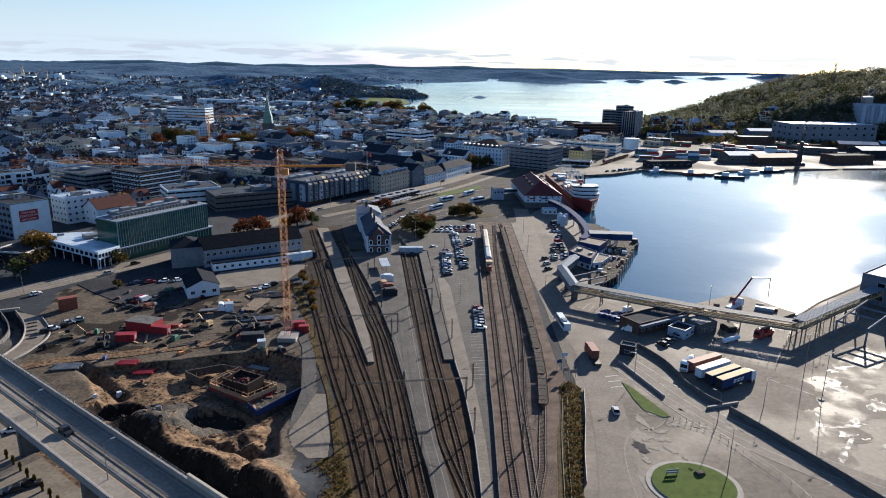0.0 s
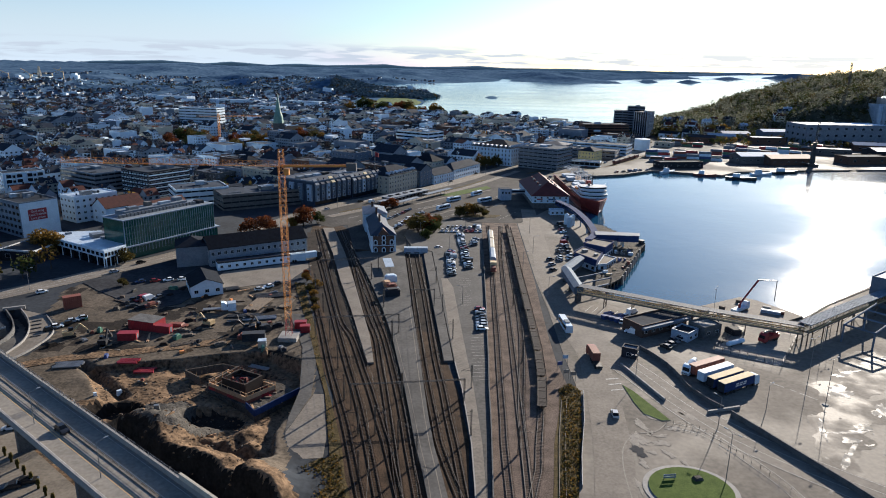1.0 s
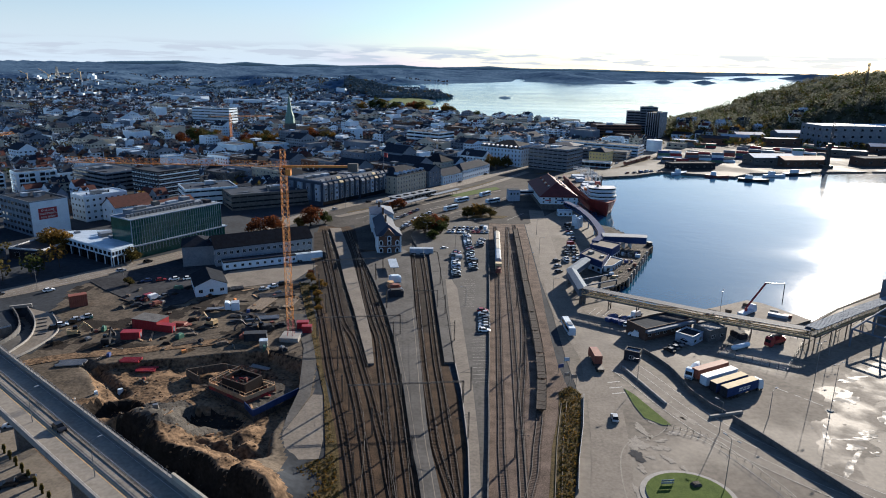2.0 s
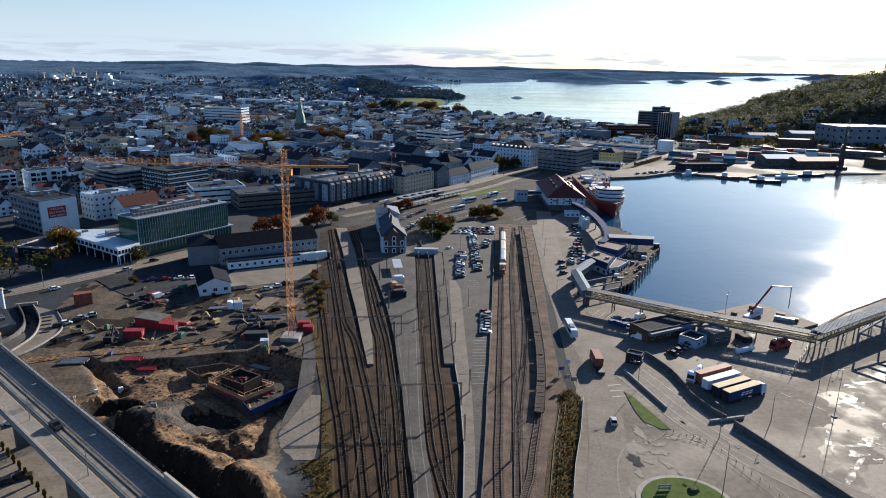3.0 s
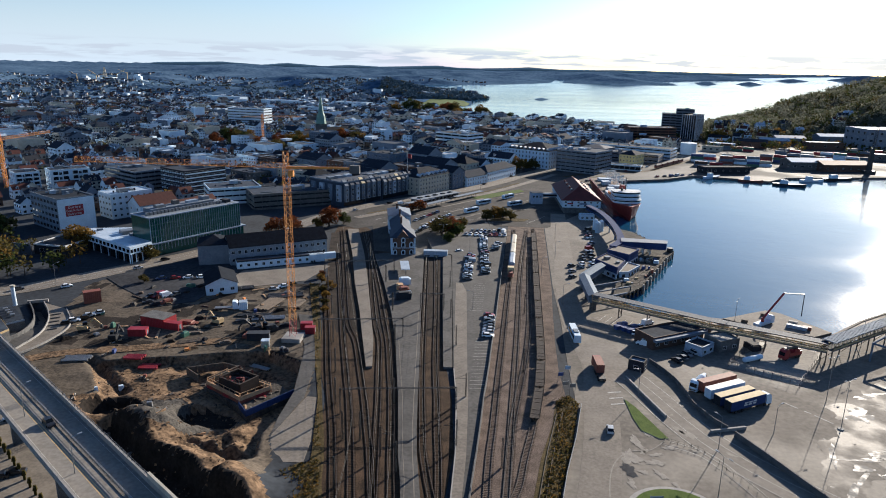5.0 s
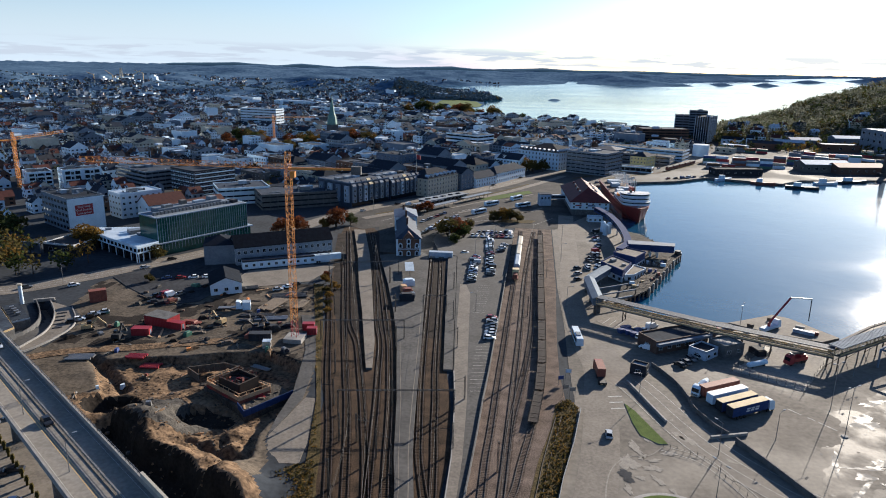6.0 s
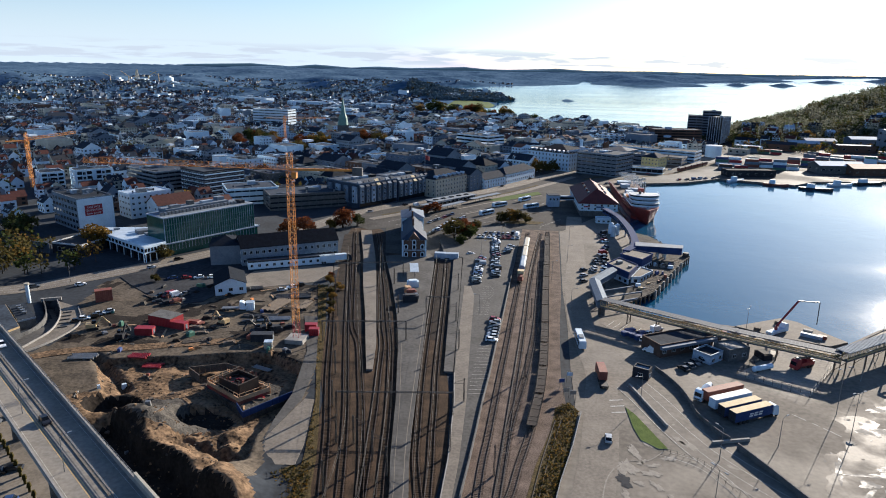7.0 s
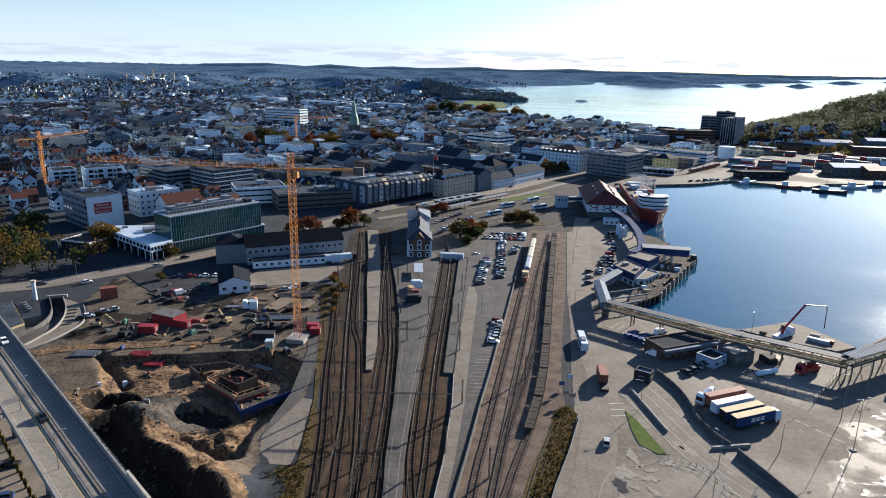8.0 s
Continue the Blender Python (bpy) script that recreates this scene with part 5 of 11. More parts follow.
for i, wd in enumerate((4.0, 5.0)):
    mb = MB()
    mb.box(3 + i * 8, -0.14, 6.3, 3 + i * 8 + wd, -0.01, 7.1)
    part("sign", mb.mesh("sign", ["red" if i == 0 else "blue"]), ft)
mb = MB()
mb.bar((12.5, 10, 17.1), (12.5, 52, 17.1), 0.6, 0.4)
part("ridge", mb.mesh("ridge", ["redroof"]), ft)
for i in range(9):
    for s, u in ((-1, 7.0), (1, 18.0)):
        if (i * 7 + s) % 3 == 0:
            continue
        zz = 9.0 + 8.0 * (1 - abs(u - 12.5) / 13.5)
        mb = MB()
        mb.hexa([(u - 0.7, 12 + i * 4.4, zz - 0.3), (u + 0.7, 12 + i * 4.4, zz - 0.3), (u + 0.7, 13.6 + i * 4.4, zz - 0.3), (u - 0.7, 13.6 + i * 4.4, zz - 0.3), (u - 0.6, 12.1 + i * 4.4, zz + 0.9), (u + 0.6, 12.1 + i * 4.4, zz + 0.9), (u + 0.6, 13.5 + i * 4.4, zz + 0.9), (u - 0.6, 13.5 + i * 4.4, zz + 0.9)])
        part("roof_vent", mb.mesh("roof_vent", ["redroof" if i % 3 else "grey"]), ft)
building("small_kiosk", 68, 424, 9, 5, 6, 3.2, 1, "white", "small white flat-roofed kiosk", "flat", "lightroof", 3, 1, 1.4, 1.2)

# church with a green copper spire
ch = thing("church", -212, 822, 0, 57, "grey stone church with a green copper spire", "church")
mb = MB()
mb.box(-7, -5, 0, 3, 5, 22)
mb.box(3, -8, 0, 40, 8, 9)
part("wall", mb.mesh("wall", ["darkconcrete"]), ch)
part("roof", gable_roof(37, 16, 9, 8, 0.5, True).mesh("roof", ["slate"]), ch, 3, -8)
mb = MB()
mb.cyl(-2, 0, 22, 31, 6.4, 5.4, 8)
mb.cyl(-2, 0, 31, 36, 5.4, 3.4, 8)
mb.cyl(-2, 0, 36, 57, 3.4, 0.15, 8)
for k in range(4):
    u, v = rot2(5.2, 0, 45 + 90 * k)
    mb.cyl(-2 + u, v, 22, 33, 1.1, 0.1, 6)
part("spire", mb.mesh("spire", ["copper"]), ch, label="tapering green copper spire")


# ---------------------------------------------------------------- tower cranes
def lattice(mb, p, q, w, step, r, mat=0, h=None, tri=False):
    """A square or three-sided lattice girder between two points."""
    p, q = Vector(p), Vector(q)
    d = (q - p)
    L = d.length
    d = d / L
    u = d.cross(Vector((0, 0, 1)))
    u = Vector((1, 0, 0)) if u.length < 1e-3 else u.normalized()
    t = u.cross(d)
    h = h or w
    if tri:
        ch = [u * (w / 2), u * (-w / 2), t * h]
    else:
        ch = [u * (w / 2) + t * (h / 2), u * (-w / 2) + t * (h / 2), u * (-w / 2) - t * (h / 2), u * (w / 2) - t * (h / 2)]
    for c in ch:
        mb.bar(p + c, q + c, r * 1.5, None, mat)
    n = max(1, int(L / step))
    for i in range(n):
        a, b = p + d * (L * i / n), p + d * (L * (i + 1) / n)
        for j in range(len(ch)):
            c0, c1 = ch[j], ch[(j + 1) % len(ch)]
            mb.bar(a + c0, b + c1, r, None, mat)
            mb.bar(b + c0, b + c1, r, None, mat)


def tower_crane(x, y, top, jib_end, counter_end, label, head=5.0, foot=0.0, r=0.075, w=1.9):
    ob = thing("tower_crane", x, y, 0, 0, label, "crane", "tower cranes")
    mb = MB()
    red = min(7, top * 0.33)
    if foot >= 0:
        lattice(mb, (0, 0, 1.5), (0, 0, red), w, w, r)
        part("lower_mast", mb.mesh("lower_mast", ["red"]), ob, label="red lattice lower mast")
    mb = MB()
    lattice(mb, (0, 0, red if foot >= 0 else 0), (0, 0, top), w, w, r)
    part("mast", mb.mesh("mast", ["crane"]), ob)
    mb = MB()
    lattice(mb, (0, 0, top), (0, 0, top + head), w * 0.8, w, r)
    part("tower_head", mb.mesh("tower_head", ["crane"]), ob)
    je, ce = Vector(jib_end) - Vector((x, y, 0)), Vector(counter_end) - Vector((x, y, 0))
    mb = MB()
    lattice(mb, (0, 0, top - 0.4), tuple(je), 1.5, 2.0, r * 0.8, 0, 1.7, True)
    part("jib", mb.mesh("jib", ["crane"]), ob, label="long yellow lattice jib")
    mb = MB()
    d = ce.normalized()
    n = Vector((-d.y, d.x, 0))
    for s in (-0.8, 0.8):
        mb.bar(Vector((0, 0, top - 0.3)) + n * s, ce + n * s, 0.35, 0.7)
    k = 9
    for i in range(k + 1):
        c = Vector((0, 0, top - 0.1)).lerp(ce, i / k)
        mb.bar(c - n * 0.8, c + n * 0.8, 0.2)
    part("counter_jib", mb.mesh("counter_jib", ["crane"]), ob)
    mb = MB()
    a = math.degrees(math.atan2(d.y, d.x))
    mb.rbox(ce.x - d.x * 2, ce.y - d.y * 2, ce.z - 1.7, 3.2, 1.4, 2.6, a)
    part("counterweight", mb.mesh("counterweight", ["darkconcrete"]), ob)
    mb = MB()
    mb.rbox(1.9, -0.8, top - 3.0, 1.5, 1.6, 2.0, a)
    part("cab", mb.mesh("cab", ["crane"]), ob, label="small yellow cab")
    mb = MB()
    tip = (0, 0, top + head)
    mb.tube(tip, tuple(Vector((0, 0, top)).lerp(je, 0.62) + Vector((0, 0, 1.6))), 0.06, None, 4)
    mb.tube(tip, tuple(ce), 0.06, None, 4)
    part("tie_rod", mb.mesh("tie_rod", ["darksteel"]), ob)
    if foot >= 0:
        mb = MB()
        mb.box(-3.2, -3.2, -0.5, 3.2, 3.2, 1.5)
        part("base_block", mb.mesh("base_block", ["concrete"]), ob, label="pale concrete ballast base")
    return ob


tower_crane(-50.3, 212.5, 60.2, (-117, 204.5, 60.8), (-27, 212.8, 60.4), "yellow tower crane with a red foot on the building site")
tower_crane(-348, 455, 35.5, (-338, 496, 37.0), (-354, 438, 35.5), "yellow tower crane over the town roofs", 5.0, -1, 0.14)
tower_crane(-262, 750, 34, (-215, 758, 34), (-285, 746, 34), "small yellow tower crane beyond the park trees", 3.0, -1, 0.16)

# ---------------------------------------------------------------- road bridge
br = thing("road_bridge", 0, 0, 0, 0, "concrete road bridge with grey deck and solid parapets", "bridge")
BA, BD = Vector((-48.3, 114.4)), Vector((0.797, -0.604))
BN = Vector((-0.604, -0.797))


def on_bridge(u, v):
    p = BA + BD * u + BN * v
    return (p.x, p.y)


ZD = 11.4
mb = MB()
mb.prism([on_bridge(-190, 0), on_bridge(60, 0), on_bridge(60, 12), on_bridge(-190, 12)], ZD - 1.3, ZD, 0)
part("deck", mb.mesh("deck", ["bridgedeck"]), br, label="grey asphalt deck")
for name2, v0, v1, h, mt in (("parapet", -0.3, 0.15, 1.35, "concrete"), ("parapet", 11.85, 12.25, 1.0, "concrete")):
    for k in range(25):
        mb = MB()
        u0 = -190 + k * 10
        mb.prism([on_bridge(u0, v0), on_bridge(u0 + 9.95, v0), on_bridge(u0 + 9.95, v1), on_bridge(u0, v1)], ZD - 0.6, ZD + h, 0)
        part(name2, mb.mesh(name2, [mt]), br)
mb = MB()
for s in (2, 10):
    mb.prism([on_bridge(-190, s - 0.6), on_bridge(60, s - 0.6), on_bridge(60, s + 0.6), on_bridge(-190, s + 0.6)], ZD - 2.9, ZD - 1.3, 0)
part("girder", mb.mesh("girder", ["darkconcrete"]), br)
pier_me = MB()
pier_me.rbox(0, 0, -5, 1.2, 8, ZD + 2.1, 0)
pm = pier_me.mesh("pier", ["darkconcrete"])
for u in (-150, -118, -86, -54, -22, 14, 46):
    x, y = on_bridge(u, 6)
    part("pier", pm, br, x, y, 0, -37.2)
for v, mt, w in ((4.2, "line", 0.14), (7.5, "yline", 0.24), (8.0, "yline", 0.24), (11.2, "line", 0.12), (0.9, "line", 0.12)):
    mb = MB()
    mb.prism([on_bridge(-190, v - w / 2), on_bridge(60, v - w / 2), on_bridge(60, v + w / 2), on_bridge(-190, v + w / 2)], ZD, ZD + 0.012, 0)
    part("lane_line", mb.mesh("lane_line", [mt]), br)
# joints and a guard rail between lanes and footpath
mb = MB()
mb.prism([on_bridge(-190, 4.5), on_bridge(20, 4.5), on_bridge(20, 5.3), on_bridge(-190, 5.3)], ZD, ZD + 0.16, 0)
part("kerb_strip", mb.mesh("kerb_strip", ["pale"]), br)
mb = MB()
for u in range(-190, 22, 3):
    x, y = on_bridge(u, 4.9)
    mb.rbox(x, y, ZD + 0.16, 0.1, 0.1, 0.75)
a, b = on_bridge(-190, 4.9), on_bridge(20, 4.9)
mb.bar((*a, ZD + 0.85), (*b, ZD + 0.85), 0.1, 0.28)
part("guard_rail", mb.mesh("guard_rail", ["steel"]), br)


# ---------------------------------------------------------------- lamps, masts and wires
def lamp_mesh(h, arm=1.8, double=False):
    mb = MB()
    mb.cyl(0, 0, 0, h, 0.11, 0.06, 7)
    for s in ((1, -1) if double else (1,)):
        mb.tube((0, 0, h - 0.05), (s * arm, 0, h + 0.25), 0.05, None, 5)
    return mb.mesh("pole", ["steel"])


def head_mesh():
    mb = MB()
    mb.box(-0.45, -0.18, 0, 0.45, 0.18, 0.16)
    return mb.mesh("lamp_head", ["grey"])


HEAD = head_mesh()
LAMPS = {}


def street_lamp(x, y, h=9.0, rot=0.0, z=0.0, double=False, label="grey steel street lamp"):
    ob = thing("street_lamp", x, y, z, rot, label, "street lamp", "street lamps")
    if (h, double) not in LAMPS:
        LAMPS[(h, double)] = lamp_mesh(h, 1.8, double)
    part("pole", LAMPS[(h, double)], ob)
    part("lamp_head", HEAD, ob, 1.9, 0, h + 0.2)
    if double:
        part("lamp_head", HEAD, ob, -1.9, 0, h + 0.2)
    return ob


for x, y, h, rt, dd in ((69.9, 135.6, 13, 120, True), (94.5, 170.2, 8, 40, False), (116.5, 190.5, 14, 30, True), (77.5, 160.5, 9, 130, False), (62, 186, 9, 200, False), (106.5, 243, 12, 60, True), (38.5, 300, 9, 0, False), (45.5, 262, 9, 0, False), (46.5, 330, 9, 0, False), (49, 372, 9, 0, False), (-12.5, 352, 10, 0, True), (9.8, 250, 8, 180, False), (3.5, 330, 9, 0, True), (12, 366, 9, 0, True), (-142, 275, 9, 50, False), (-168, 255, 9, 50, False), (-122, 312, 9, 60, False), (-104, 352, 9, 60, False), (-72, 430, 9, 60, False), (-30, 470, 9, 60, False), (0, 520, 9, 60, False), (32, 585, 9, 60, False), (148, 236, 14, 30, True), (133, 214, 10, 30, False)):
    street_lamp(x, y, h, rt, 0.1, dd)
for u in (-140, -108, -76, -44, -12):
    x, y = on_bridge(u, 8.9)
    street_lamp(x, y, 8, 53, ZD, False, "slim steel lamp on the bridge deck")


def mast(x, y, h=8.0, rot=0.0, arm=3.2):
    ob = thing("catenary_mast", x, y, 0.1, rot, "dark steel catenary mast with a side arm", "mast", "catenary masts")
    mb = MB()
    lattice(mb, (0, 0, 0), (0, 0, h), 0.32, 0.9, 0.06)
    part("post", mb.mesh("post", ["darksteel"]), ob)
    mb = MB()
    mb.tube((0, 0, h - 1.6), (arm, 0, h - 2.0), 0.05, None, 5)
    mb.tube((0, 0, h - 0.4), (arm, 0, h - 1.9), 0.04, None, 5)
    part("arm", mb.mesh("arm", ["darksteel"]), ob)


for x, y, rt in ((-14.5, 132, 180), (-17.6, 152, 180), (-24.2, 170, 180), (-13.2, 152.5, 0), (-6.7, 146, 0), (-7.9, 172, 160), (-1.8, 140, 180), (-29.5, 190, 180), (-36.0, 212, 180), (-14.6, 212, 170), (-43.5, 238, 180), (12.0, 178, 180), (11.4, 152, 180), (22.9, 145, 0), (6.2, 214, 180), (2.0, 240, 180), (-21.0, 244, 170), (-51.5, 262, 180), (-30.2, 279, 165), (-1.6, 276, 180), (28.8, 198, 0), (29.9, 250, 0)):
    mast(x, y, 8.0, rt)


def portal(x0, y0, x1, y1, h=7.6):
    ob = thing("catenary_portal", x0, y0, 0.1, math.degrees(math.atan2(y1 - y0, x1 - x0)), "dark steel lattice portal spanning the tracks", "portal", "catenary portals")
    L = math.hypot(x1 - x0, y1 - y0)
    for u in (0, L):
        mb = MB()
        lattice(mb, (u, 0, 0), (u, 0, h), 0.35, 0.9, 0.06)
        part("post", mb.mesh("post", ["darksteel"]), ob)
    mb = MB()
    lattice(mb, (0, 0, h - 0.2), (L, 0, h - 0.2), 0.34, 1.2, 0.04)
    part("beam", mb.mesh("beam", ["darksteel"]), ob)


portal(-21.5, 165, 9.8, 170)
portal(-41.5, 214, -13.0, 219)
portal(-58.5, 282, -28.5, 290)
portal(-10.4, 246, -1.4, 247)

wires = thing("overhead_wires", 0, 0, 0, 0, "thin black overhead contact wires above the tracks", "wires")
for pts in ([(-10, 110), (-13.9, 145.3), (-21.3, 173.7), (-32.9, 213.6), (-45.7, 259.7), (-62.1, 318)], [(-2, 110), (-9.3, 145.8), (-16.9, 174.1), (-28.7, 214), (-46, 274.7), (-72, 368)], [(-2, 110), (-7.9, 145.9), (-16.4, 192.9), (-25.7, 233.2), (-46, 320.1)], [(1, 110), (-4.2, 146.3), (-12.9, 193.3), (-23.6, 238), (-45.5, 320)], [(10, 110), (3.3, 149.6), (-2.8, 194.4), (-7.8, 238.2), (-17, 318)], [(11, 110), (7.4, 147.4), (1.3, 194.9), (-7.9, 279.4), (-12.6, 318)], [(24, 110), (24.6, 149), (26.8, 220.5), (28.3, 284.3), (33.5, 390)]):
    c = along(pts, 4)
    for z in (5.6, 6.6):
        k = len(c)
        me = bpy.data.meshes.new("wire")
        ring = [(dx, dz) for dx, dz in ((0.02, -0.012), (0, 0.022), (-0.02, -0.012))]
        me.from_pydata([(p.x + dx, p.y, z + dz) for p in c for dx, dz in ring], [], [(3 * i + j, 3 * i + (j + 1) % 3, 3 * i + 3 + (j + 1) % 3, 3 * i + 3 + j) for i in range(k - 1) for j in range(3)])
        me.materials.append(M["darksteel"])
        part("wire", me, wires)


# ---------------------------------------------------------------- vehicles
def loft(mb, rings, mat=0):
    """Skin through rings of points, closed at both ends."""
    n = len(rings[0])
    k = len(mb.v)
    for r in rings:
        mb.v.extend(r)
    for i in range(len(rings) - 1):
        for j in range(n):
            a, b = k + i * n + j, k + i * n + (j + 1) % n
            mb.f.append((a, b, b + n, a + n))
            mb.m.append(mat)
    mb.f.append(tuple(k + j for j in range(n - 1, -1, -1)))
    mb.f.append(tuple(k + (len(rings) - 1) * n + j for j in range(n)))
    mb.m.extend([mat, mat])


PAINT = {}


def paint(name, c):
    PAINT[name] = name
    M[name] = surf(name, c, tuple(min(1, v * 1.15 + 0.01) for v in c), 2.0, 0.28, spec=0.6)


for nm, c in (("car_white", (0.72, 0.73, 0.73)), ("car_silver", (0.36, 0.38, 0.40)), ("car_black", (0.018, 0.018, 0.02)), ("car_blue", (0.03, 0.07, 0.20)), ("car_red", (0.35, 0.02, 0.02)), ("car_grey", (0.12, 0.125, 0.13))):
    paint(nm, c)
wheel_mb = MB()
wheel_mb.tube((0, -0.1, 0), (0, 0.1, 0), 0.32, None, 10)
WHEEL = wheel_mb.mesh("wheel", ["rubber"])
CARS = {}


def car(x, y, rot, colour, z=0.0, van=False, label="", group="parked cars"):
    key = (colour, van)
    word = colour[4:]
    lab = label or ("%s painted %s standing on grey asphalt" % (word, "delivery van" if van else "passenger car"))
    if key in CARS:
        c2 = copy_thing(CARS[key], pose(x, y, z, 0, 0, rot))
        return tagged(c2, lab, "van" if van else "car", group)
    ob = thing("van" if van else "car", x, y, z, rot, lab, "van" if van else "car", group)
    W = 0.88 if not van else 0.98
    hh = 1.0 if not van else 1.15
    mb = MB()
    L = 2.2 if not van else 2.7
    prof = [(-L, 0.35, 0.55), (-L * 0.97, 0.28, 0.85), (-L * 0.7, 0.25, 0.93), (L * 0.45, 0.25, 0.92), (L * 0.85, 0.26, 0.78), (L, 0.34, 0.55)]
    loft(mb, [[(px, -W * (0.92 if abs(px) > L * 0.9 else 1), z0), (px, W * (0.92 if abs(px) > L * 0.9 else 1), z0), (px, W * 0.95, z1 * hh), (px, -W * 0.95, z1 * hh)] for px, z0, z1 in prof])
    part("body", mb.mesh("body", [colour]), ob)
    top = 1.45 if not van else 2.1
    mb = MB()
    if van:
        ring = [(-L * 0.98, 0.95, 1.0), (-L * 0.97, 0.95, top), (L * 0.25, 0.95, top), (L * 0.55, 0.95, 1.05)]
    else:
        ring = [(-L * 0.88, 0.9, 0.9), (-L * 0.6, 0.78, top), (L * 0.1, 0.78, top), (L * 0.45, 0.9, 0.9)]
    g = [(px, -W * k, pz) for px, k, pz in ring] + [(px, W * k, pz) for px, k, pz in ring]
    mb.v.extend(g)
    mb.f.extend([(0, 3, 2, 1), (4, 5, 6, 7), (0, 1, 5, 4), (2, 3, 7, 6)])
    mb.m.extend([0, 0, 0, 0])
    part("cabin", mb.mesh("cabin", ["glass" if not van else colour]), ob)
    mb = MB()
    rx0, rx1 = ring[1][0], ring[2][0]
    mb.box(rx0, -W * ring[1][1], top, rx1, W * ring[1][1], top + 0.05)
    part("roof", mb.mesh("roof", [colour]), ob)
    if van:
        mb = MB()
        mb.hexa([(L * 0.3, -0.8, top - 0.08), (L * 0.58, -0.8, 1.1), (L * 0.58, 0.8, 1.1), (L * 0.3, 0.8, top - 0.08), (L * 0.33, -0.8, top - 0.02), (L * 0.6, -0.8, 1.14), (L * 0.6, 0.8, 1.14), (L * 0.33, 0.8, top - 0.02)])
        part("windscreen", mb.mesh("windscreen", ["glass"]), ob)
    for wx_ in (-L * 0.62, L * 0.62):
        for wy_ in (-W, W):
            part("wheel", WHEEL, ob, wx_, wy_, 0.32)
    CARS[key] = ob
    return ob


rc = random.Random(5)
COLS = ["car_white", "car_silver", "car_black", "car_blue", "car_grey", "car_white", "car_silver", "car_grey", "car_black", "car_red"]


def car_row(p, q, n, rot, z=0.85, jitter=0.3, skip=0.0):
    for i in range(n):
        if rc.random() < skip:
            continue
        t = i / max(1, n - 1)
        car(p[0] + (q[0] - p[0]) * t + rc.uniform(-jitter, jitter), p[1] + (q[1] - p[1]) * t, rot + rc.uniform(-4, 4) + rc.choice((0, 180)), rc.choice(COLS), z, rc.random() < 0.06)


car_row((5.2, 287), (4.2, 326), 15, 8)
car_row((12.8, 298), (10.8, 336), 12, 8)
car_row((10.0, 340), (9.3, 363), 9, 8)
car_row((-1, 369), (21, 370.5), 9, 75)
car_row((2, 377), (20, 379), 8, 75)
car_row((16.6, 223), (16.6, 243), 8, 5)
car_row((16, 340), (17.5, 352), 3, 20, skip=0.3)
car_row((-30, 372), (-22, 398), 9, 60, 0.1)
car_row((-28, 384), (-16, 420), 8, 30, 0.1)
car_row((58, 318), (66, 346), 7, 115, 0.1, 1.6, 0.15)
car_row((64, 320), (70, 395), 13, 35, 0.1, 0.8, 0.15)
car_row((52, 300), (54, 318), 3, 40, 0.1, 0.8)
car_row((-135, 214), (-130, 225), 5, 35, 0.1)
car_row((-121, 245), (-112, 249), 4, 60, 0.1)
car_row((-128, 268), (-112, 273), 4, 30, 0.1)
car_row((-75, 262), (-70, 270), 3, 30, 0.1)
car_row((79, 213), (91, 226), 6, 120, 0.1)
car_row((100, 246), (106, 250), 3, 30, 0.1)
for x, y, r, c, v in ((72.7, 241.4, 40, "car_white", False), (76.2, 245.9, 40, "car_white", True), (69.5, 235.4, 75, "car_white", False), (70.9, 225.2, 150, "car_white", True)):
    car(x, y, r, c, 0.12, v)
car_row((-34, 402), (-24, 428), 6, 60, 0.1, 0.6)
for x, y, r, c, v in ((-161, 252, 50, "car_white", False), (-146, 281, 55, "car_silver", False), (-141, 296, 58, "car_black", False), (-178, 246, 38, "car_grey", False), (-118, 330, 240, "car_white", False), (-36, 352, 80, "car_white", True), (-52, 452, 55, "car_white", True), (-78, 425, 60, "car_silver", False), (-60, 452, 50, "car_black", False), (2, 545, 60, "car_grey", False), (24, 590, 60, "car_black", False), (51.2, 165.5, 86, "car_silver", False), (-2, 335, 20, "car_white", False), (-40, 496, 60, "car_red", False), (60, 655, 40, "car_white", False), (150, 725, 40, "car_white", False), (205, 770, 45, "car_grey", False), (250, 835, 50, "car_white", False)):
    car(x, y, r, c, 0.13, v, group="cars on the roads")
for u, v, c in ((-36, 6.2, "car_black"), (-92, 3.0, "car_white")):
    x, y = on_bridge(u, v)
    car(x, y, -37, c, ZD + 0.01, group="cars on the bridge")
car_row((88, 580), (124, 612), 9, 40, 0.1, 1.5, 0.2)
car_row((128, 640), (170, 700), 8, 57, 0.13, 1.5, 0.3)
car_row((150, 615), (188, 636), 7, 30, 0.1, 1.0, 0.2)
car_row((-97, 121), (-88, 128), 4, 25, 0.05, 0.5)
car_row((-80, 117), (-72, 112), 4, 25, 0.05, 0.5)
car_row((-112, 140), (-106, 150), 3, 25, 0.05, 0.5)


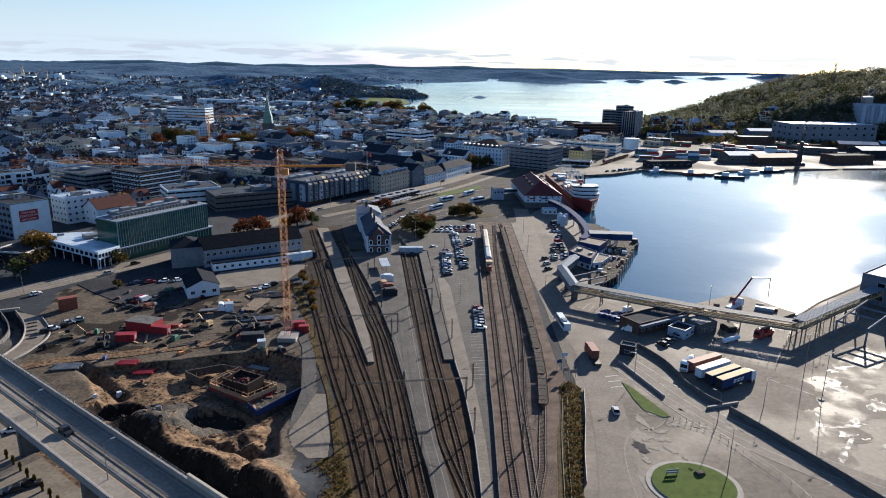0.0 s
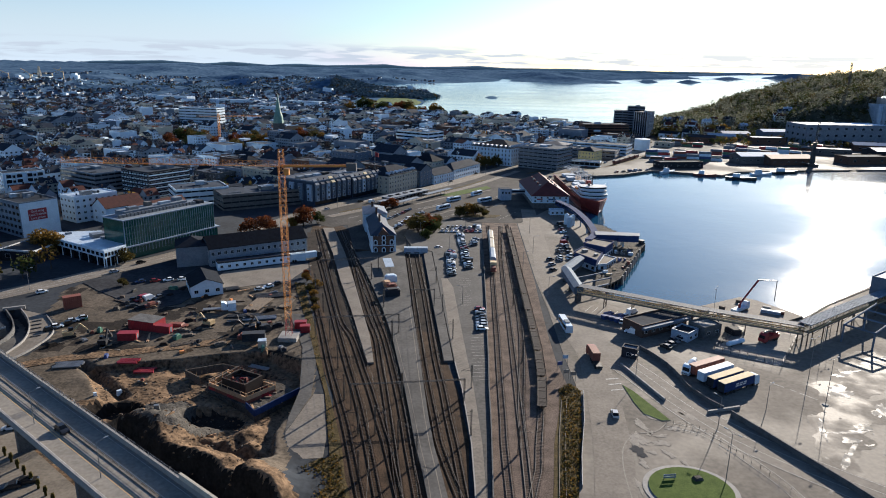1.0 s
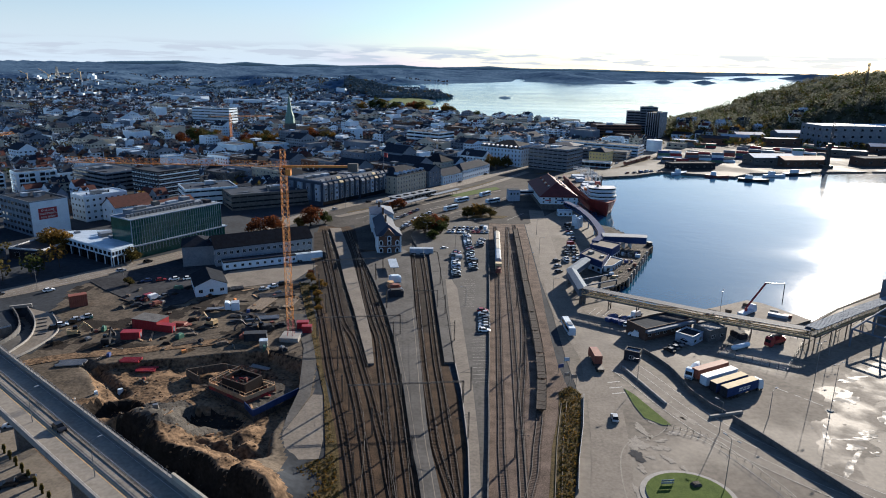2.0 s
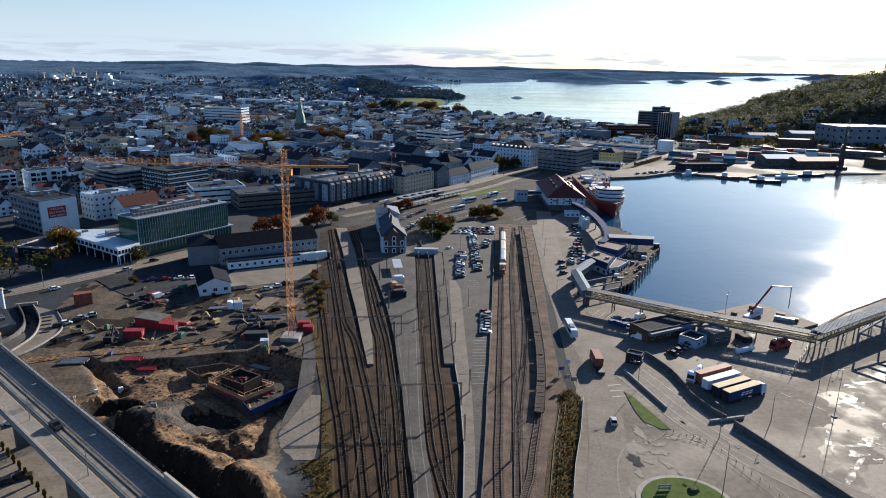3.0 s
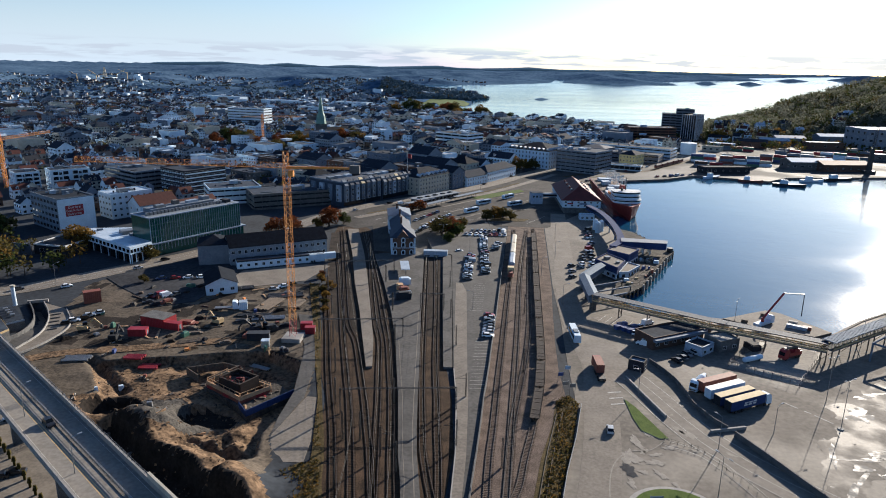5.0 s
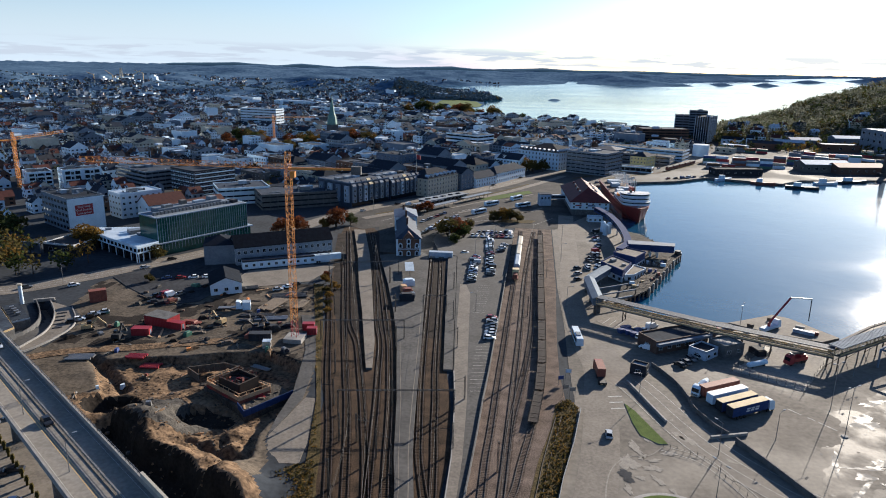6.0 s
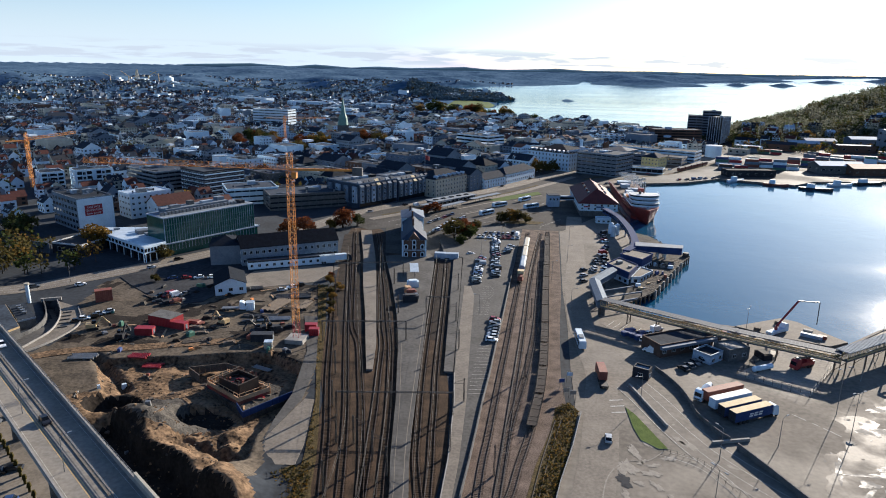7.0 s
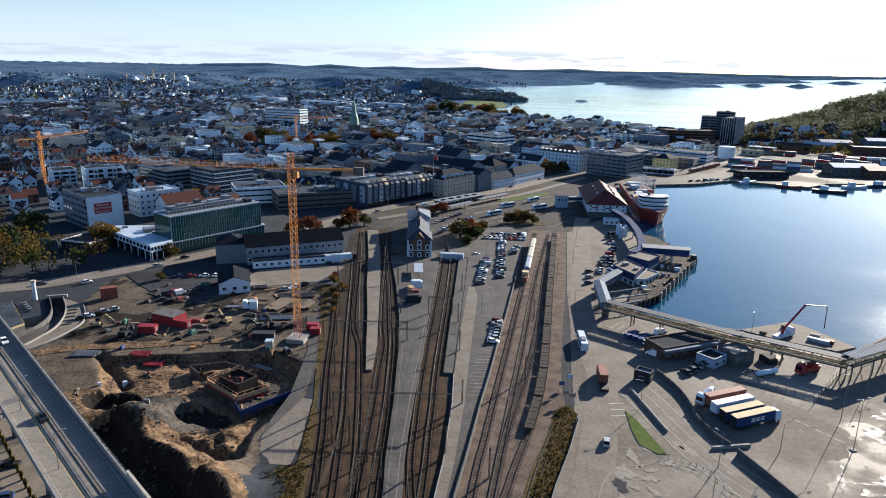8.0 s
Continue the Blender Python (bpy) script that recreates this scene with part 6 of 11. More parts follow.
def truck_cab(parent, x, y, mt="white", rot=0):
    mb = MB()
    loft(mb, [[(px, -1.22, z0), (px, 1.22, z0), (px, 1.18, z1), (px, -1.18, z1)] for px, z0, z1 in ((0, 0.6, 3.6), (1.2, 0.5, 3.5), (1.9, 0.5, 3.0), (2.2, 0.5, 1.5))])
    c = part("cab", mb.mesh("cab", [mt]), parent, x, y, 0, rot)
    mb = MB()
    mb.hexa([(1.83, -1.05, 1.75), (2.2, -1.05, 1.75), (2.2, 1.05, 1.75), (1.83, 1.05, 1.75), (1.7, -1.02, 2.85), (1.97, -1.02, 2.85), (1.97, 1.02, 2.85), (1.7, 1.02, 2.85)])
    part("windscreen", mb.mesh("windscreen", ["glass"]), c)


BIGW_mb = MB()
BIGW_mb.tube((0, -0.16, 0), (0, 0.16, 0), 0.5, None, 12)
BIGW = BIGW_mb.mesh("wheel", ["rubber"])


def trailer(x, y, rot, side, top, label, cab=None, L=13.6, end="dark", logo=False):
    ob = thing("semi_trailer", x, y, 0.08, rot, label, "trailer", "parked trailers")
    mb = MB()
    mb.box(0, -1.25, 1.15, L, 1.25, 3.95, 0)
    part("box_body", mb.mesh("box_body", [side]), ob)
    mb = MB()
    mb.box(-0.02, -1.27, 3.95, L + 0.02, 1.27, 4.03)
    part("roof", mb.mesh("roof", [top]), ob)
    mb = MB()
    mb.box(-0.06, -1.2, 1.2, -0.004, -0.03, 3.9)
    mb.box(-0.06, 0.03, 1.2, -0.004, 1.2, 3.9)
    part("rear_door", mb.mesh("rear_door", [end]), ob)
    mb = MB()
    mb.box(0.3, -1.0, 0.85, L - 0.3, 1.0, 1.15)
    mb.box(L * 0.4, -1.1, 0.3, L * 0.62, 1.1, 0.85)
    part("chassis", mb.mesh("chassis", ["darksteel"]), ob)
    for u in (2.2, 3.5, 4.8):
        for s in (-1.05, 1.05):
            part("wheel", BIGW, ob, u, s, 0.5)
    for s in (-0.7, 0.7):
        mb = MB()
        mb.box(L - 2.6, s - 0.1, 0, L - 2.4, s + 0.1, 0.9)
        part("landing_leg", mb.mesh("landing_leg", ["darksteel"]), ob)
    if logo:
        for k in range(3):
            mb = MB()
            mb.box(5.0 + k * 1.7, -1.29, 1.9, 6.3 + k * 1.7, -1.252, 2.35)
            mb.box(5.2 + k * 1.7, -1.29, 2.55, 6.5 + k * 1.7, -1.252, 3.0)
            part("logo_bar", mb.mesh("logo_bar", ["frame"]), ob)
    if cab:
        truck_cab(ob, L + 0.5, 0, cab)
        for u in (L + 0.2, L + 2.0):
            for s in (-1.05, 1.05):
                part("wheel", BIGW, ob, u, s, 0.5)
    return ob


TR = 31.0
trailer(85.2, 179.4, TR, "navy", "tarp", "dark blue curtain trailer with tan roof and white truck", "white", logo=True, end="dark")
trailer(83.1, 182.3, TR, "navy", "tarp", "dark curtain trailer with tan roof", end="dark")
trailer(81.6, 186.2, TR, "white", "frame", "white box trailer with clean roof", end="white")
trailer(80.6, 190.8, TR, "rust", "rust", "red-brown container trailer parked in the lorry yard", end="rust")
tk = thing("mixer_truck", 80.4, 193.2, 0.08, 52, "white concrete mixer truck parked beside trailers", "truck")
mb = MB()
drum = [[(u, r * math.cos(a * math.pi / 6), z0 + r * math.sin(a * math.pi / 6)) for a in range(12)] for u, r, z0 in ((0.0, 0.6, 1.9), (0.9, 1.25, 2.1), (3.2, 1.25, 2.6), (5.4, 0.55, 3.2))]
loft(mb, [r[::-1] for r in drum])
part("drum", mb.mesh("drum", ["white"]), tk)
mb = MB()
mb.hexa([(5.2, -0.6, 2.4), (6.4, -0.4, 1.2), (6.4, 0.4, 1.2), (5.2, 0.6, 2.4), (5.2, -0.7, 3.4), (6.5, -0.5, 1.4), (6.5, 0.5, 1.4), (5.2, 0.7, 3.4)])
part("chute", mb.mesh("chute", ["steel"]), tk)
mb = MB()
mb.box(-2.6, -1, 0.7, 5.6, 1, 1.1)
part("chassis", mb.mesh("chassis", ["darksteel"]), tk)
truck_cab(tk, -0.4, 0, "white", 180)
for u in (-1.6, 3.0, 4.3):
    for s in (-1.05, 1.05):
        part("wheel", BIGW, tk, u, s, 0.5)

# container truck on the harbour road
ht = thing("container_truck", 52.3, 203, 0.13, 93, "rust-red container truck on the harbour road", "truck")
mb = MB()
mb.box(-5.0, -1.25, 1.2, 1.6, 1.25, 3.9)
part("container", mb.mesh("container", ["rust"]), ht)
mb = MB()
mb.box(-9, -1, 0.7, 4, 1, 1.15)
part("chassis", mb.mesh("chassis", ["darksteel"]), ht)
truck_cab(ht, 2.0, 0, "hullred")
for u in (-8.0, -6.8, -3.6, -2.2, 3.2):
    for s in (-1.05, 1.05):
        part("wheel", BIGW, ht, u, s, 0.5)


def bus(x, y, rot, z, label, L=12.5):
    ob = thing("bus", x, y, z, rot, label, "bus", "buses")
    mb = MB()
    loft(mb, [[(px, -1.25, z0), (px, 1.25, z0), (px, 1.25, 1.7), (px, 1.12, z1), (px, -1.12, z1), (px, -1.25, 1.7)] for px, z0, z1 in ((0, 0.5, 2.9), (0.3, 0.4, 3.15), (L - 0.4, 0.4, 3.15), (L, 0.5, 2.7))])
    part("body", mb.mesh("body", ["white"]), ob)
    for s in (-1, 1):
        for k in range(6):
            mb = MB()
            u0 = 0.6 + k * (L - 1.2) / 6
            mb.box(u0, s * 1.262 - 0.02, 1.5, u0 + (L - 1.2) / 6 - 0.15, s * 1.262 + 0.02, 2.6)
            part("window", mb.mesh("window", ["glass"]), ob)
    mb = MB()
    mb.box(L - 0.28, -1.1, 1.3, L + 0.03, 1.1, 2.6)
    part("windscreen", mb.mesh("windscreen", ["glass"]), ob)
    mb = MB()
    mb.box(3, -0.8, 3.15, 6, 0.8, 3.45)
    part("roof_unit", mb.mesh("roof_unit", ["grey"]), ob)
    for u in (2.6, L - 2.8):
        for s in (-1.1, 1.1):
            part("wheel", BIGW, ob, u, s, 0.5)


bus(47.9, 222.5, 95, 0.13, "white coach driving along the harbour road")
for p, q in (((-5.8, 429.4), (5.7, 444)), ((0.5, 458.7), (12.2, 470.9)), ((18.2, 482.7), (26.7, 495.4)), ((22.2, 458.3), (32.3, 468.1)), ((11, 423.3), (22, 430.3))):
    bus(p[0], p[1], math.degrees(math.atan2(q[1] - p[1], q[0] - p[0])), 0.11, "white bus waiting at the bus station")

# ---------------------------------------------------------------- wagons
BOGIE_mb = MB()
for u in (-0.9, 0.9):
    for s in (-0.75, 0.75):
        BOGIE_mb.tube((u, s - 0.07, 0.46), (u, s + 0.07, 0.46), 0.46, None, 10)
BOGIE_mb.box(-1.5, -0.95, 0.4, 1.5, -0.85, 0.75)
BOGIE_mb.box(-1.5, 0.85, 0.4, 1.5, 0.95, 0.75)
BOGIE = BOGIE_mb.mesh("bogie", ["darksteel"])


def flat_wagon(x, y, rot, L=18.0, tpl=[None]):
    lab = "empty timber flat wagon with upright steel stakes"
    if tpl[0]:
        return copy_thing(tpl[0], pose(x, y, 0.36, 0, 0, rot))
    ob = thing("flat_wagon", x, y, 0.36, rot, lab, "railway wagon", "timber wagons")
    mb = MB()
    mb.box(0, -0.2, 0.75, L, 0.2, 1.1)
    mb.box(0.05, -1.34, 1.1, L - 0.05, 1.34, 1.16)
    for s in (-1.3, 1.15):
        mb.box(0, s, 1.0, L, s + 0.15, 1.25)
    for k in range(8):
        mb.box(0.1 + k * (L - 0.2) / 8, -1.15, 1.16, (k + 1) * (L - 0.2) / 8, 1.15, 1.20 + 0.05 * (k % 3))
    part("underframe", mb.mesh("underframe", ["darkwood"]), ob)
    for k in range(8):
        mb = MB()
        u = 1 + k * (L - 2) / 7
        for s in (-1.35, 1.35):
            mb.box(u - 0.1, s - 0.08, 1.2, u + 0.1, s + 0.08, 2.9)
        part("stake_frame", mb.mesh("stake_frame", ["darksteel"]), ob)
    for u in (2.6, L - 2.6):
        part("bogie", BOGIE, ob, u, 0, 0)
    tpl[0] = ob
    return ob


wt = along([(31.3, 166.9), (32.9, 180.5), (34.2, 198.5), (34.8, 221.4), (35.2, 249.6), (35.6, 285.2), (36.4, 331.6), (37.2, 395)], 20)
dist, nxt = 0.0, 0.0
for a, b in zip(wt, wt[1:]):
    L = (b - a).length
    if dist + L >= nxt and nxt < 210:
        p = a + (b - a) * ((nxt - dist) / L)
        ahead = next((q for q in wt if (q - p).length > 17 and q.y > p.y), wt[-1])
        flat_wagon(p.x, p.y, math.degrees(math.atan2(ahead.y - p.y, ahead.x - p.x)))
        nxt += 19.2
    dist += L

lo = thing("locomotive", 24.3, 292, 0.36, 88.6, "brown and grey shunting locomotive on the car park track", "locomotive")
mb = MB()
mb.box(0, -1.4, 1.0, 13, 1.4, 1.4, 0)
mb.box(0.6, -1.0, 1.4, 4.6, 1.0, 2.9, 0)
mb.box(7.2, -1.0, 1.4, 12.6, 1.0, 2.9, 0)
part("body", mb.mesh("body", ["rust"]), lo)
mb = MB()
mb.box(4.6, -1.45, 1.4, 7.2, 1.45, 4.1)
mb.box(4.4, -1.5, 4.1, 7.4, 1.5, 4.25)
part("cab", mb.mesh("cab", ["tarp"]), lo)
for u in (2.6, 10.4):
    part("bogie", BOGIE, lo, u, 0)
for k in range(3):
    rw = thing("covered_wagon", 24.7 + k * 0.45, 306.5 + k * 19.0, 0.36, 88.6, "pale covered freight wagon with rounded roof", "railway wagon", "covered wagons")
    mb = MB()
    loft(mb, [[(u, -1.4, 1.0), (u, 1.4, 1.0), (u, 1.4, 3.3), (u, 0.8, 4.0), (u, -0.8, 4.0), (u, -1.4, 3.3)] for u in (0, 17.6)])
    part("body", mb.mesh("body", ["cream" if k else "lightroof"]), rw)
    for j in range(8):
        mb = MB()
        mb.box(0.8 + j * 2.1, -1.46, 1.0, 0.95 + j * 2.1, 1.46, 3.3)
        part("rib", mb.mesh("rib", ["steel"]), rw)
    for u in (2.6, 15):
        part("bogie", BOGIE, rw, u, 0)


# ---------------------------------------------------------------- harbour: elevated walkway and pier
def walkway(pts, z, wd, label, roof_mat, side_mat, post_every=9.0, roofed=True):
    ob = thing("elevated_walkway", 0, 0, 0, 0, label, "walkway")
    for a, b in zip(pts, pts[1:]):
        A, B2 = Vector(a), Vector(b)
        d = (B2 - A).normalized()
        n = Vector((-d.y, d.x))
        L = (B2 - A).length
        q = [tuple(A + n * wd / 2), tuple(B2 + n * wd / 2), tuple(B2 - n * wd / 2), tuple(A - n * wd / 2)]
        mb = MB()
        mb.prism(q, z - 0.5, z, 0)
        part("floor", mb.mesh("floor", ["darkconcrete"]), ob)
        if roofed:
            mb = MB()
            o = wd / 2 + 0.25
            mb.prism([tuple(A + n * o), tuple(B2 + n * o), tuple(B2 - n * o), tuple(A - n * o)], z + 2.5, z + 2.72, 0)
            part("roof", mb.mesh("roof", [roof_mat]), ob)
            mb = MB()
            for i in range(int(L / 1.2)):
                p = A + d * (i * 1.2 + 0.4)
                mb.bar((*(p + n * o), z + 2.75), (*(p - n * o), z + 2.75), 0.07, 0.08)
            part("roof_rib", mb.mesh("roof_rib", ["bluegrey"]), ob)
        for s in (-1, 1):
            mb = MB()
            k = max(2, int(L / 2.4))
            e0, e1 = A + n * s * wd / 2, B2 + n * s * wd / 2
            for i in range(k + 1):
                p = e0.lerp(e1, i / k)
                mb.rbox(p.x, p.y, z, 0.12, 0.12, 2.5, math.degrees(math.atan2(d.y, d.x)))
            for i in range(k):
                p, q2 = e0.lerp(e1, i / k), e0.lerp(e1, (i + 1) / k)
                lo, hi = (z + 0.1, z + 2.4) if i % 2 else (z + 2.4, z + 0.1)
                mb.bar((*p, lo), (*q2, hi), 0.09)
            mb.bar((*e0, z + 1.1), (*e1, z + 1.1), 0.08)
            mb.bar((*e0, z + 0.3), (*e1, z + 0.3), 0.10, 0.5)
            part("side_truss", mb.mesh("side_truss", [side_mat]), ob)
        k = max(1, int(L / post_every))
        for i in range(k + 1):
            p = A.lerp(B2, i / k)
            for s in (-1, 1):
                c = p + n * s * (wd / 2 - 0.3)
                mb = MB()
                mb.rbox(c.x, c.y, -1.0, 0.32, 0.32, z + 0.5, math.degrees(math.atan2(d.y, d.x)))
                part("post", mb.mesh("post", ["oldwood"]), ob)
            mb = MB()
            c0, c1 = p + n * (wd / 2 - 0.3), p - n * (wd / 2 - 0.3)
            mb.bar((*c0, 0.5), (*c1, z - 0.6), 0.14)
            part("brace", mb.mesh("brace", ["oldwood"]), ob)
    return ob


M["line2"] = surf("pale_dust", (0.25, 0.225, 0.19), (0.41, 0.37, 0.315), 0.9, 0.9, fine=5)
M["ochre"] = surf("ochre_paint", (0.34, 0.24, 0.12), (0.50, 0.37, 0.20), 1.0, 0.7)
walkway([(57.2, 257.5), (95.5, 235), (128.6, 219.2)], 4.6, 3.6, "long ochre steel walkway with mesh sides and grey roof on posts", "metalroof", "ochre")
walkway([(128.6, 219.2), (156, 240), (187, 262), (230, 292)], 5.2, 4.0, "covered walkway with pale sheet roof on timber posts", "skyroof", "ochre")
wk = thing("roofed_gangway", 0, 0, 0, 0, "bent gangway with pale blue-white sheet roof", "walkway")
for a, b in (((57.2, 257), (56, 284.5)), ((56, 284.5), (65.5, 302.5))):
    A, B2 = Vector(a), Vector(b)
    d = (B2 - A).normalized()
    n = Vector((-d.y, d.x))
    mb = MB()
    mb.prism([tuple(A + n * 2), tuple(B2 + n * 2), tuple(B2 - n * 2), tuple(A - n * 2)], 3.6, 6.2, 0)
    part("body", mb.mesh("body", ["bluegrey"]), wk)
    mb = MB()
    for s, z0, z1 in ((2.3, 6.2, 7.2), (-2.3, 6.2, 7.2)):
        e = n * s
        mb.hexa([(*(A + e), z0), (*(B2 + e), z0), (*B2, z1), (*A, z1), (*(A + e), z0 + 0.15), (*(B2 + e), z0 + 0.15), (*B2, z1 + 0.15), (*A, z1 + 0.15)])
    part("roof", mb.mesh("roof", ["skyroof"]), wk)
    for t in (0.05, 0.5, 0.95):
        p = A.lerp(B2, t)
        mb = MB()
        mb.rbox(p.x, p.y, 0, 0.5, 2.6, 3.6, math.degrees(math.atan2(d.y, d.x)))
        part("leg", mb.mesh("leg", ["darkconcrete"]), wk)

pr = thing("pier", 0, 0, 0, 0, "timber and concrete pier on piles with fenders", "pier")
PIER = [(66, 268), (81, 286.5), (101.5, 335), (109, 349), (106, 358), (95, 392), (87, 398.5), (81, 340), (73, 300)]
mb = MB()
mb.prism(PIER, 0.6, 1.4, 0)
part("deck", mb.mesh("deck", ["rubble"]), pr, label="worn dark planked deck")
for i in range(60):
    t = (i + 0.5) / 60
    inner = Vector((74.5, 296)).lerp(Vector((83, 342)), t)
    b = Vector((82.5, 288)).lerp(Vector((105, 344)), t)
    mb = MB()
    mb.bar((inner.x + 3, inner.y - 6, 1.43), (b.x - 1, b.y, 1.43), 0.5, 0.07)
    part("plank", mb.mesh("plank", [("oldbrown", "oldwood", "rubble")[i % 3]]), pr)
pile = MB()
pile.cyl(0, 0, -6, 1.9, 0.38, 0.34, 8)
pile_me = pile.mesh("pier_post", ["oldwood"])
for a, b, n in (((66, 266.5), (81.4, 286), 7), ((81.4, 286), (102, 335), 15), ((102, 335), (109.6, 349), 5), ((109, 350), (95, 393), 9)):
    for i in range(n):
        t = i / n
        part("pier_post", pile_me, pr, a[0] + (b[0] - a[0]) * t, a[1] + (b[1] - a[1]) * t, 0)
fend = MB()
fend.box(-0.5, -0.4, -1.6, 0.5, 0.4, 2.6)
fend_me = fend.mesh("fender", ["concrete"])
for i in range(8):
    t = i / 7
    part("fender", fend_me, pr, 82.3 + 19.6 * t, 287 + 46 * t, 0, 67)
mb = MB()
mb.cyl(107.3, 350, 1.4, 3.4, 1.6, None, 10)
part("dolphin", mb.mesh("dolphin", ["darksteel"]), pr)


rq = random.Random(17)
for i in range(34):
    t, o = rq.random(), rq.uniform(1.5, 11)
    px, py = 82.3 + 19.6 * t - o * 0.92, 287 + 46 * t + o * 0.39
    if within([(62, 296), (79, 296), (88, 331), (76, 340), (62, 312)], px, py):
        continue
    mb = MB()
    w, h = rq.uniform(0.7, 2.6), rq.uniform(0.5, 1.6)
    mb.rbox(px, py, 1.42, w, rq.uniform(0.6, 1.6), h, rq.uniform(0, 180), 0, 0.08)
    solid("dock_crate", mb, [rq.choice(["white", "steel", "blue", "oldwood", "ochre", "dark", "rust"])], "crate of dock gear standing on the pier", "crate", group="pier crates")
pg = thing("steel_frame", 0, 0, 0, 0, "dark steel frame with pale cross beams below the gangway", "frame")
for a, b in (((58.5, 262), (72.5, 272)), ((58.3, 270), (75.5, 281)), ((58.2, 278), (73, 288))):
    mb = MB()
    mb.bar((*a, 3.4), (*b, 3.4), 0.5, 0.5)
    part("cross_beam", mb.mesh("cross_beam", ["bluegrey"]), pg)
    for q in (a, b):
        mb = MB()
        mb.bar((*q, 0.0), (*q, 3.2), 0.4)
        part("post", mb.mesh("post", ["darksteel"]), pg)


def pier_block(x, y, w, d, rot, h, wall, roofm, label, nf=4):
    ob = building("terminal_block", x, y, w, d, rot, h, 2 if h > 5 else 1, wall, label, "flat", roofm, nf, 2, 1.4, 1.2, trim=wall)
    return ob


def terminal(poly, z0, z1, label, wall="navy"):
    """A low flat-roofed block on a plan."""
    ob = thing("terminal_block", 0, 0, 0, 0, label, "building", "terminal blocks")
    mb = MB()
    mb.prism(poly, 0.9, z0, 0)
    part("ground_floor", mb.mesh("ground_floor", ["lightroof"]), ob, label="pale lower wall")
    mb = MB()
    mb.prism(poly, z0, z1, 0)
    part("wall", mb.mesh("wall", [wall]), ob)
    cx, cy = sum(p[0] for p in poly) / len(poly), sum(p[1] for p in poly) / len(poly)
    mb = MB()
    mb.prism([(cx + (x - cx) * 0.95, cy + (y - cy) * 0.95) for x, y in poly], z1, z1 + 0.06, 0)
    part("roof", mb.mesh("roof", ["pale"]), ob, label="tan-grey flat roof")
    for a, b in zip(poly, poly[1:] + poly[:1]):
        A, B2 = Vector(a), Vector(b)
        d = (B2 - A).normalized()
        n = Vector((d.y, -d.x))
        mb = MB()
        mb.prism([tuple(A + n * 0.25), tuple(B2 + n * 0.25), tuple(B2 - n * 0.1), tuple(A - n * 0.1)], z1 - 0.5, z1 + 0.45)
        part("fascia", mb.mesh("fascia", [wall]), ob)
        k = int((B2 - A).length / 3.2)
        for i in range(k):
            p = A.lerp(B2, (i + 0.5) / k) + n * 0.03
            mb = MB()
            mb.rbox(p.x, p.y, 1.6, 1.5, 0.1, 1.3, math.degrees(math.atan2(d.y, d.x)))
            part("window", mb.mesh("window", ["glass"]), ob)
    return ob


t1 = terminal([(72.0, 297.2), (77.4, 310.2), (70.6, 321.6), (63.9, 310.5)], 3.6, 6.4, "navy terminal block with tan flat roof on the pier")
mb = MB()
mb.rbox(69.5, 312.5, 6.46, 2.6, 1.8, 1.1, 30)
mb.rbox(73.5, 306.0, 6.46, 1.4, 1.4, 0.8, 30)
part("roof_plant", mb.mesh("roof_plant", ["steel"]), t1)
terminal([(80.7, 318.7), (87.2, 330.1), (77.8, 337.0), (71.6, 326.8)], 3.6, 6.9, "navy terminal block with flat roof beside the gangway")
terminal([(77.6, 300.5), (84.6, 311.5), (80.0, 316.4), (77.8, 310.6), (73.4, 299.0)], 2.6, 3.8, "low pale terminal office on the pier", "lightroof")
bt = thing("boarding_bridge", 0, 0, 0, 0, "navy boarding bridge on white supports", "boarding bridge")
mb = MB()
mb.prism([(80.5, 341), (92, 341.5), (92, 347.5), (81.5, 348.5)], 4.9, 7.8)
part("body", mb.mesh("body", ["navy"]), bt)
mb = MB()
mb.prism([(92, 341.0), (103, 340.4), (104.5, 346.4), (92, 348.0)], 4.5, 7.9)
part("head", mb.mesh("head", ["navy"]), bt)
mb = MB()
mb.prism([(80.3, 340.8), (103.2, 340.2), (104.8, 346.6), (81.3, 348.8)], 7.9, 8.1)
part("roof", mb.mesh("roof", ["bluegrey"]), bt)
for x, y in ((92, 342.5), (95.5, 342.5), (92, 346.5), (95.5, 346.5)):
    mb = MB()
    mb.rbox(x, y, 1.3, 0.8, 0.8, 3.7)
    part("leg", mb.mesh("leg", ["frame"]), bt)
for x, y in ((75.0, 391), (77.6, 396), (74.4, 399)):
    ob = thing("storage_tank", x, y, 0.08, 0, "upright white storage tank on the quay", "tank", "storage tanks")
    mb = MB()
    mb.cyl(0, 0, 0, 6.0, 1.5, None, 14)
    part("shell", mb.mesh("shell", ["white"]), ob)
    mb = MB()
    mb.cyl(0, 0, 6.0, 6.8, 1.5, 0.3, 14)
    part("dome", mb.mesh("dome", ["white"]), ob)
gw = thing("passenger_gangway", 0, 0, 0, 0, "long curved blue passenger gangway on slim legs", "gangway")
c = along([(75, 333), (81.0, 347), (82.6, 370), (82.0, 393), (79.4, 416), (74.0, 436)], 4)
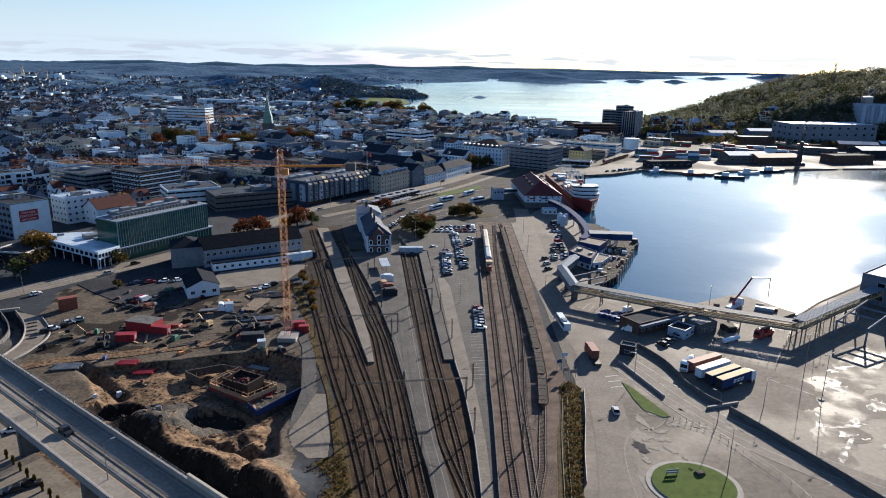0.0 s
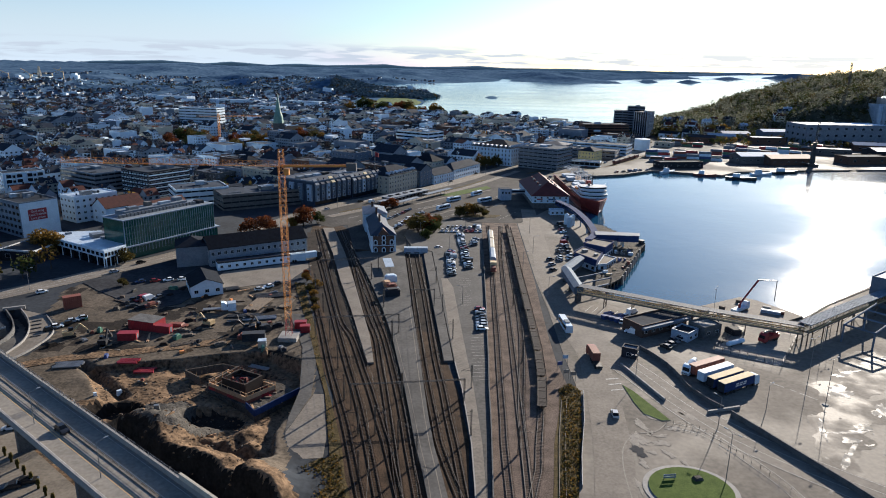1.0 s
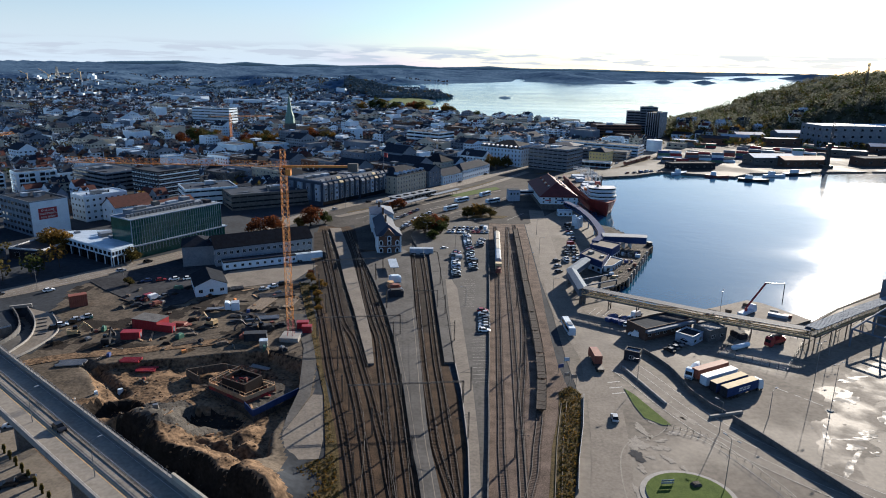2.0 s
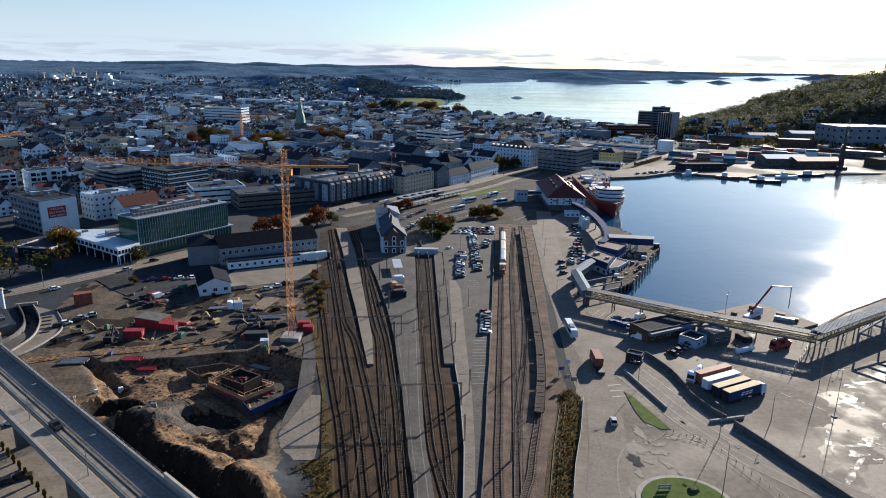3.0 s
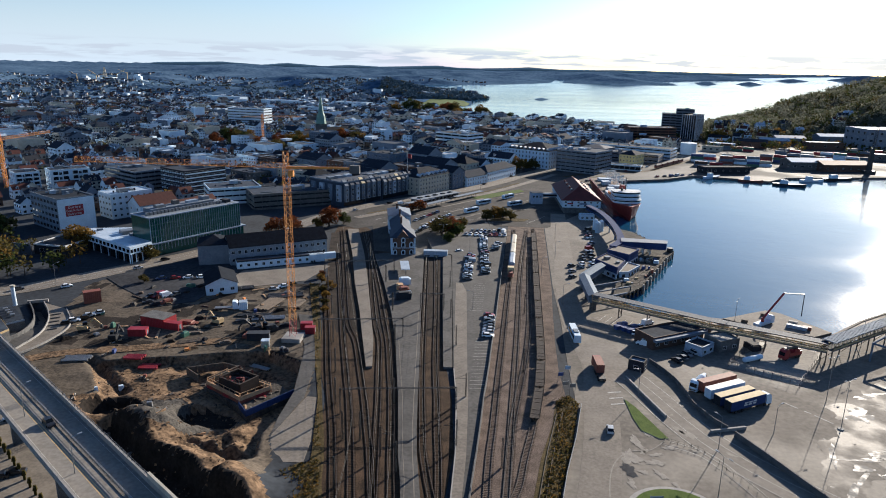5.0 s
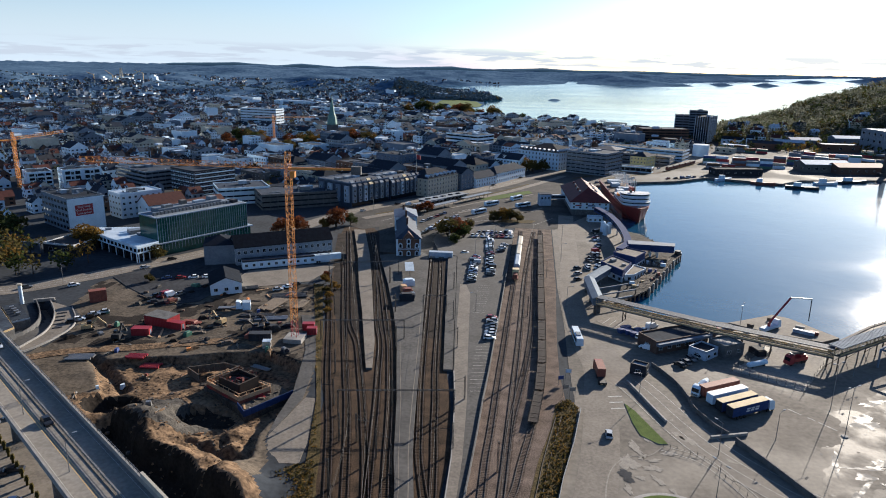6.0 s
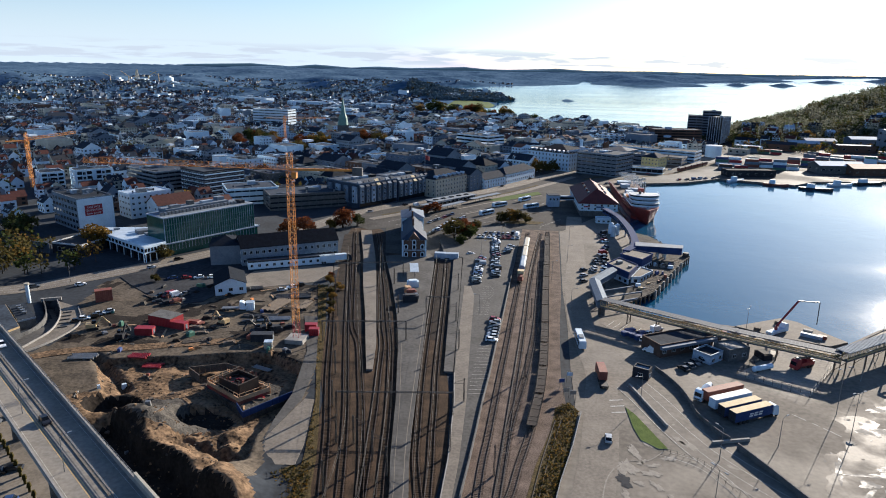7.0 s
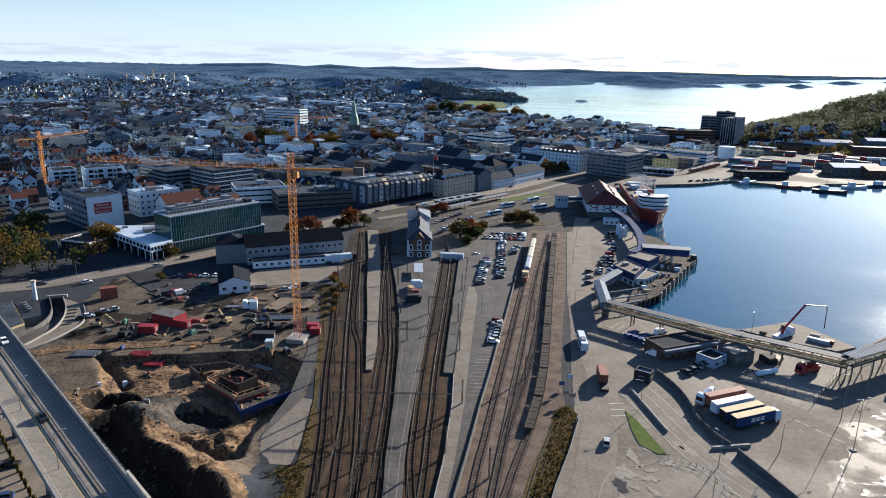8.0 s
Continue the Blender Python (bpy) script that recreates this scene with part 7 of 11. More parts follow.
for a, b in zip(c, c[1:]):
    d = (b - a).normalized()
    n = Vector((-d.y, d.x))
    mb = MB()
    mb.prism([tuple(a + n * 1.7), tuple(b + n * 1.7), tuple(b - n * 1.7), tuple(a - n * 1.7)], 4.8, 7.4, 0)
    part("section", mb.mesh("section", ["navy"]), gw)
    mb = MB()
    mb.prism([tuple(a + n * 1.9), tuple(b + n * 1.9), tuple(b - n * 1.9), tuple(a - n * 1.9)], 7.4, 7.6, 0)
    part("roof", mb.mesh("roof", ["navy"]), gw)
    mb = MB()
    for s in (-1.72, 1.72):
        p0, p1 = a.lerp(b, 0.1) + n * s, a.lerp(b, 0.9) + n * s
        mb.bar((*p0, 6.3), (*p1, 6.3), 0.06, 1.0)
    part("glazing", mb.mesh("glazing", ["glass"]), gw)
for i in range(0, len(c), 3):
    mb = MB()
    mb.rbox(c[i].x, c[i].y, 0, 0.5, 1.6, 4.8)
    part("leg", mb.mesh("leg", ["frame"]), gw)

# ---------------------------------------------------------------- red and white ship
SL = 122.0
sh = thing("ferry", 101.0, 434.0, -1.4, 92.0, "red-hulled ferry with white superstructure moored at the quay", "ship")
rings = []
for u, hw, top, keel in ((-2.5, 0.15, 8.6, 6.6), (0, 0.7, 8.5, 0.0), (4, 3.6, 8.2, -1), (10, 7.2, 7.8, -2), (18, 9.6, 7.4, -2.5), (32, 10.2, 7.2, -2.5), (100, 10.2, 7.2, -2.5), (120, 9.6, 7.2, -2), (SL, 9.4, 7.2, 1)):
    low = hw * (0.25 if u < 12 else 0.75)
    rings.append([(u, -low, keel), (u, low, keel), (u, hw * 0.8, max(keel + 0.3, 3.0)), (u, hw, top), (u, -hw, top), (u, -hw * 0.8, max(keel + 0.3, 3.0))])
mb = MB()
loft(mb, rings)
part("hull", mb.mesh("hull", ["hullred"]), sh, label="dark red painted hull")
mb = MB()
loft(mb, [[(u, -w * 0.97, 7.1), (u, w * 0.97, 7.1), (u, w * 1.01, t), (u, -w * 1.01, t)] for u, w, t in ((-1.0, 0.5, 9.5), (3.5, 3.6, 9.4), (9, 6.9, 9.3), (16, 9.4, 9.2), (32, 10.2, 9.2), (112, 10.1, 9.2), (119, 9.4, 9.0))])
part("bulwark", mb.mesh("bulwark", ["hullred"]), sh)
mb = MB()
mb.prism([(44, -9.7), (112, -9.6), (118, -8.8), (118, 8.8), (112, 9.6), (44, 9.7)], 9.0, 9.28)
part("deck", mb.mesh("deck", ["brick"]), sh, label="red-brown working deck")
for u, v, su, sv, hz in ((58, 3, 8, 5, 2.4), (72, -2, 6, 8, 1.8), (86, 2, 9, 6, 2.6), (104, 0, 7, 10, 2.0)):
    mb = MB()
    mb.rbox(u, v, 9.28, su, sv, hz)
    part("deck_crate", mb.mesh("deck_crate", ["lightroof"]), sh)


def rounded(u0, u1, w, z0, z1, k=7):
    """A deck level with a rounded front."""
    pts = [(u0 + 5.5 * (1 - math.sin(a * math.pi / 2 / k)), w * math.cos(a * math.pi / 2 / k)) for a in range(k + 1)]
    poly = [(u1, w)] + pts + [(u, -v) for u, v in pts[-2::-1]] + [(u1, -w)]
    mb = MB()
    mb.prism(poly, z0, z1)
    return mb, poly


for k, (u0, u1, w, z0, z1) in enumerate(((9.5, 46, 9.0, 9.25, 11.6), (11.5, 36, 8.6, 11.6, 13.9), (13.5, 25, 9.2, 13.9, 16.2))):
    mb, poly = rounded(u0, u1, w, z0, z1)
    part("deckhouse", mb.mesh("deckhouse", ["white"]), sh)
    mb, poly = rounded(u0 - 0.7, u1 + 0.5, w + 0.35, z1 - 0.12, z1 + 0.1)
    part("deck_edge", mb.mesh("deck_edge", ["frame"]), sh)
    mb, poly = rounded(u0 - 0.06, u0 + 7.5, w + 0.05, z0 + (1.1 if k == 2 else 1.3), z0 + 1.95)
    part("window_band", mb.mesh("window_band", ["glass"]), sh)
    for s in (-1, 1):
        for q in range(int((u1 - u0 - 10) / 5)):
            mb = MB()
            mb.box(u0 + 8.5 + q * 5, s * w - 0.05, z0 + 1.1, u0 + 11.0 + q * 5, s * w + 0.05, z0 + 1.8)
            part("window", mb.mesh("window", ["glass"]), sh)
    mb = MB()
    mb2, poly = rounded(u0 - 0.5, u1, w + 0.2, 0, 1)
    for a, b in zip(poly, poly[1:]):
        mb.bar((*a, z1 + 1.0), (*b, z1 + 1.0), 0.07)
        mb.bar((*a, z1), (*a, z1 + 1.0), 0.06)
    part("railing", mb.mesh("railing", ["frame"]), sh)
mb = MB()
mb.cyl(22, 0, 16.5, 25, 0.4, 0.18, 8)
mb.bar((22, -3, 21), (22, 3, 21), 0.22)
mb.bar((22, -1.8, 23), (22, 1.8, 23), 0.18)
mb.cyl(19, 3.0, 16.5, 18.2, 0.9, 0.7, 10)
part("mast", mb.mesh("mast", ["darksteel"]), sh)
mb = MB()
mb.rbox(33, 0, 13.9, 5, 4, 4, 0, 0, 0.25)
part("funnel", mb.mesh("funnel", ["hullred"]), sh)
for u, s in ((26, -8.9), (26, 8.9)):
    mb = MB()
    loft(mb, [[(u + a, s - b, 12.4), (u + a, s + b, 12.4), (u + a, s + b * 1.2, 13.8), (u + a, s - b * 1.2, 13.8)] for a, b in ((0, 0.2), (1.5, 0.9), (6, 0.9), (7.5, 0.2))])
    part("lifeboat", mb.mesh("lifeboat", ["orange"]), sh)
for u in (52, 66, 80, 94):
    mb = MB()
    lattice(mb, (u, -6, 9.3), (u, -6, 19), 1.2, 2.4, 0.12)
    lattice(mb, (u, -6, 18.5), (u, 6, 18.5), 1.2, 2.4, 0.12)
    part("deck_gantry", mb.mesh("deck_gantry", ["frame"]), sh)
mb = MB()
mb.cyl(5, 0, 9.2, 10.4, 0.8, 0.6, 10)
mb.box(2.6, -1.4, 9.2, 4.0, 1.4, 9.9)
part("windlass", mb.mesh("windlass", ["grey"]), sh)

# ---------------------------------------------------------------- harbour yard
def wall_run(name, pts, h, t, mat, label, step=4.0, z=0.08, category="wall", pname="panel"):
    ob = thing(name, 0, 0, 0, 0, label, category)
    for a, b in zip(pts, pts[1:]):
        A, B2 = Vector(a), Vector(b)
        L = (B2 - A).length
        d = (B2 - A) / L
        n = Vector((-d.y, d.x)) * t / 2
        k = max(1, round(L / step))
        for i in range(k):
            p, q = A + d * (L * i / k + 0.03), A + d * (L * (i + 1) / k - 0.03)
            mb = MB()
            mb.prism([tuple(p + n), tuple(q + n), tuple(q - n), tuple(p - n)], z - 0.3, z + h, 0)
            part(pname, mb.mesh(pname, [mat]), ob)
    return ob


wall_run("hoarding", [tuple(p) for p in along([(70.0, 211.1), (72.8, 204.8), (75.2, 197.8), (76.4, 190.1), (76.8, 182.8), (78.7, 177.2), (80.2, 173.4), (82.5, 169.9)], 3)], 1.5, 0.25, "darkconcrete", "dark grey hoarding curving round the lorry yard", 3.0)
wall_run("concrete_blocks", [(77.6, 168.2), (87.8, 171.6)], 0.8, 0.6, "concrete", "row of low pale concrete blocks", 2.5)
wall_run("yard_wall", [(83.5, 167.1), (88.0, 157.5), (91.9, 148.4), (97.5, 136), (104, 120), (112, 102)], 1.7, 0.35, "darkconcrete", "long dark concrete wall beside the approach road", 5.0)
wall_run("traffic_barrier", [(60.4, 198), (67.6, 174.5)], 0.9, 0.5, "concrete", "low pale concrete traffic barrier", 3.0)
wall_run("lot_edge_wall", [(15.3, 110), (16.0, 131), (16.6, 149), (16.95, 162), (17.2, 178), (17.9, 197), (18.4, 220), (19.2, 248), (19.9, 284), (20.8, 330)], 1.5, 0.3, "darkconcrete", "low concrete edge wall between car park and tracks", 6.0, 0.1)
wall_run("fence", [(36.3, 132), (38.3, 144), (41.8, 160), (44.9, 178)], 1.0, 0.12, "steel", "low steel guard rail along the weeds", 2.5, 0.1)

slab("traffic_island", [(57.7, 184), (60, 180), (65.9, 163.5), (63.5, 163.2), (59.5, 166.8), (58.4, 173)], 0.24, "grass", "grassed triangular traffic island with kerb", "traffic island", side="concrete")
rnd = [(61 + 9.4 * math.cos(a * math.pi / 18), 132.5 + 8.6 * math.sin(a * math.pi / 18)) for a in range(36)]
slab("roundabout_apron", [(61 + 1.14 * (x - 61), 132.5 + 1.14 * (y - 132.5)) for x, y in rnd], 0.2, "concrete", "pale concrete apron of the roundabout", "roundabout")
slab("roundabout_lawn", rnd, 0.42, "grass", "green lawn on the roundabout", "roundabout", side="concrete")
mb = MB()
mb.rbox(63.8, 136.5, 0.3, 2.4, 1.8, 0.7, 20, 0, 0.35)
solid("boulder", mb, ["rubble"], "dark boulder lying on the roundabout lawn", "boulder")
slab("shrub_bank", [(37.9, 180.4), (42, 184), (44.3, 179.4), (41.2, 160), (37.9, 144), (35.6, 132), (31, 108), (25.5, 108), (29.8, 131.7), (32.5, 150.3), (36.3, 167.3)], 0.13, "dry", "strip of dry brown weeds beside the road", "verge")
slab("weed_strip", [(-20.5, 126.9), (-16.4, 126.9), (-20.5, 145), (-24.3, 158), (-29, 173), (-34.5, 191), (-40.7, 213), (-45, 228), (-52.5, 252), (-58.5, 273), (-63, 273), (-50, 234), (-43, 213), (-37.4, 195), (-30.2, 173), (-23.7, 145)], 0.14, "dry", "strip of ochre weeds between path and track", "verge")
slab("weed_patch", [(-27, 126), (-29, 137), (-25.2, 140.8), (-20.5, 141.3), (-15.8, 127.2), (-13, 108), (-24, 108)], 0.13, "dry", "patch of green-brown weeds by the tracks", "verge")
slab("site_path", [(-36.5, 151), (-34, 172), (-37.5, 196), (-43, 213), (-50, 236), (-56, 236), (-44, 205), (-38, 175), (-37.5, 160)], 0.12, "asphalt", "strip of grey asphalt path beside the site", "path")
slab("site_apron", [(-35.4, 143.5), (-31.2, 140.2), (-24.5, 140.9), (-25.4, 150), (-30.6, 173), (-33.4, 173), (-36.3, 152)], 0.14, "pale", "broken pale asphalt apron at the site's edge", "path")
slab("bus_lawn", [(-6, 484), (3, 480), (34, 518), (31, 528), (10, 506)], 0.22, "grass", "bright green lawn strip by the bus station", "lawn")
slab("fenced_yard", [(95.5, 211.9), (112.8, 199.9), (130.6, 226.2), (116.5, 236.6)], 0.13, "bridgedeck", "pale concrete fenced yard", "yard")

# worn, dusty and damp patches on the approach and yard


def blotch(px, py, rx_, ry_, ang, mt, z, lab, rs, jag=1.0):
    """A flat patch with an uneven edge."""
    ph = [rs.uniform(0, 6.3) for _ in range(5)]
    poly = []
    for k in range(56):
        a = k / 56 * 2 * math.pi
        r = 0.74 + jag * (0.16 * math.sin(2 * a + ph[0]) + 0.13 * math.sin(3 * a + ph[1]) + 0.12 * math.sin(5 * a + ph[2]) + 0.09 * math.sin(9 * a + ph[3]) + 0.05 * math.sin(15 * a + ph[4]))
        dx, dy = rot2(r * rx_ * math.cos(a), r * ry_ * math.sin(a), ang)
        poly.append((px + dx, py + dy, z))
    mb = MB()
    mb.face(poly)
    return solid("worn_patch", mb, [mt], lab, "patch", "structure")


rs = random.Random(3)
for px, py, rx_, ry_, ang in ((54.6, 153.5, 2.6, 4.6, 10), (57.3, 160.5, 1.3, 5.2, 22), (60.2, 152, 3.0, 1.6, -15), (60.5, 147.0, 2.4, 1.2, -60), (49.6, 133.5, 0.8, 3.4, 0), (61, 165.5, 1.2, 2.6, 30), (65.6, 159.4, 3.4, 1.1, 25), (61, 155.5, 2.4, 0.9, 10), (71.6, 166.2, 3.0, 1.7, -55), (69.4, 168.6, 2.2, 1.2, -50), (71.3, 158.6, 1.9, 0.7, -20), (77.9, 150.8, 2.4, 0.8, -55), (63.2, 143.2, 2.2, 0.6, -65), (53.0, 142.5, 1.0, 2.6, 15), (56.6, 147.5, 1.0, 1.6, 40), (58.4, 156.5, 0.8, 2.0, -30), (80, 158, 2.0, 0.7, -45), (113.9, 174.7, 1.7, 1.4, 0), (69.5, 176.5, 0.9, 0.4, 60)):
    blotch(px, py, rx_, ry_, ang, "line2", 0.137, "pale dusty patch on worn asphalt", rs)
for k, (px, py, rx_, ry_, ang) in enumerate(((108, 158, 16, 9, 55), (122, 172, 18, 10, 40), (124, 184, 13, 9, 30), (136, 194, 18, 9, 45), (100, 144, 13, 6, 55), (148, 208, 14, 8, 40))):
    blotch(px, py, rx_, ry_, ang, "dampyard", 0.100 + 0.002 * k, "damp patchy concrete shining in the low sun", rs, 0.7)
blotch(53.2, 148.0, 2.2, 3.2, 15, "darkasphalt", 0.144, "dark fresh asphalt patch in the road", rs, 0.8)
for px, py, rx_, ry_, ang in ((105.4, 161, 6.4, 1.3, 70), (112, 160, 6.5, 1.1, 8), (105, 148, 10, 1.2, 52), (96, 137, 7, 1.6, 52), (122.5, 183.5, 6.0, 4.2, 30), (117, 162.5, 3.2, 2.0, 20), (110, 156, 3.0, 2.2, 40), (131, 196, 6.5, 1.8, 20), (146, 206, 8, 2.2, 30), (128, 172, 7, 2.6, 45), (120, 152, 6, 1.6, 30)):
    blotch(px, py, rx_, ry_, ang, "puddle", 0.118, "thin wet film shining on concrete", rs)
    for q in range(2):
        blotch(px + rs.gauss(0, rx_ * 0.7), py + rs.gauss(0, rx_ * 0.7), rs.uniform(0.3, 1.3), rs.uniform(0.2, 0.7), rs.uniform(0, 180), "puddle", 0.119 + 0.001 * q, "small wet spot on concrete", rs)
band("edge_line", along([(64.5, 162.2), (60, 157.5), (54.5, 156), (50, 150), (47.6, 140), (46.6, 126)], 6), 0.3, 0.141, "line2", "worn pale edge line", "road marking")
for off in (0.0, 3.2):
    band("edge_line", [p + Vector((off * 0.8, off * 0.5)) for p in along([(63.5, 160.5), (69.1, 158.2), (73.0, 155.0), (76.4, 148.5), (79.3, 142), (82.2, 134), (84, 124)], 6)], 0.14, 0.141, "line", "thin worn edge line", "road marking")
gf = thing("guard_fence", 0, 0, 0, 0, "thin steel guard fence along the roundabout exit", "fence")
gp = along([(64.5, 162.4), (69.1, 160.4), (73.4, 157.9), (76.6, 150.9), (79.5, 144.2), (82.6, 136.2), (85.5, 126)], 3)
for i, p in enumerate(gp):
    mb = MB()
    mb.rbox(p.x, p.y, 0.08, 0.09, 0.09, 1.15)
    part("post", mb.mesh("post", ["darksteel"]), gf)
for zz in (0.6, 1.15):
    mb = MB()
    for p, q in zip(gp, gp[1:]):
        mb.bar((p.x, p.y, zz), (q.x, q.y, zz), 0.035)
    part("rail", mb.mesh("rail", ["darksteel"]), gf)
bs2 = thing("flower_sign", 57.2, 136.2, 0.42, 8, "low pale blue sign panel on the roundabout lawn", "sign")
for zz in (0.25, 0.85):
    mb = MB()
    mb.box(-1.5, -0.05, zz, 1.5, 0.05, zz + 0.42)
    part("panel", mb.mesh("panel", ["skyroof"]), bs2)
for u in (-1.3, 1.3):
    mb = MB()
    mb.box(u - 0.05, 0.05, 0, u + 0.05, 0.14, 1.3)
    part("post", mb.mesh("post", ["steel"]), bs2)

# fenced yard posts
wall_fence = thing("mesh_fence", 0, 0, 0, 0, "steel mesh fence round the concrete yard", "fence")
fp = [(95.5, 211.9), (112.8, 199.9), (130.6, 226.2), (116.5, 236.6)]
for a, b in zip(fp, fp[1:] + fp[:1]):
    A, B2 = Vector(a), Vector(b)
    k = 8
    for i in range(k):
        p = A.lerp(B2, i / k)
        mb = MB()
        mb.rbox(p.x, p.y, 0.1, 0.09, 0.09, 2.2)
        part("post", mb.mesh("post", ["darksteel"]), wall_fence)
    mb = MB()
    for z in (0.5, 1.3, 2.2):
        mb.bar((*a, z), (*b, z), 0.03)
    part("rail", mb.mesh("rail", ["darksteel"]), wall_fence)


def shed(x, y, w, d, rot, h, wall, roofm, label, nf=3):
    return building("harbour_shed", x, y, w, d, rot, h, 1, wall, label, "flat", roofm, nf, 1, 1.6, 1.2)


sA = shed(73.2, 221, 23, 9.5, 31, 4.2, "brick", "bitumen", "brown-walled harbour shed with a dark flat roof and blue canopy", 6)
mb = MB()
mb.box(-0.3, -1.6, 3.3, 23.3, -0.01, 4.25)
part("canopy", mb.mesh("canopy", ["bluegrey"]), sA)
shed(95.4, 221.7, 8.5, 7.5, 28, 4.0, "darkconcrete", "concrete", "low concrete shed with a pale roof", 2)
shed(88.6, 218.0, 7.5, 6.5, 45, 3.0, "lightroof", "bitumen", "small pale shed with a dark flat roof", 2)
kb = building("toll_booth", 66.6, 202.4, 3.6, 5.0, 64, 3.2, 1, "dark", "small dark glazed booth with a flat roof", "flat", "grey", 1, 1, 1.6, 1.2)
for i, (x, y) in enumerate(((64.5, 239), (67.0, 238), (69.5, 239.5), (66, 241.5), (68.6, 236.2))):
    ob = thing("waste_container", x, y, 0.08, 30, "dark blue steel waste container", "container", "waste containers")
    mb = MB()
    mb.hexa([(-1.6, -0.8, 0.1), (1.6, -0.8, 0.1), (1.6, 0.8, 0.1), (-1.6, 0.8, 0.1), (-1.9, -0.95, 1.6), (1.9, -0.95, 1.6), (1.9, 0.95, 1.6), (-1.9, 0.95, 1.6)])
    part("body", mb.mesh("body", ["blue"]), ob)
    mb = MB()
    mb.box(-1.95, -1.0, 1.6, 1.95, 1.0, 1.72)
    part("lid", mb.mesh("lid", ["blue"]), ob)
slab("striped_bays", [(56, 250), (64, 236), (71, 241), (75, 250), (66, 257)], 0.12, "pale", "pale paved loading bays beneath the walkway", "yard")
for i in range(6):
    band("bay_line", [Vector((58 + i * 2.4, 246.5 - i * 1.2)), Vector((61.5 + i * 2.4, 252.5 - i * 1.2))], 0.2, 0.13, "line", "white painted bay line", "road marking")

# jetty with a concrete pump
slab("jetty", [(106, 254), (126, 266), (131, 263), (142, 245), (134, 240), (118, 246)], 1.0, "pale", "rough concrete jetty in front of the walkway", "jetty", z0=-6, side="stone")
pt = thing("concrete_pump", 118.5, 248.5, 1.0, 40, "concrete pump truck with a folded red boom", "pump truck")
mb = MB()
mb.box(-4, -1.2, 0.6, 4, 1.2, 1.6)
part("chassis", mb.mesh("chassis", ["white"]), pt)
truck_cab(pt, 4.0, 0)
for u in (-3, -1.6, 4.6):
    for s in (-1.0, 1.0):
        part("wheel", BIGW, pt, u, s, 0.5)
for i, (a, b, r, mt) in enumerate((((0, 0, 1.6), (0, 0, 3.0), 0.5, "red"), ((0, 0, 3.0), (7.5, -2.5, 12.2), 0.32, "red"), ((7.5, -2.5, 12.2), (13.5, -7.0, 12.0), 0.22, "steel"), ((13.5, -7.0, 12.0), (13.4, -7.2, 3.5), 0.14, "darksteel"))):
    mb = MB()
    mb.bar(a, b, r * 1.6)
    part("boom_section", mb.mesh("boom_section", [mt]), pt)
for x, y, s, mt in ((130.5, 247.3, 7, "lightroof"), (131, 252, 3, "concrete"), (113, 251, 2.2, "oldwood"), (134, 247, 3.0, "rust"), (123, 259, 2.5, "oldwood")):
    mb = MB()
    mb.rbox(x, y, 1.0, s, 1.6, 1.2, -30)
    solid("material_pallet", mb, [mt], "wrapped pallet of building material on the jetty", "pallet", group="jetty stacks")

# grey gantry legs at the yard's edge
gt = thing("loading_gantry", 150, 222, 0, 38, "grey tubular loading gantry over the yard", "gantry")
for p, q in (((-4, -6, 6.5), (22, -6, 9)), ((-4, 4, 6.5), (22, 4, 9)), ((-4, -6, 6.5), (-4, 4, 6.5)), ((6, -6, 7.4), (6, 4, 7.4)), ((14, -6, 8.2), (14, 4, 8.2)), ((-4, -6, 6.5), (-4, -6, 0)), ((-4, 4, 6.5), (-4, 4, 0)), ((14, -6, 8.2), (14, -6, 0)), ((14, 4, 8.2), (14, 4, 0))):
    mb = MB()
    mb.tube(p, q, 0.35, None, 8)
    part("tube", mb.mesh("tube", ["bluegrey"]), gt)
building("harbour_shed", 196, 240, 60, 30, 38, 12, 2, "bluegrey", "large grey harbour shed at the yard's edge", "flat", "lightroof", 4, 2, 3, 2)

# signs by the road
for x, y, mt, r in ((42.4, 197, "lightroof", 5), (41.0, 186.2, "steel", 15), (42.9, 184.9, "steel", 10), (39.9, 192, "blue", 20)):
    ob = thing("road_sign", x, y, 0.1, r, "road sign board on two thin posts", "road sign", "road signs")
    for s in (-0.8, 0.8):
        mb = MB()
        mb.cyl(s, 0, 0, 3.6, 0.06, None, 6)
        part("post", mb.mesh("post", ["steel"]), ob)
    mb = MB()
    mb.box(-0.9, -0.05, 2.3, 0.9, 0.05, 3.5)
    part("board", mb.mesh("board", [mt]), ob)

# ---------------------------------------------------------------- container quay
rq = random.Random(11)
CM = ["rust", "red", "bluegrey", "white", "green", "blue", "cream", "brick", "grey"]
CONT = {}


def container(x, y, z, rot, mt, L=12.2):
    key = (mt, L)
    if key not in CONT:
        mb = MB()
        n2 = int(L / 0.5)
        ring = []
        for k in range(n2 + 1):
            u = -L / 2 + L * k / n2
            o = 0.05 if k % 2 else 0.0
            ring.append([(u, -1.22 + o, 0), (u, 1.22 - o, 0), (u, 1.22 - o, 2.6), (u, -1.22 + o, 2.6)])
        loft(mb, ring)
        CONT[key] = mb.mesh("shipping_container", [mt])
    word = {"rust": "rust-red", "bluegrey": "blue-grey", "cream": "pale", "brick": "brown"}.get(mt, mt)
    return tagged(pose_ob(new("shipping_container", CONT[key]), pose(x, y, z, 0, 0, rot)), "%s corrugated shipping container stacked on the quay" % word, "container", "shipping containers")


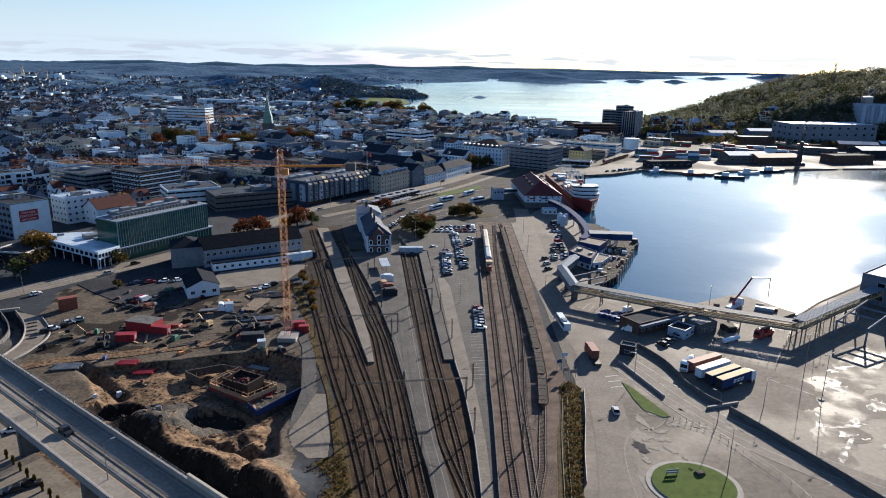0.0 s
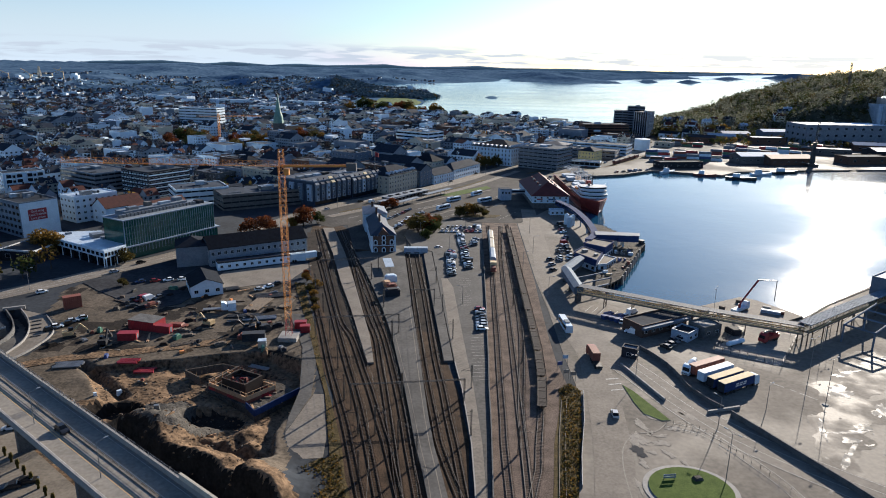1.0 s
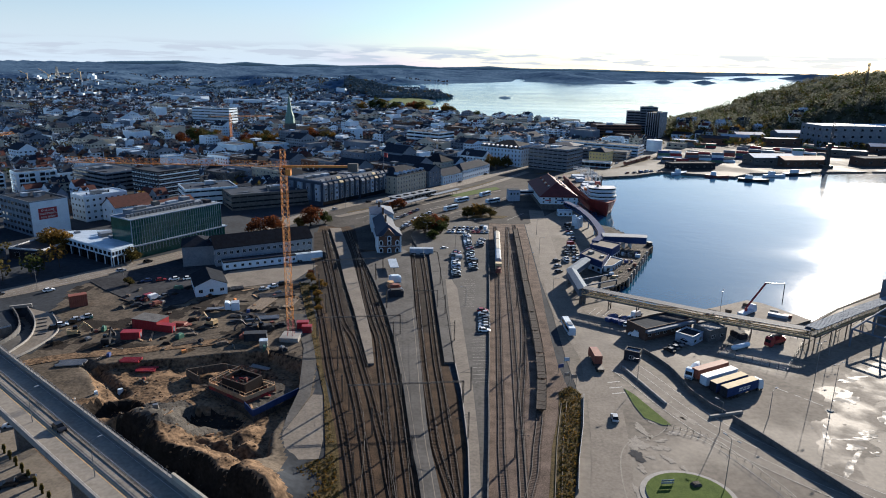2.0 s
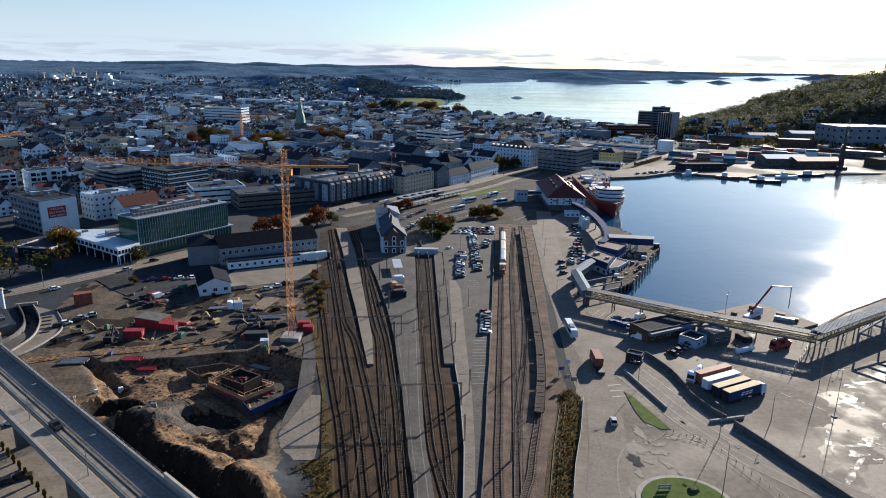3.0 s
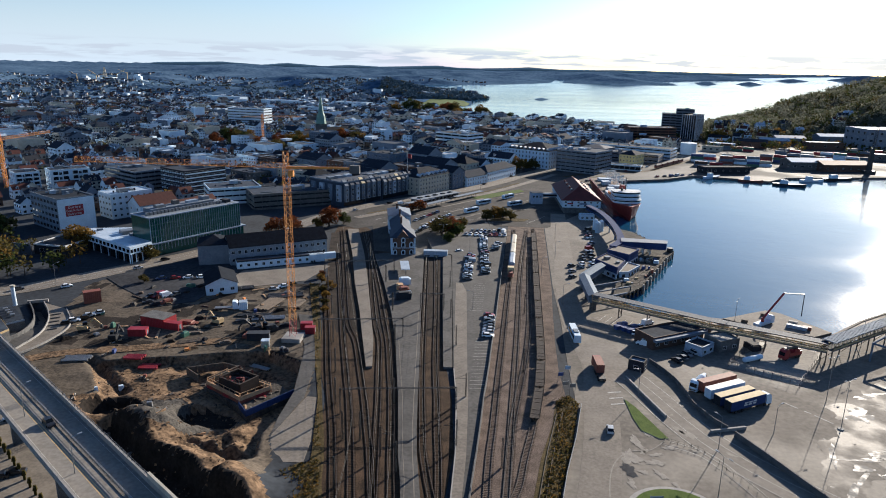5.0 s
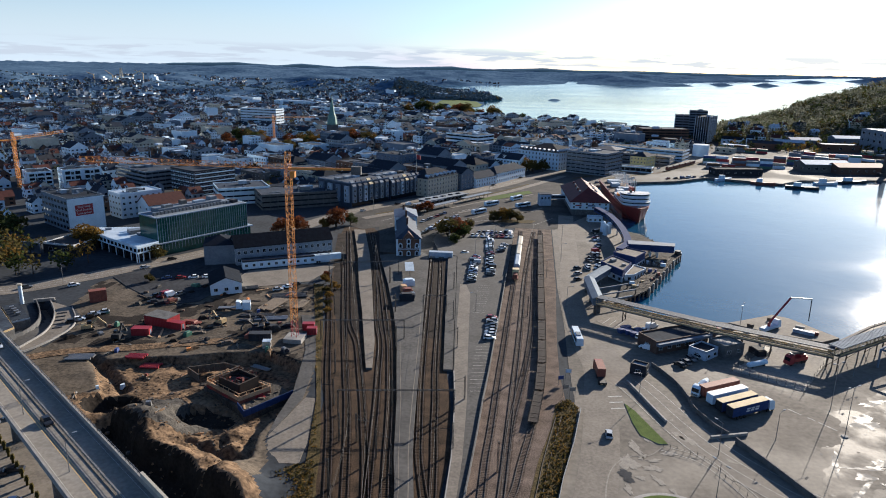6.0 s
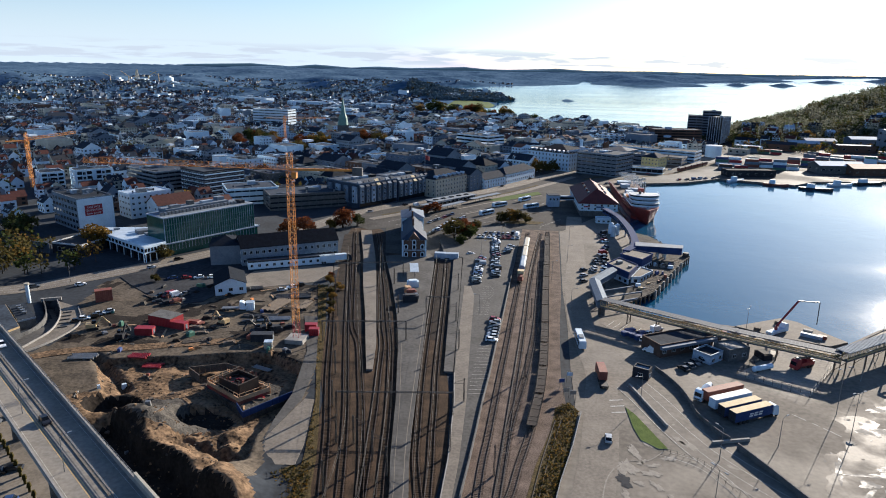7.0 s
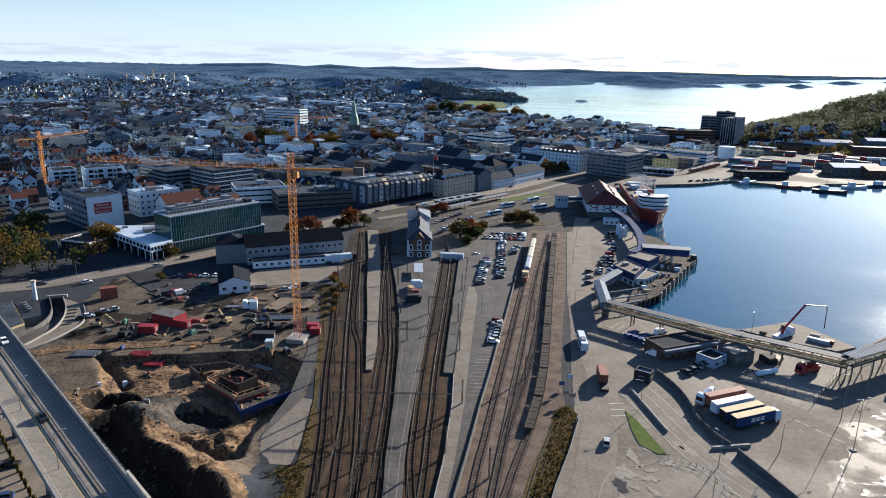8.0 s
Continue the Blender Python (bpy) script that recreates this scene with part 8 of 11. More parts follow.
def pose_ob(ob, m):
    ob.matrix_basis = m
    return ob


for bx, by, nx, ny, nz, rot in ((216, 702, 1, 3, 3, -8), (229, 696, 1, 2, 3, -8), (242, 706, 1, 4, 4, -8), (256, 708, 1, 4, 4, -8), (270, 712, 1, 4, 4, -8), (284, 716, 1, 3, 3, -8), (222, 740, 2, 3, 4, -8), (256, 750, 3, 2, 3, -20), (300, 760, 4, 2, 4, -25), (330, 800, 4, 2, 3, -33), (380, 800, 4, 2, 3, -33), (276, 868, 4, 2, 3, -20), (350, 845, 4, 2, 2, -33), (430, 850, 4, 2, 3, -33)):
    for i in range(nx):
        for j in range(ny):
            top = rq.randint(max(1, nz - 2), nz)
            for k in range(top):
                dx, dy = rot2(i * 13, j * 3.0, rot)
                container(bx + dx, by + dy, 0.1 + k * 2.62, rot, rq.choice(CM))
building("quay_shed", 302, 697, 46, 22, 8, 8, 1, "darkconcrete", "long dark quay shed with a white roof", "gable", "white", 6, 2, 3, 2, rise=3)
building("quay_shed", 205, 650, 46, 14, 12, 6, 1, "dark", "low dark quayside shed", "flat", "bitumen", 6, 2, 2, 1.5)
building("quay_shed", 330, 690, 50, 20, 12, 7, 1, "brick", "brown quayside shed with rusty gable roof", "gable", "rust", 6, 2, 2, 1.5, rise=3)
building("quay_shed", 470, 900, 120, 50, 5, 27, 3, "grey", "large grey warehouse with a bright flat roof", "flat", "white", 10, 4, 4, 3, both=True)
building("quay_shed", 640, 880, 130, 50, 5, 24, 3, "darkconcrete", "large dark warehouse with a bright flat roof", "flat", "white", 10, 4, 4, 3)
building("quay_shed", 560, 780, 120, 40, 8, 10, 1, "darkconcrete", "low wide warehouse beside the harbour", "flat", "lightroof", 8, 3, 4, 2)
for i, (x, y, w, d, rot, h, wl, rf) in enumerate(((270, 880, 30, 16, -33, 7, "white", "lightroof"), (310, 905, 40, 18, -20, 8, "brick", "slate"), (350, 925, 36, 16, -10, 8, "darkconcrete", "lightroof"), (400, 900, 44, 18, 0, 9, "brick", "white"), (380, 950, 40, 18, 5, 9, "bluegrey", "lightroof"), (440, 960, 46, 20, 5, 12, "bluegrey", "white"), (430, 800, 40, 16, -20, 7, "darkconcrete", "lightroof"), (500, 840, 46, 18, -10, 8, "brick", "lightroof"), (560, 850, 40, 16, -5, 8, "darkconcrete", "white"), (256, 850, 22, 12, -33, 6, "cream", "slate"), (290, 950, 26, 14, -33, 8, "white", "slate"), (480, 760, 60, 24, 8, 9, "dark", "lightroof"), (420, 710, 50, 20, 12, 8, "brick", "bitumen"), (540, 730, 50, 24, 10, 9, "darkconcrete", "white"), (640, 780, 70, 30, 8, 10, "darkconcrete", "lightroof"))):
    building("port_shed", x, y, w, d, rot, h, 1, wl, "%s port shed with %s roof" % ({"white": "white", "brick": "brown brick", "darkconcrete": "stained concrete", "bluegrey": "blue-grey sheet", "cream": "cream", "dark": "dark sheet"}[wl], {"lightroof": "pale sheet", "slate": "dark slate", "white": "white sheet", "bitumen": "dark felt"}[rf]), "gable" if i % 3 else "flat", rf, 3, 1, 3, 2, rise=3)
si = thing("silo", 610, 985, 0, 0, "pale blue-grey grain silo tower with a roof crane", "silo")
mb = MB()
mb.box(0, 0, 0, 42, 26, 52)
part("wall", mb.mesh("wall", ["lightroof"]), si)
for i in range(7):
    mb = MB()
    mb.cyl(3 + i * 6, -0.5, 0, 50, 3.0, None, 12)
    part("silo_cell", mb.mesh("silo_cell", ["lightroof"]), si)
mb = MB()
mb.box(4, 4, 52, 16, 14, 62)
mb.bar((10, 9, 62), (24, 9, 76), 0.9)
mb.bar((10, 9, 62), (10, 9, 74), 0.9)
part("roof_crane", mb.mesh("roof_crane", ["steel"]), si)
ms = thing("radio_mast", 655, 1150, 78, 0, "slim radio mast on the wooded hill", "mast")
mb = MB()
lattice(mb, (0, 0, 0), (0, 0, 34), 2.2, 3, 0.3)
part("mast", mb.mesh("mast", ["darksteel"]), ms)
hc = thing("harbour_crane", 372, 690, 0, 0, "dark mobile harbour crane with a raised boom", "crane")
mb = MB()
mb.box(-5, -4, 0, 5, 4, 3)
mb.rbox(0, 0, 3, 4, 4, 22, 0, 0, 0.3)
part("tower", mb.mesh("tower", ["darksteel"]), hc)
mb = MB()
lattice(mb, (0, 0, 18), (14, 24, 46), 2.0, 3, 0.25)
part("boom", mb.mesh("boom", ["darksteel"]), hc)
for x, y, r, L, mt in ((252, 607, -20, 26, "darksteel"), (285, 630, 12, 22, "white"), (200, 628, 30, 18, "white"), (228, 622, -25, 20, "rust"), (310, 644, 14, 30, "darksteel")):
    ob = thing("work_boat", x, y, -1.4, r, "small work boat moored along the quay", "boat", "moored boats")
    mb = MB()
    loft(mb, [[(u, -w * 0.6, -0.6), (u, w * 0.6, -0.6), (u, w, t), (u, -w, t)] for u, w, t in ((0, 2.6, 1.9), (L * 0.6, 2.9, 1.9), (L * 0.9, 1.6, 2.4), (L, 0.1, 2.8))])
    part("hull", mb.mesh("hull", [mt]), ob)
    mb = MB()
    mb.rbox(L * 0.35, 0, 1.9, L * 0.25, 3.6, 3.2, 0, 0, 0.12)
    part("wheelhouse", mb.mesh("wheelhouse", ["white"]), ob)
    mb = MB()
    mb.cyl(L * 0.4, 0, 5.1, 9.5, 0.12, 0.06, 6)
    part("mast", mb.mesh("mast", ["steel"]), ob)

# white tank and a line of red goods wagons beside the harbour road
ob = thing("storage_tank", 229, 808, 0.1, 0, "large white cylindrical storage tank", "tank", "storage tanks")
mb = MB()
mb.cyl(0, 0, 0, 13, 9, None, 20)
part("shell", mb.mesh("shell", ["white"]), ob)
mb = MB()
mb.cyl(0, 0, 13, 13.8, 9, 1.0, 20)
part("dome", mb.mesh("dome", ["lightroof"]), ob)
for i in range(5):
    ob = thing("goods_wagon", 168 + i * 8.2, 676 + i * 12.6, 0.1, 57, "rust-red covered goods wagon beside the harbour road", "railway wagon", "goods wagons")
    mb = MB()
    mb.box(-6.4, -1.4, 1.1, 6.4, 1.4, 3.6)
    part("body", mb.mesh("body", ["rust"]), ob)
    mb = MB()
    loft(mb, [[(u, -1.45, 3.6), (u, 1.45, 3.6), (u, 0.7, 4.05), (u, -0.7, 4.05)] for u in (-6.45, 6.45)])
    part("roof", mb.mesh("roof", ["darkconcrete"]), ob)
    for u in (-4.5, 4.5):
        part("bogie", BOGIE, ob, u, 0, 0.1)
band("harbour_track", [Vector((150, 650)), Vector((168, 676)), Vector((210, 741)), Vector((250, 800))], 4.0, 0.112, "ballast", "brown ballast strip of the harbour line", "ballast")
for a, b, wd in (((92, 600), (168, 668), 3.0), ((180, 690), (236, 770), 2.5), ((70, 600), (150, 690), 4.0)):
    band("road_verge", [Vector(a), Vector(b)], wd, 0.105, "dry", "narrow strip of weeds along the harbour road", "verge")

# vehicles and stores inside the fenced yard
fe = thing("heavy_truck", 116.4, 220.4, 0.14, 212, "dark red heavy truck with crane gear in the fenced yard", "truck")
mb = MB()
mb.box(-6.4, -1.25, 1.1, -0.2, 1.25, 2.3)
mb.box(-5.6, -1.1, 2.3, -2.8, 1.1, 3.1)
part("body", mb.mesh("body", ["red"]), fe)
mb = MB()
mb.bar((-5.8, 0, 3.2), (1.0, 0, 3.9), 0.45, 0.5)
part("ladder", mb.mesh("ladder", ["steel"]), fe)
mb = MB()
mb.box(-6.5, -1, 0.6, 1.8, 1, 1.1)
part("chassis", mb.mesh("chassis", ["darksteel"]), fe)
truck_cab(fe, 0.0, 0, "red")
for u in (-5.2, -3.9, 1.2):
    for s in (-1.05, 1.05):
        part("wheel", BIGW, fe, u, s, 0.5)
tk2 = thing("lying_tank", 104.6, 216.8, 0.13, 30, "white steel tank lying on cradles in the fenced yard", "tank")
mb = MB()
loft(mb, [[(u, r * math.cos(a * math.pi / 6), 1.1 + r * math.sin(a * math.pi / 6)) for a in range(11, -1, -1)] for u, r in ((-4.2, 0.4), (-3.8, 0.85), (3.8, 0.85), (4.2, 0.4))])
part("shell", mb.mesh("shell", ["white"]), tk2)
for u in (-2.6, 2.6):
    mb = MB()
    mb.box(u - 0.2, -0.8, 0, u + 0.2, 0.8, 0.5)
    part("cradle", mb.mesh("cradle", ["darksteel"]), tk2)
for x, y, w, d, h, r, mt in ((108.0, 227.5, 3.2, 5.0, 2.0, 20, "dark"), (111.5, 229.5, 2.6, 5.4, 1.0, -35, "cream"), (118.0, 222.0, 2.2, 1.6, 1.4, 10, "rust"), (121.5, 224.0, 2.0, 1.5, 1.2, 30, "oldwood")):
    mb = MB()
    mb.rbox(x, y, 0.13, w, d, h, r)
    mb.rbox(x, y, 0.13 + h, w * 0.8, d * 0.8, 0.2, r)
    solid("yard_store", mb, [mt], "covered stores standing in the fenced yard", "store", group="yard stores")
for a, b in (((107.8, 184.0), (109.1, 182.6)), ((109.7, 181.9), (112.9, 177.8)), ((104.0, 188.4), (106.6, 185.4))):
    band("yard_line", [Vector(a), Vector(b)], 0.3, 0.10, "line", "short white painted yard line", "road marking")
mb = MB()
mb.cyl(113.6, 174.9, 0, 0.35, 0.9, 0.8, 16)
solid("lamp_base", mb, ["concrete"], "round pale concrete base of a yard lamp", "lamp base")
street_lamp(113.6, 174.9, 14, 30, 0.35, True)
for i in range(3):
    off = 0.9 * i
    band("worn_zebra", [Vector((53.5, 187.5 - off * 4)), Vector((57.5, 188.5 - off * 4))], 0.5, 0.137, "line", "faded white painted crossing mark", "road marking")


# ---------------------------------------------------------------- building site
def ground_z(x, y):
    return float(height(np.array([float(x)]), np.array([float(y)]))[0])


def site_box(name, x, y, w, d, h, rot, mt, label, category, roofm=None, group=""):
    ob = thing(name, x, y, ground_z(x, y) - 0.05, rot, label, category, group)
    mb = MB()
    k = max(6, int(w / 0.35))
    loft(mb, [[(-w / 2 + w * i / k, -d / 2 + 0.06 * (i % 2), 0), (-w / 2 + w * i / k, d / 2 - 0.06 * (i % 2), 0), (-w / 2 + w * i / k, d / 2 - 0.06 * (i % 2), h), (-w / 2 + w * i / k, -d / 2 + 0.06 * (i % 2), h)] for i in range(k + 1)])
    part("body", mb.mesh("body", [mt]), ob)
    mb = MB()
    mb.box(-w / 2 - 0.06, -d / 2 - 0.06, h, w / 2 + 0.06, d / 2 + 0.06, h + 0.12)
    part("roof", mb.mesh("roof", [roofm or mt]), ob)
    mb = MB()
    mb.box(w / 2 + 0.004, -0.5, 0.2, w / 2 + 0.06, 0.5, 2.1)
    part("door", mb.mesh("door", ["grey"]), ob)
    return ob


site_box("site_container", -104.5, 208.5, 6.2, 3.0, 2.6, 8, "red", "bright red site container on bare earth", "container", group="site containers")
site_box("site_shed", -103.0, 219.5, 10.5, 6.5, 3.4, -14, "red", "wide red site shed with weathered grey roof", "shed", "darkconcrete")
site_box("site_container", -95.5, 215.5, 6.1, 2.5, 2.6, -10, "red", "red site container beside the shed", "container", group="site containers")
site_box("site_container", -139.8, 237, 6.1, 3.0, 4.6, 38, "rust", "dark red box container by the road", "container", group="site containers")
site_box("site_container", -46.2, 218.8, 3.4, 2.4, 2.6, 10, "red", "red container at the foot of the crane", "container", group="site containers")
site_box("site_container", -48.6, 222.5, 4.2, 2.4, 2.6, 10, "red", "red container at the foot of the crane", "container", group="site containers")
site_box("site_hut", -79, 239, 3.0, 3.2, 3.0, 20, "white", "small white site hut", "hut", "lightroof")
site_box("site_hut", -62, 210.5, 7.5, 3.0, 2.8, 12, "dark", "dark site hut near the crane", "hut", "darksteel")
site_box("site_hut", -57.5, 205.0, 2.6, 2.4, 2.5, 12, "cream", "cream site hut near the crane", "hut", "lightroof")

# formwork pit: raw wood panels round a dark reinforced core
fz = -2.6
fm = thing("formwork", 0, 0, 0, 0, "orange-brown timber formwork round a concrete basement core", "formwork")
ring = [(-66.0, 178.5), (-52.1, 169.9), (-45.8, 178.0), (-62.5, 185.5)]
mb = MB()
mb.prism([(-67.2, 178.6), (-52.3, 168.6), (-47.8, 163.4), (-38.4, 177.2), (-45.6, 183.4), (-62.8, 187)], fz - 2.5, fz + 0.5)
part("base_slab", mb.mesh("base_slab", ["rubble"]), fm, label="dusty dark concrete base slab")
for a, b in zip(ring, ring[1:] + ring[:1]):
    A, B2 = Vector(a), Vector(b)
    k = max(2, int((B2 - A).length / 2.4))
    d = (B2 - A).normalized()
    n = Vector((-d.y, d.x)) * 0.1
    for i in range(k):
        p, q = A.lerp(B2, i / k), A.lerp(B2, (i + 0.97) / k)
        for z0, z1, mt in ((0.5, 1.5, "rust" if (i + k) % 3 else "red"), (1.52, 2.55 + 0.25 * (i % 2), "wood")):
            mb = MB()
            mb.prism([tuple(p + n), tuple(q + n), tuple(q - n), tuple(p - n)], fz + z0, fz + z1, 0)
            part("panel", mb.mesh("panel", [mt]), fm)
    mb = MB()
    mb.bar((*(A + n), fz + 2.7), (*(B2 + n), fz + 2.7), 0.3, 0.12)
    part("walk_plank", mb.mesh("walk_plank", ["wood"]), fm)
    for i in range(k + 1):
        c = A.lerp(B2, i / k)
        mb = MB()
        mb.bar((*(c + n * 3), fz + 0.5), (*(c + n * 3), fz + 3.7), 0.12)
        part("stanchion", mb.mesh("stanchion", ["wood"]), fm)
    mb = MB()
    mb.bar((*(A + n * 3), fz + 3.6), (*(B2 + n * 3), fz + 3.6), 0.1, 0.16)
    part("guard_plank", mb.mesh("guard_plank", ["wood"]), fm)
mb = MB()
for u, v, su, sv in ((0, -3.4, 9, 0.5), (0, 3.4, 9, 0.5), (-4.3, 0, 0.5, 6.4), (4.3, 0, 0.5, 6.4)):
    dx, dy = rot2(u, v, -27)
    mb.rbox(-55.6 + dx, 178.0 + dy, fz - 1.5, su, sv, 6.6, -27)
part("core", mb.mesh("core", ["darkwood"]), fm, label="dark brown reinforced core with open top")
mb = MB()
mb.rbox(-55.6, 178.0, fz - 1.5, 8.2, 6.2, 5.2, -27)
part("core_slab", mb.mesh("core_slab", ["rubble"]), fm)
for i in range(16):
    dx, dy = rot2(rc.uniform(-3.6, 3.6), rc.uniform(-2.6, 2.6), -27)
    mb = MB()
    mb.rbox(-55.6 + dx, 178.0 + dy, fz + 3.7, rc.uniform(0.4, 2.4), rc.uniform(0.2, 0.6), rc.uniform(0.2, 0.9), rc.uniform(0, 180))
    part("formwork_prop", mb.mesh("formwork_prop", [rc.choice(["rust", "darkwood", "oldwood", "red"])]), fm)
for i in range(34):
    mb = MB()
    u, v = rc.uniform(-4.3, 4.3), rc.choice((-3.6, 3.6))
    dx, dy = rot2(u, v, -27)
    mb.tube((-55.6 + dx, 178.0 + dy, fz + 5.0), (-55.6 + dx + rc.uniform(-0.2, 0.2), 178.0 + dy, fz + 6.2), 0.06, None, 4)
    part("rebar", mb.mesh("rebar", ["rust"]), fm)
for i in range(40):
    dx, dy = rot2(rc.uniform(-9, 9), rc.uniform(-8.5, 8.5), -27)
    px, py = -53.5 + dx, 175.2 + dy
    if within(ring, px, py) or not within([(-52.3, 169.4), (-47.8, 164.4), (-39.6, 177.2), (-45.6, 181.4)], px, py):
        continue
    mb = MB()
    mb.rbox(px, py, fz + 0.46, rc.uniform(0.3, 2.6), rc.uniform(0.2, 0.7), rc.uniform(0.12, 0.5), rc.uniform(0, 180))
    part("slab_litter", mb.mesh("slab_litter", [rc.choice(["red", "wood", "concrete", "oldwood"])]), fm)
for a, b in (((-76, 186), (-66, 191)), ((-66, 191), (-59, 188.5)), ((-76, 186), (-70, 181.5))):
    wall_run("trench_shoring", [a, b], 2.2, 0.25, "oldwood", "weathered timber shoring along the trench", 1.6, fz + 0.6, "shoring", "board")
bw = wall_run("form_panels", [(-51.5, 167.5), (-47.7, 163.0), (-38.5, 177)], 1.6, 0.2, "navy", "blue formwork panels along the pit edge", 2.4, -1.6, "formwork")
for a, b in (((-64, 178), (-58, 187)), ((-62, 176), (-55, 186.5)), ((-66, 181), (-60, 189))):
    mb = MB()
    mb.bar((*a, -0.6), (*b, 0.4), 0.4, 0.5)
    solid("steel_beam", mb, ["oldwood"], "long beam lying across the pit", "beam", group="site beams")


def digger(x, y, rot, colour, label):
    z = ground_z(x, y)
    ob = thing("excavator", x, y, z, rot, label, "excavator", "excavators")
    for s in (-1.1, 1.1):
        mb = MB()
        loft(mb, [[(u, s - 0.3, z0), (u, s + 0.3, z0), (u, s + 0.3, z1), (u, s - 0.3, z1)] for u, z0, z1 in ((-2.0, 0.3, 0.6), (-1.7, 0.0, 0.9), (1.7, 0.0, 0.9), (2.0, 0.3, 0.6))])
        part("crawler", mb.mesh("crawler", ["rubber"]), ob)
    mb = MB()
    mb.box(-2.1, -1.3, 0.95, 1.2, 1.3, 2.0)
    mb.box(-2.1, -1.3, 2.0, -0.7, 1.3, 2.4)
    part("body", mb.mesh("body", [colour]), ob)
    mb = MB()
    mb.rbox(0.5, 0.7, 2.0, 1.5, 1.1, 1.1, 0, 0, 0.1)
    part("cab", mb.mesh("cab", ["glass"]), ob)
    for a, b, r in (((0.9, -0.3, 1.6), (3.4, -0.3, 4.4), 0.45), ((3.4, -0.3, 4.4), (5.6, -0.3, 1.8), 0.35)):
        mb = MB()
        mb.bar(a, b, r, r * 1.2)
        part("boom", mb.mesh("boom", [colour]), ob)
    mb = MB()
    mb.rbox(5.6, -0.3, 0.7, 0.9, 1.2, 1.1, 0, 0, 0.3)
    part("bucket", mb.mesh("bucket", ["darksteel"]), ob)


digger(-82, 222, 160, "ochre", "ochre crawler excavator on bare earth")
digger(-125, 209, 30, "ochre", "yellow crawler excavator beside parked cars")
digger(-66, 218, 200, "darksteel", "dark crawler excavator near the crane")
digger(-110, 203, 100, "dark", "dark crawler excavator by the haul road")
digger(-62, 219.5, 150, "darksteel", "dark crawler excavator beside site huts")
for x, y, w, d, h, rt2, mt in ((-66.5, 216.6, 5, 2.4, 2.6, 20, "dark"), (-66.3, 211.5, 3, 2.4, 2.2, 0, "rust"), (-60.4, 219.3, 4, 2.4, 2.4, 40, "darksteel"), (-113.9, 237.5, 4.5, 2, 1.6, 40, "dark"), (-118, 239, 4.2, 2, 1.5, 35, "darksteel"), (-111, 240, 5, 2.2, 2.0, 60, "rust"), (-93, 221.5, 7, 3, 1.2, -12, "rust"), (-90, 217.5, 6, 2, 0.9, -8, "oldwood"), (-86, 213, 5, 1.6, 0.8, 15, "oldwood"), (-72, 206, 4, 2, 1.2, 25, "oldwood"), (-57, 224, 4, 2, 1.4, 10, "dark"), (-74, 226, 5, 2, 1.2, 10, "darksteel")):
    mb = MB()
    zz = ground_z(x, y) - 0.1
    mb.rbox(x, y, zz, w, d, h * 0.6, rt2)
    mb.rbox(x + 0.3, y, zz + h * 0.6, w * 0.55, d * 0.8, h * 0.4, rt2 + 4, 0, 0.15)
    solid("plant_box", mb, [mt], "dark machine unit and crates standing on packed ground", "site plant", group="site plant units")
wtk = thing("flatbed_truck", -84, 236.5, 0.2, 15, "white flatbed truck standing on the site", "truck")
mb = MB()
mb.box(-5, -1.2, 0.9, 1.5, 1.2, 1.15)
part("bed", mb.mesh("bed", ["steel"]), wtk)
truck_cab(wtk, 1.8, 0)
for u in (-4, -2.8, 3.0):
    for s in (-1.0, 1.0):
        part("wheel", BIGW, wtk, u, s, 0.5)

band("haul_track", along([(-134, 178), (-126, 187), (-115, 193), (-100, 197.5), (-84, 204), (-68, 209), (-58, 206)], 5), 5.0, 0.16, "dirt", "tan wheel-worn haul track over the site", "track")

# stacks of piles, pipes, planks and pallets
for x, y, n, L, rot, mt, r in ((-71, 245, 9, 14, 80, "oldwood", 0.35), (-66, 230.5, 6, 12, 15, "steel", 0.3), (-72, 232.5, 5, 13, 10, "darksteel", 0.3), (-60, 247, 6, 10, 85, "oldwood", 0.3), (-113, 187.5, 6, 8, 12, "steel", 0.35), (-96, 191, 5, 6, 5, "red", 0.35), (-90, 189, 5, 6, 8, "red", 0.35), (-84, 206, 5, 9, 30, "oldwood", 0.25), (-56, 196, 5, 7, -20, "steel", 0.2), (-75, 187, 6, 7, 40, "wood", 0.2), (-89, 262, 6, 10, 25, "darksteel", 0.35), (-68, 256, 8, 14, 20, "darksteel", 0.35)):
    ob = thing("pipe_stack", x, y, ground_z(x, y), rot, "stack of long beams and pipes laid on the ground", "material stack", "site stacks")
    mb = MB()
    mb.tube((-L / 2, 0, r), (L / 2, 0, r), r * 0.9, None, 6)
    me = mb.mesh("pipe", [mt])
    for i in range(n):
        part("pipe", me, ob, rc.uniform(-0.4, 0.4), (i - n / 2) * r * 2.05, 0, rc.uniform(-1.5, 1.5))
    mb = MB()
    for u in (-L * 0.3, L * 0.3):
        mb.box(u - 0.15, -n * r, -0.3, u + 0.15, n * r, 0.02)
    part("bearer", mb.mesh("bearer", ["oldwood"]), ob)
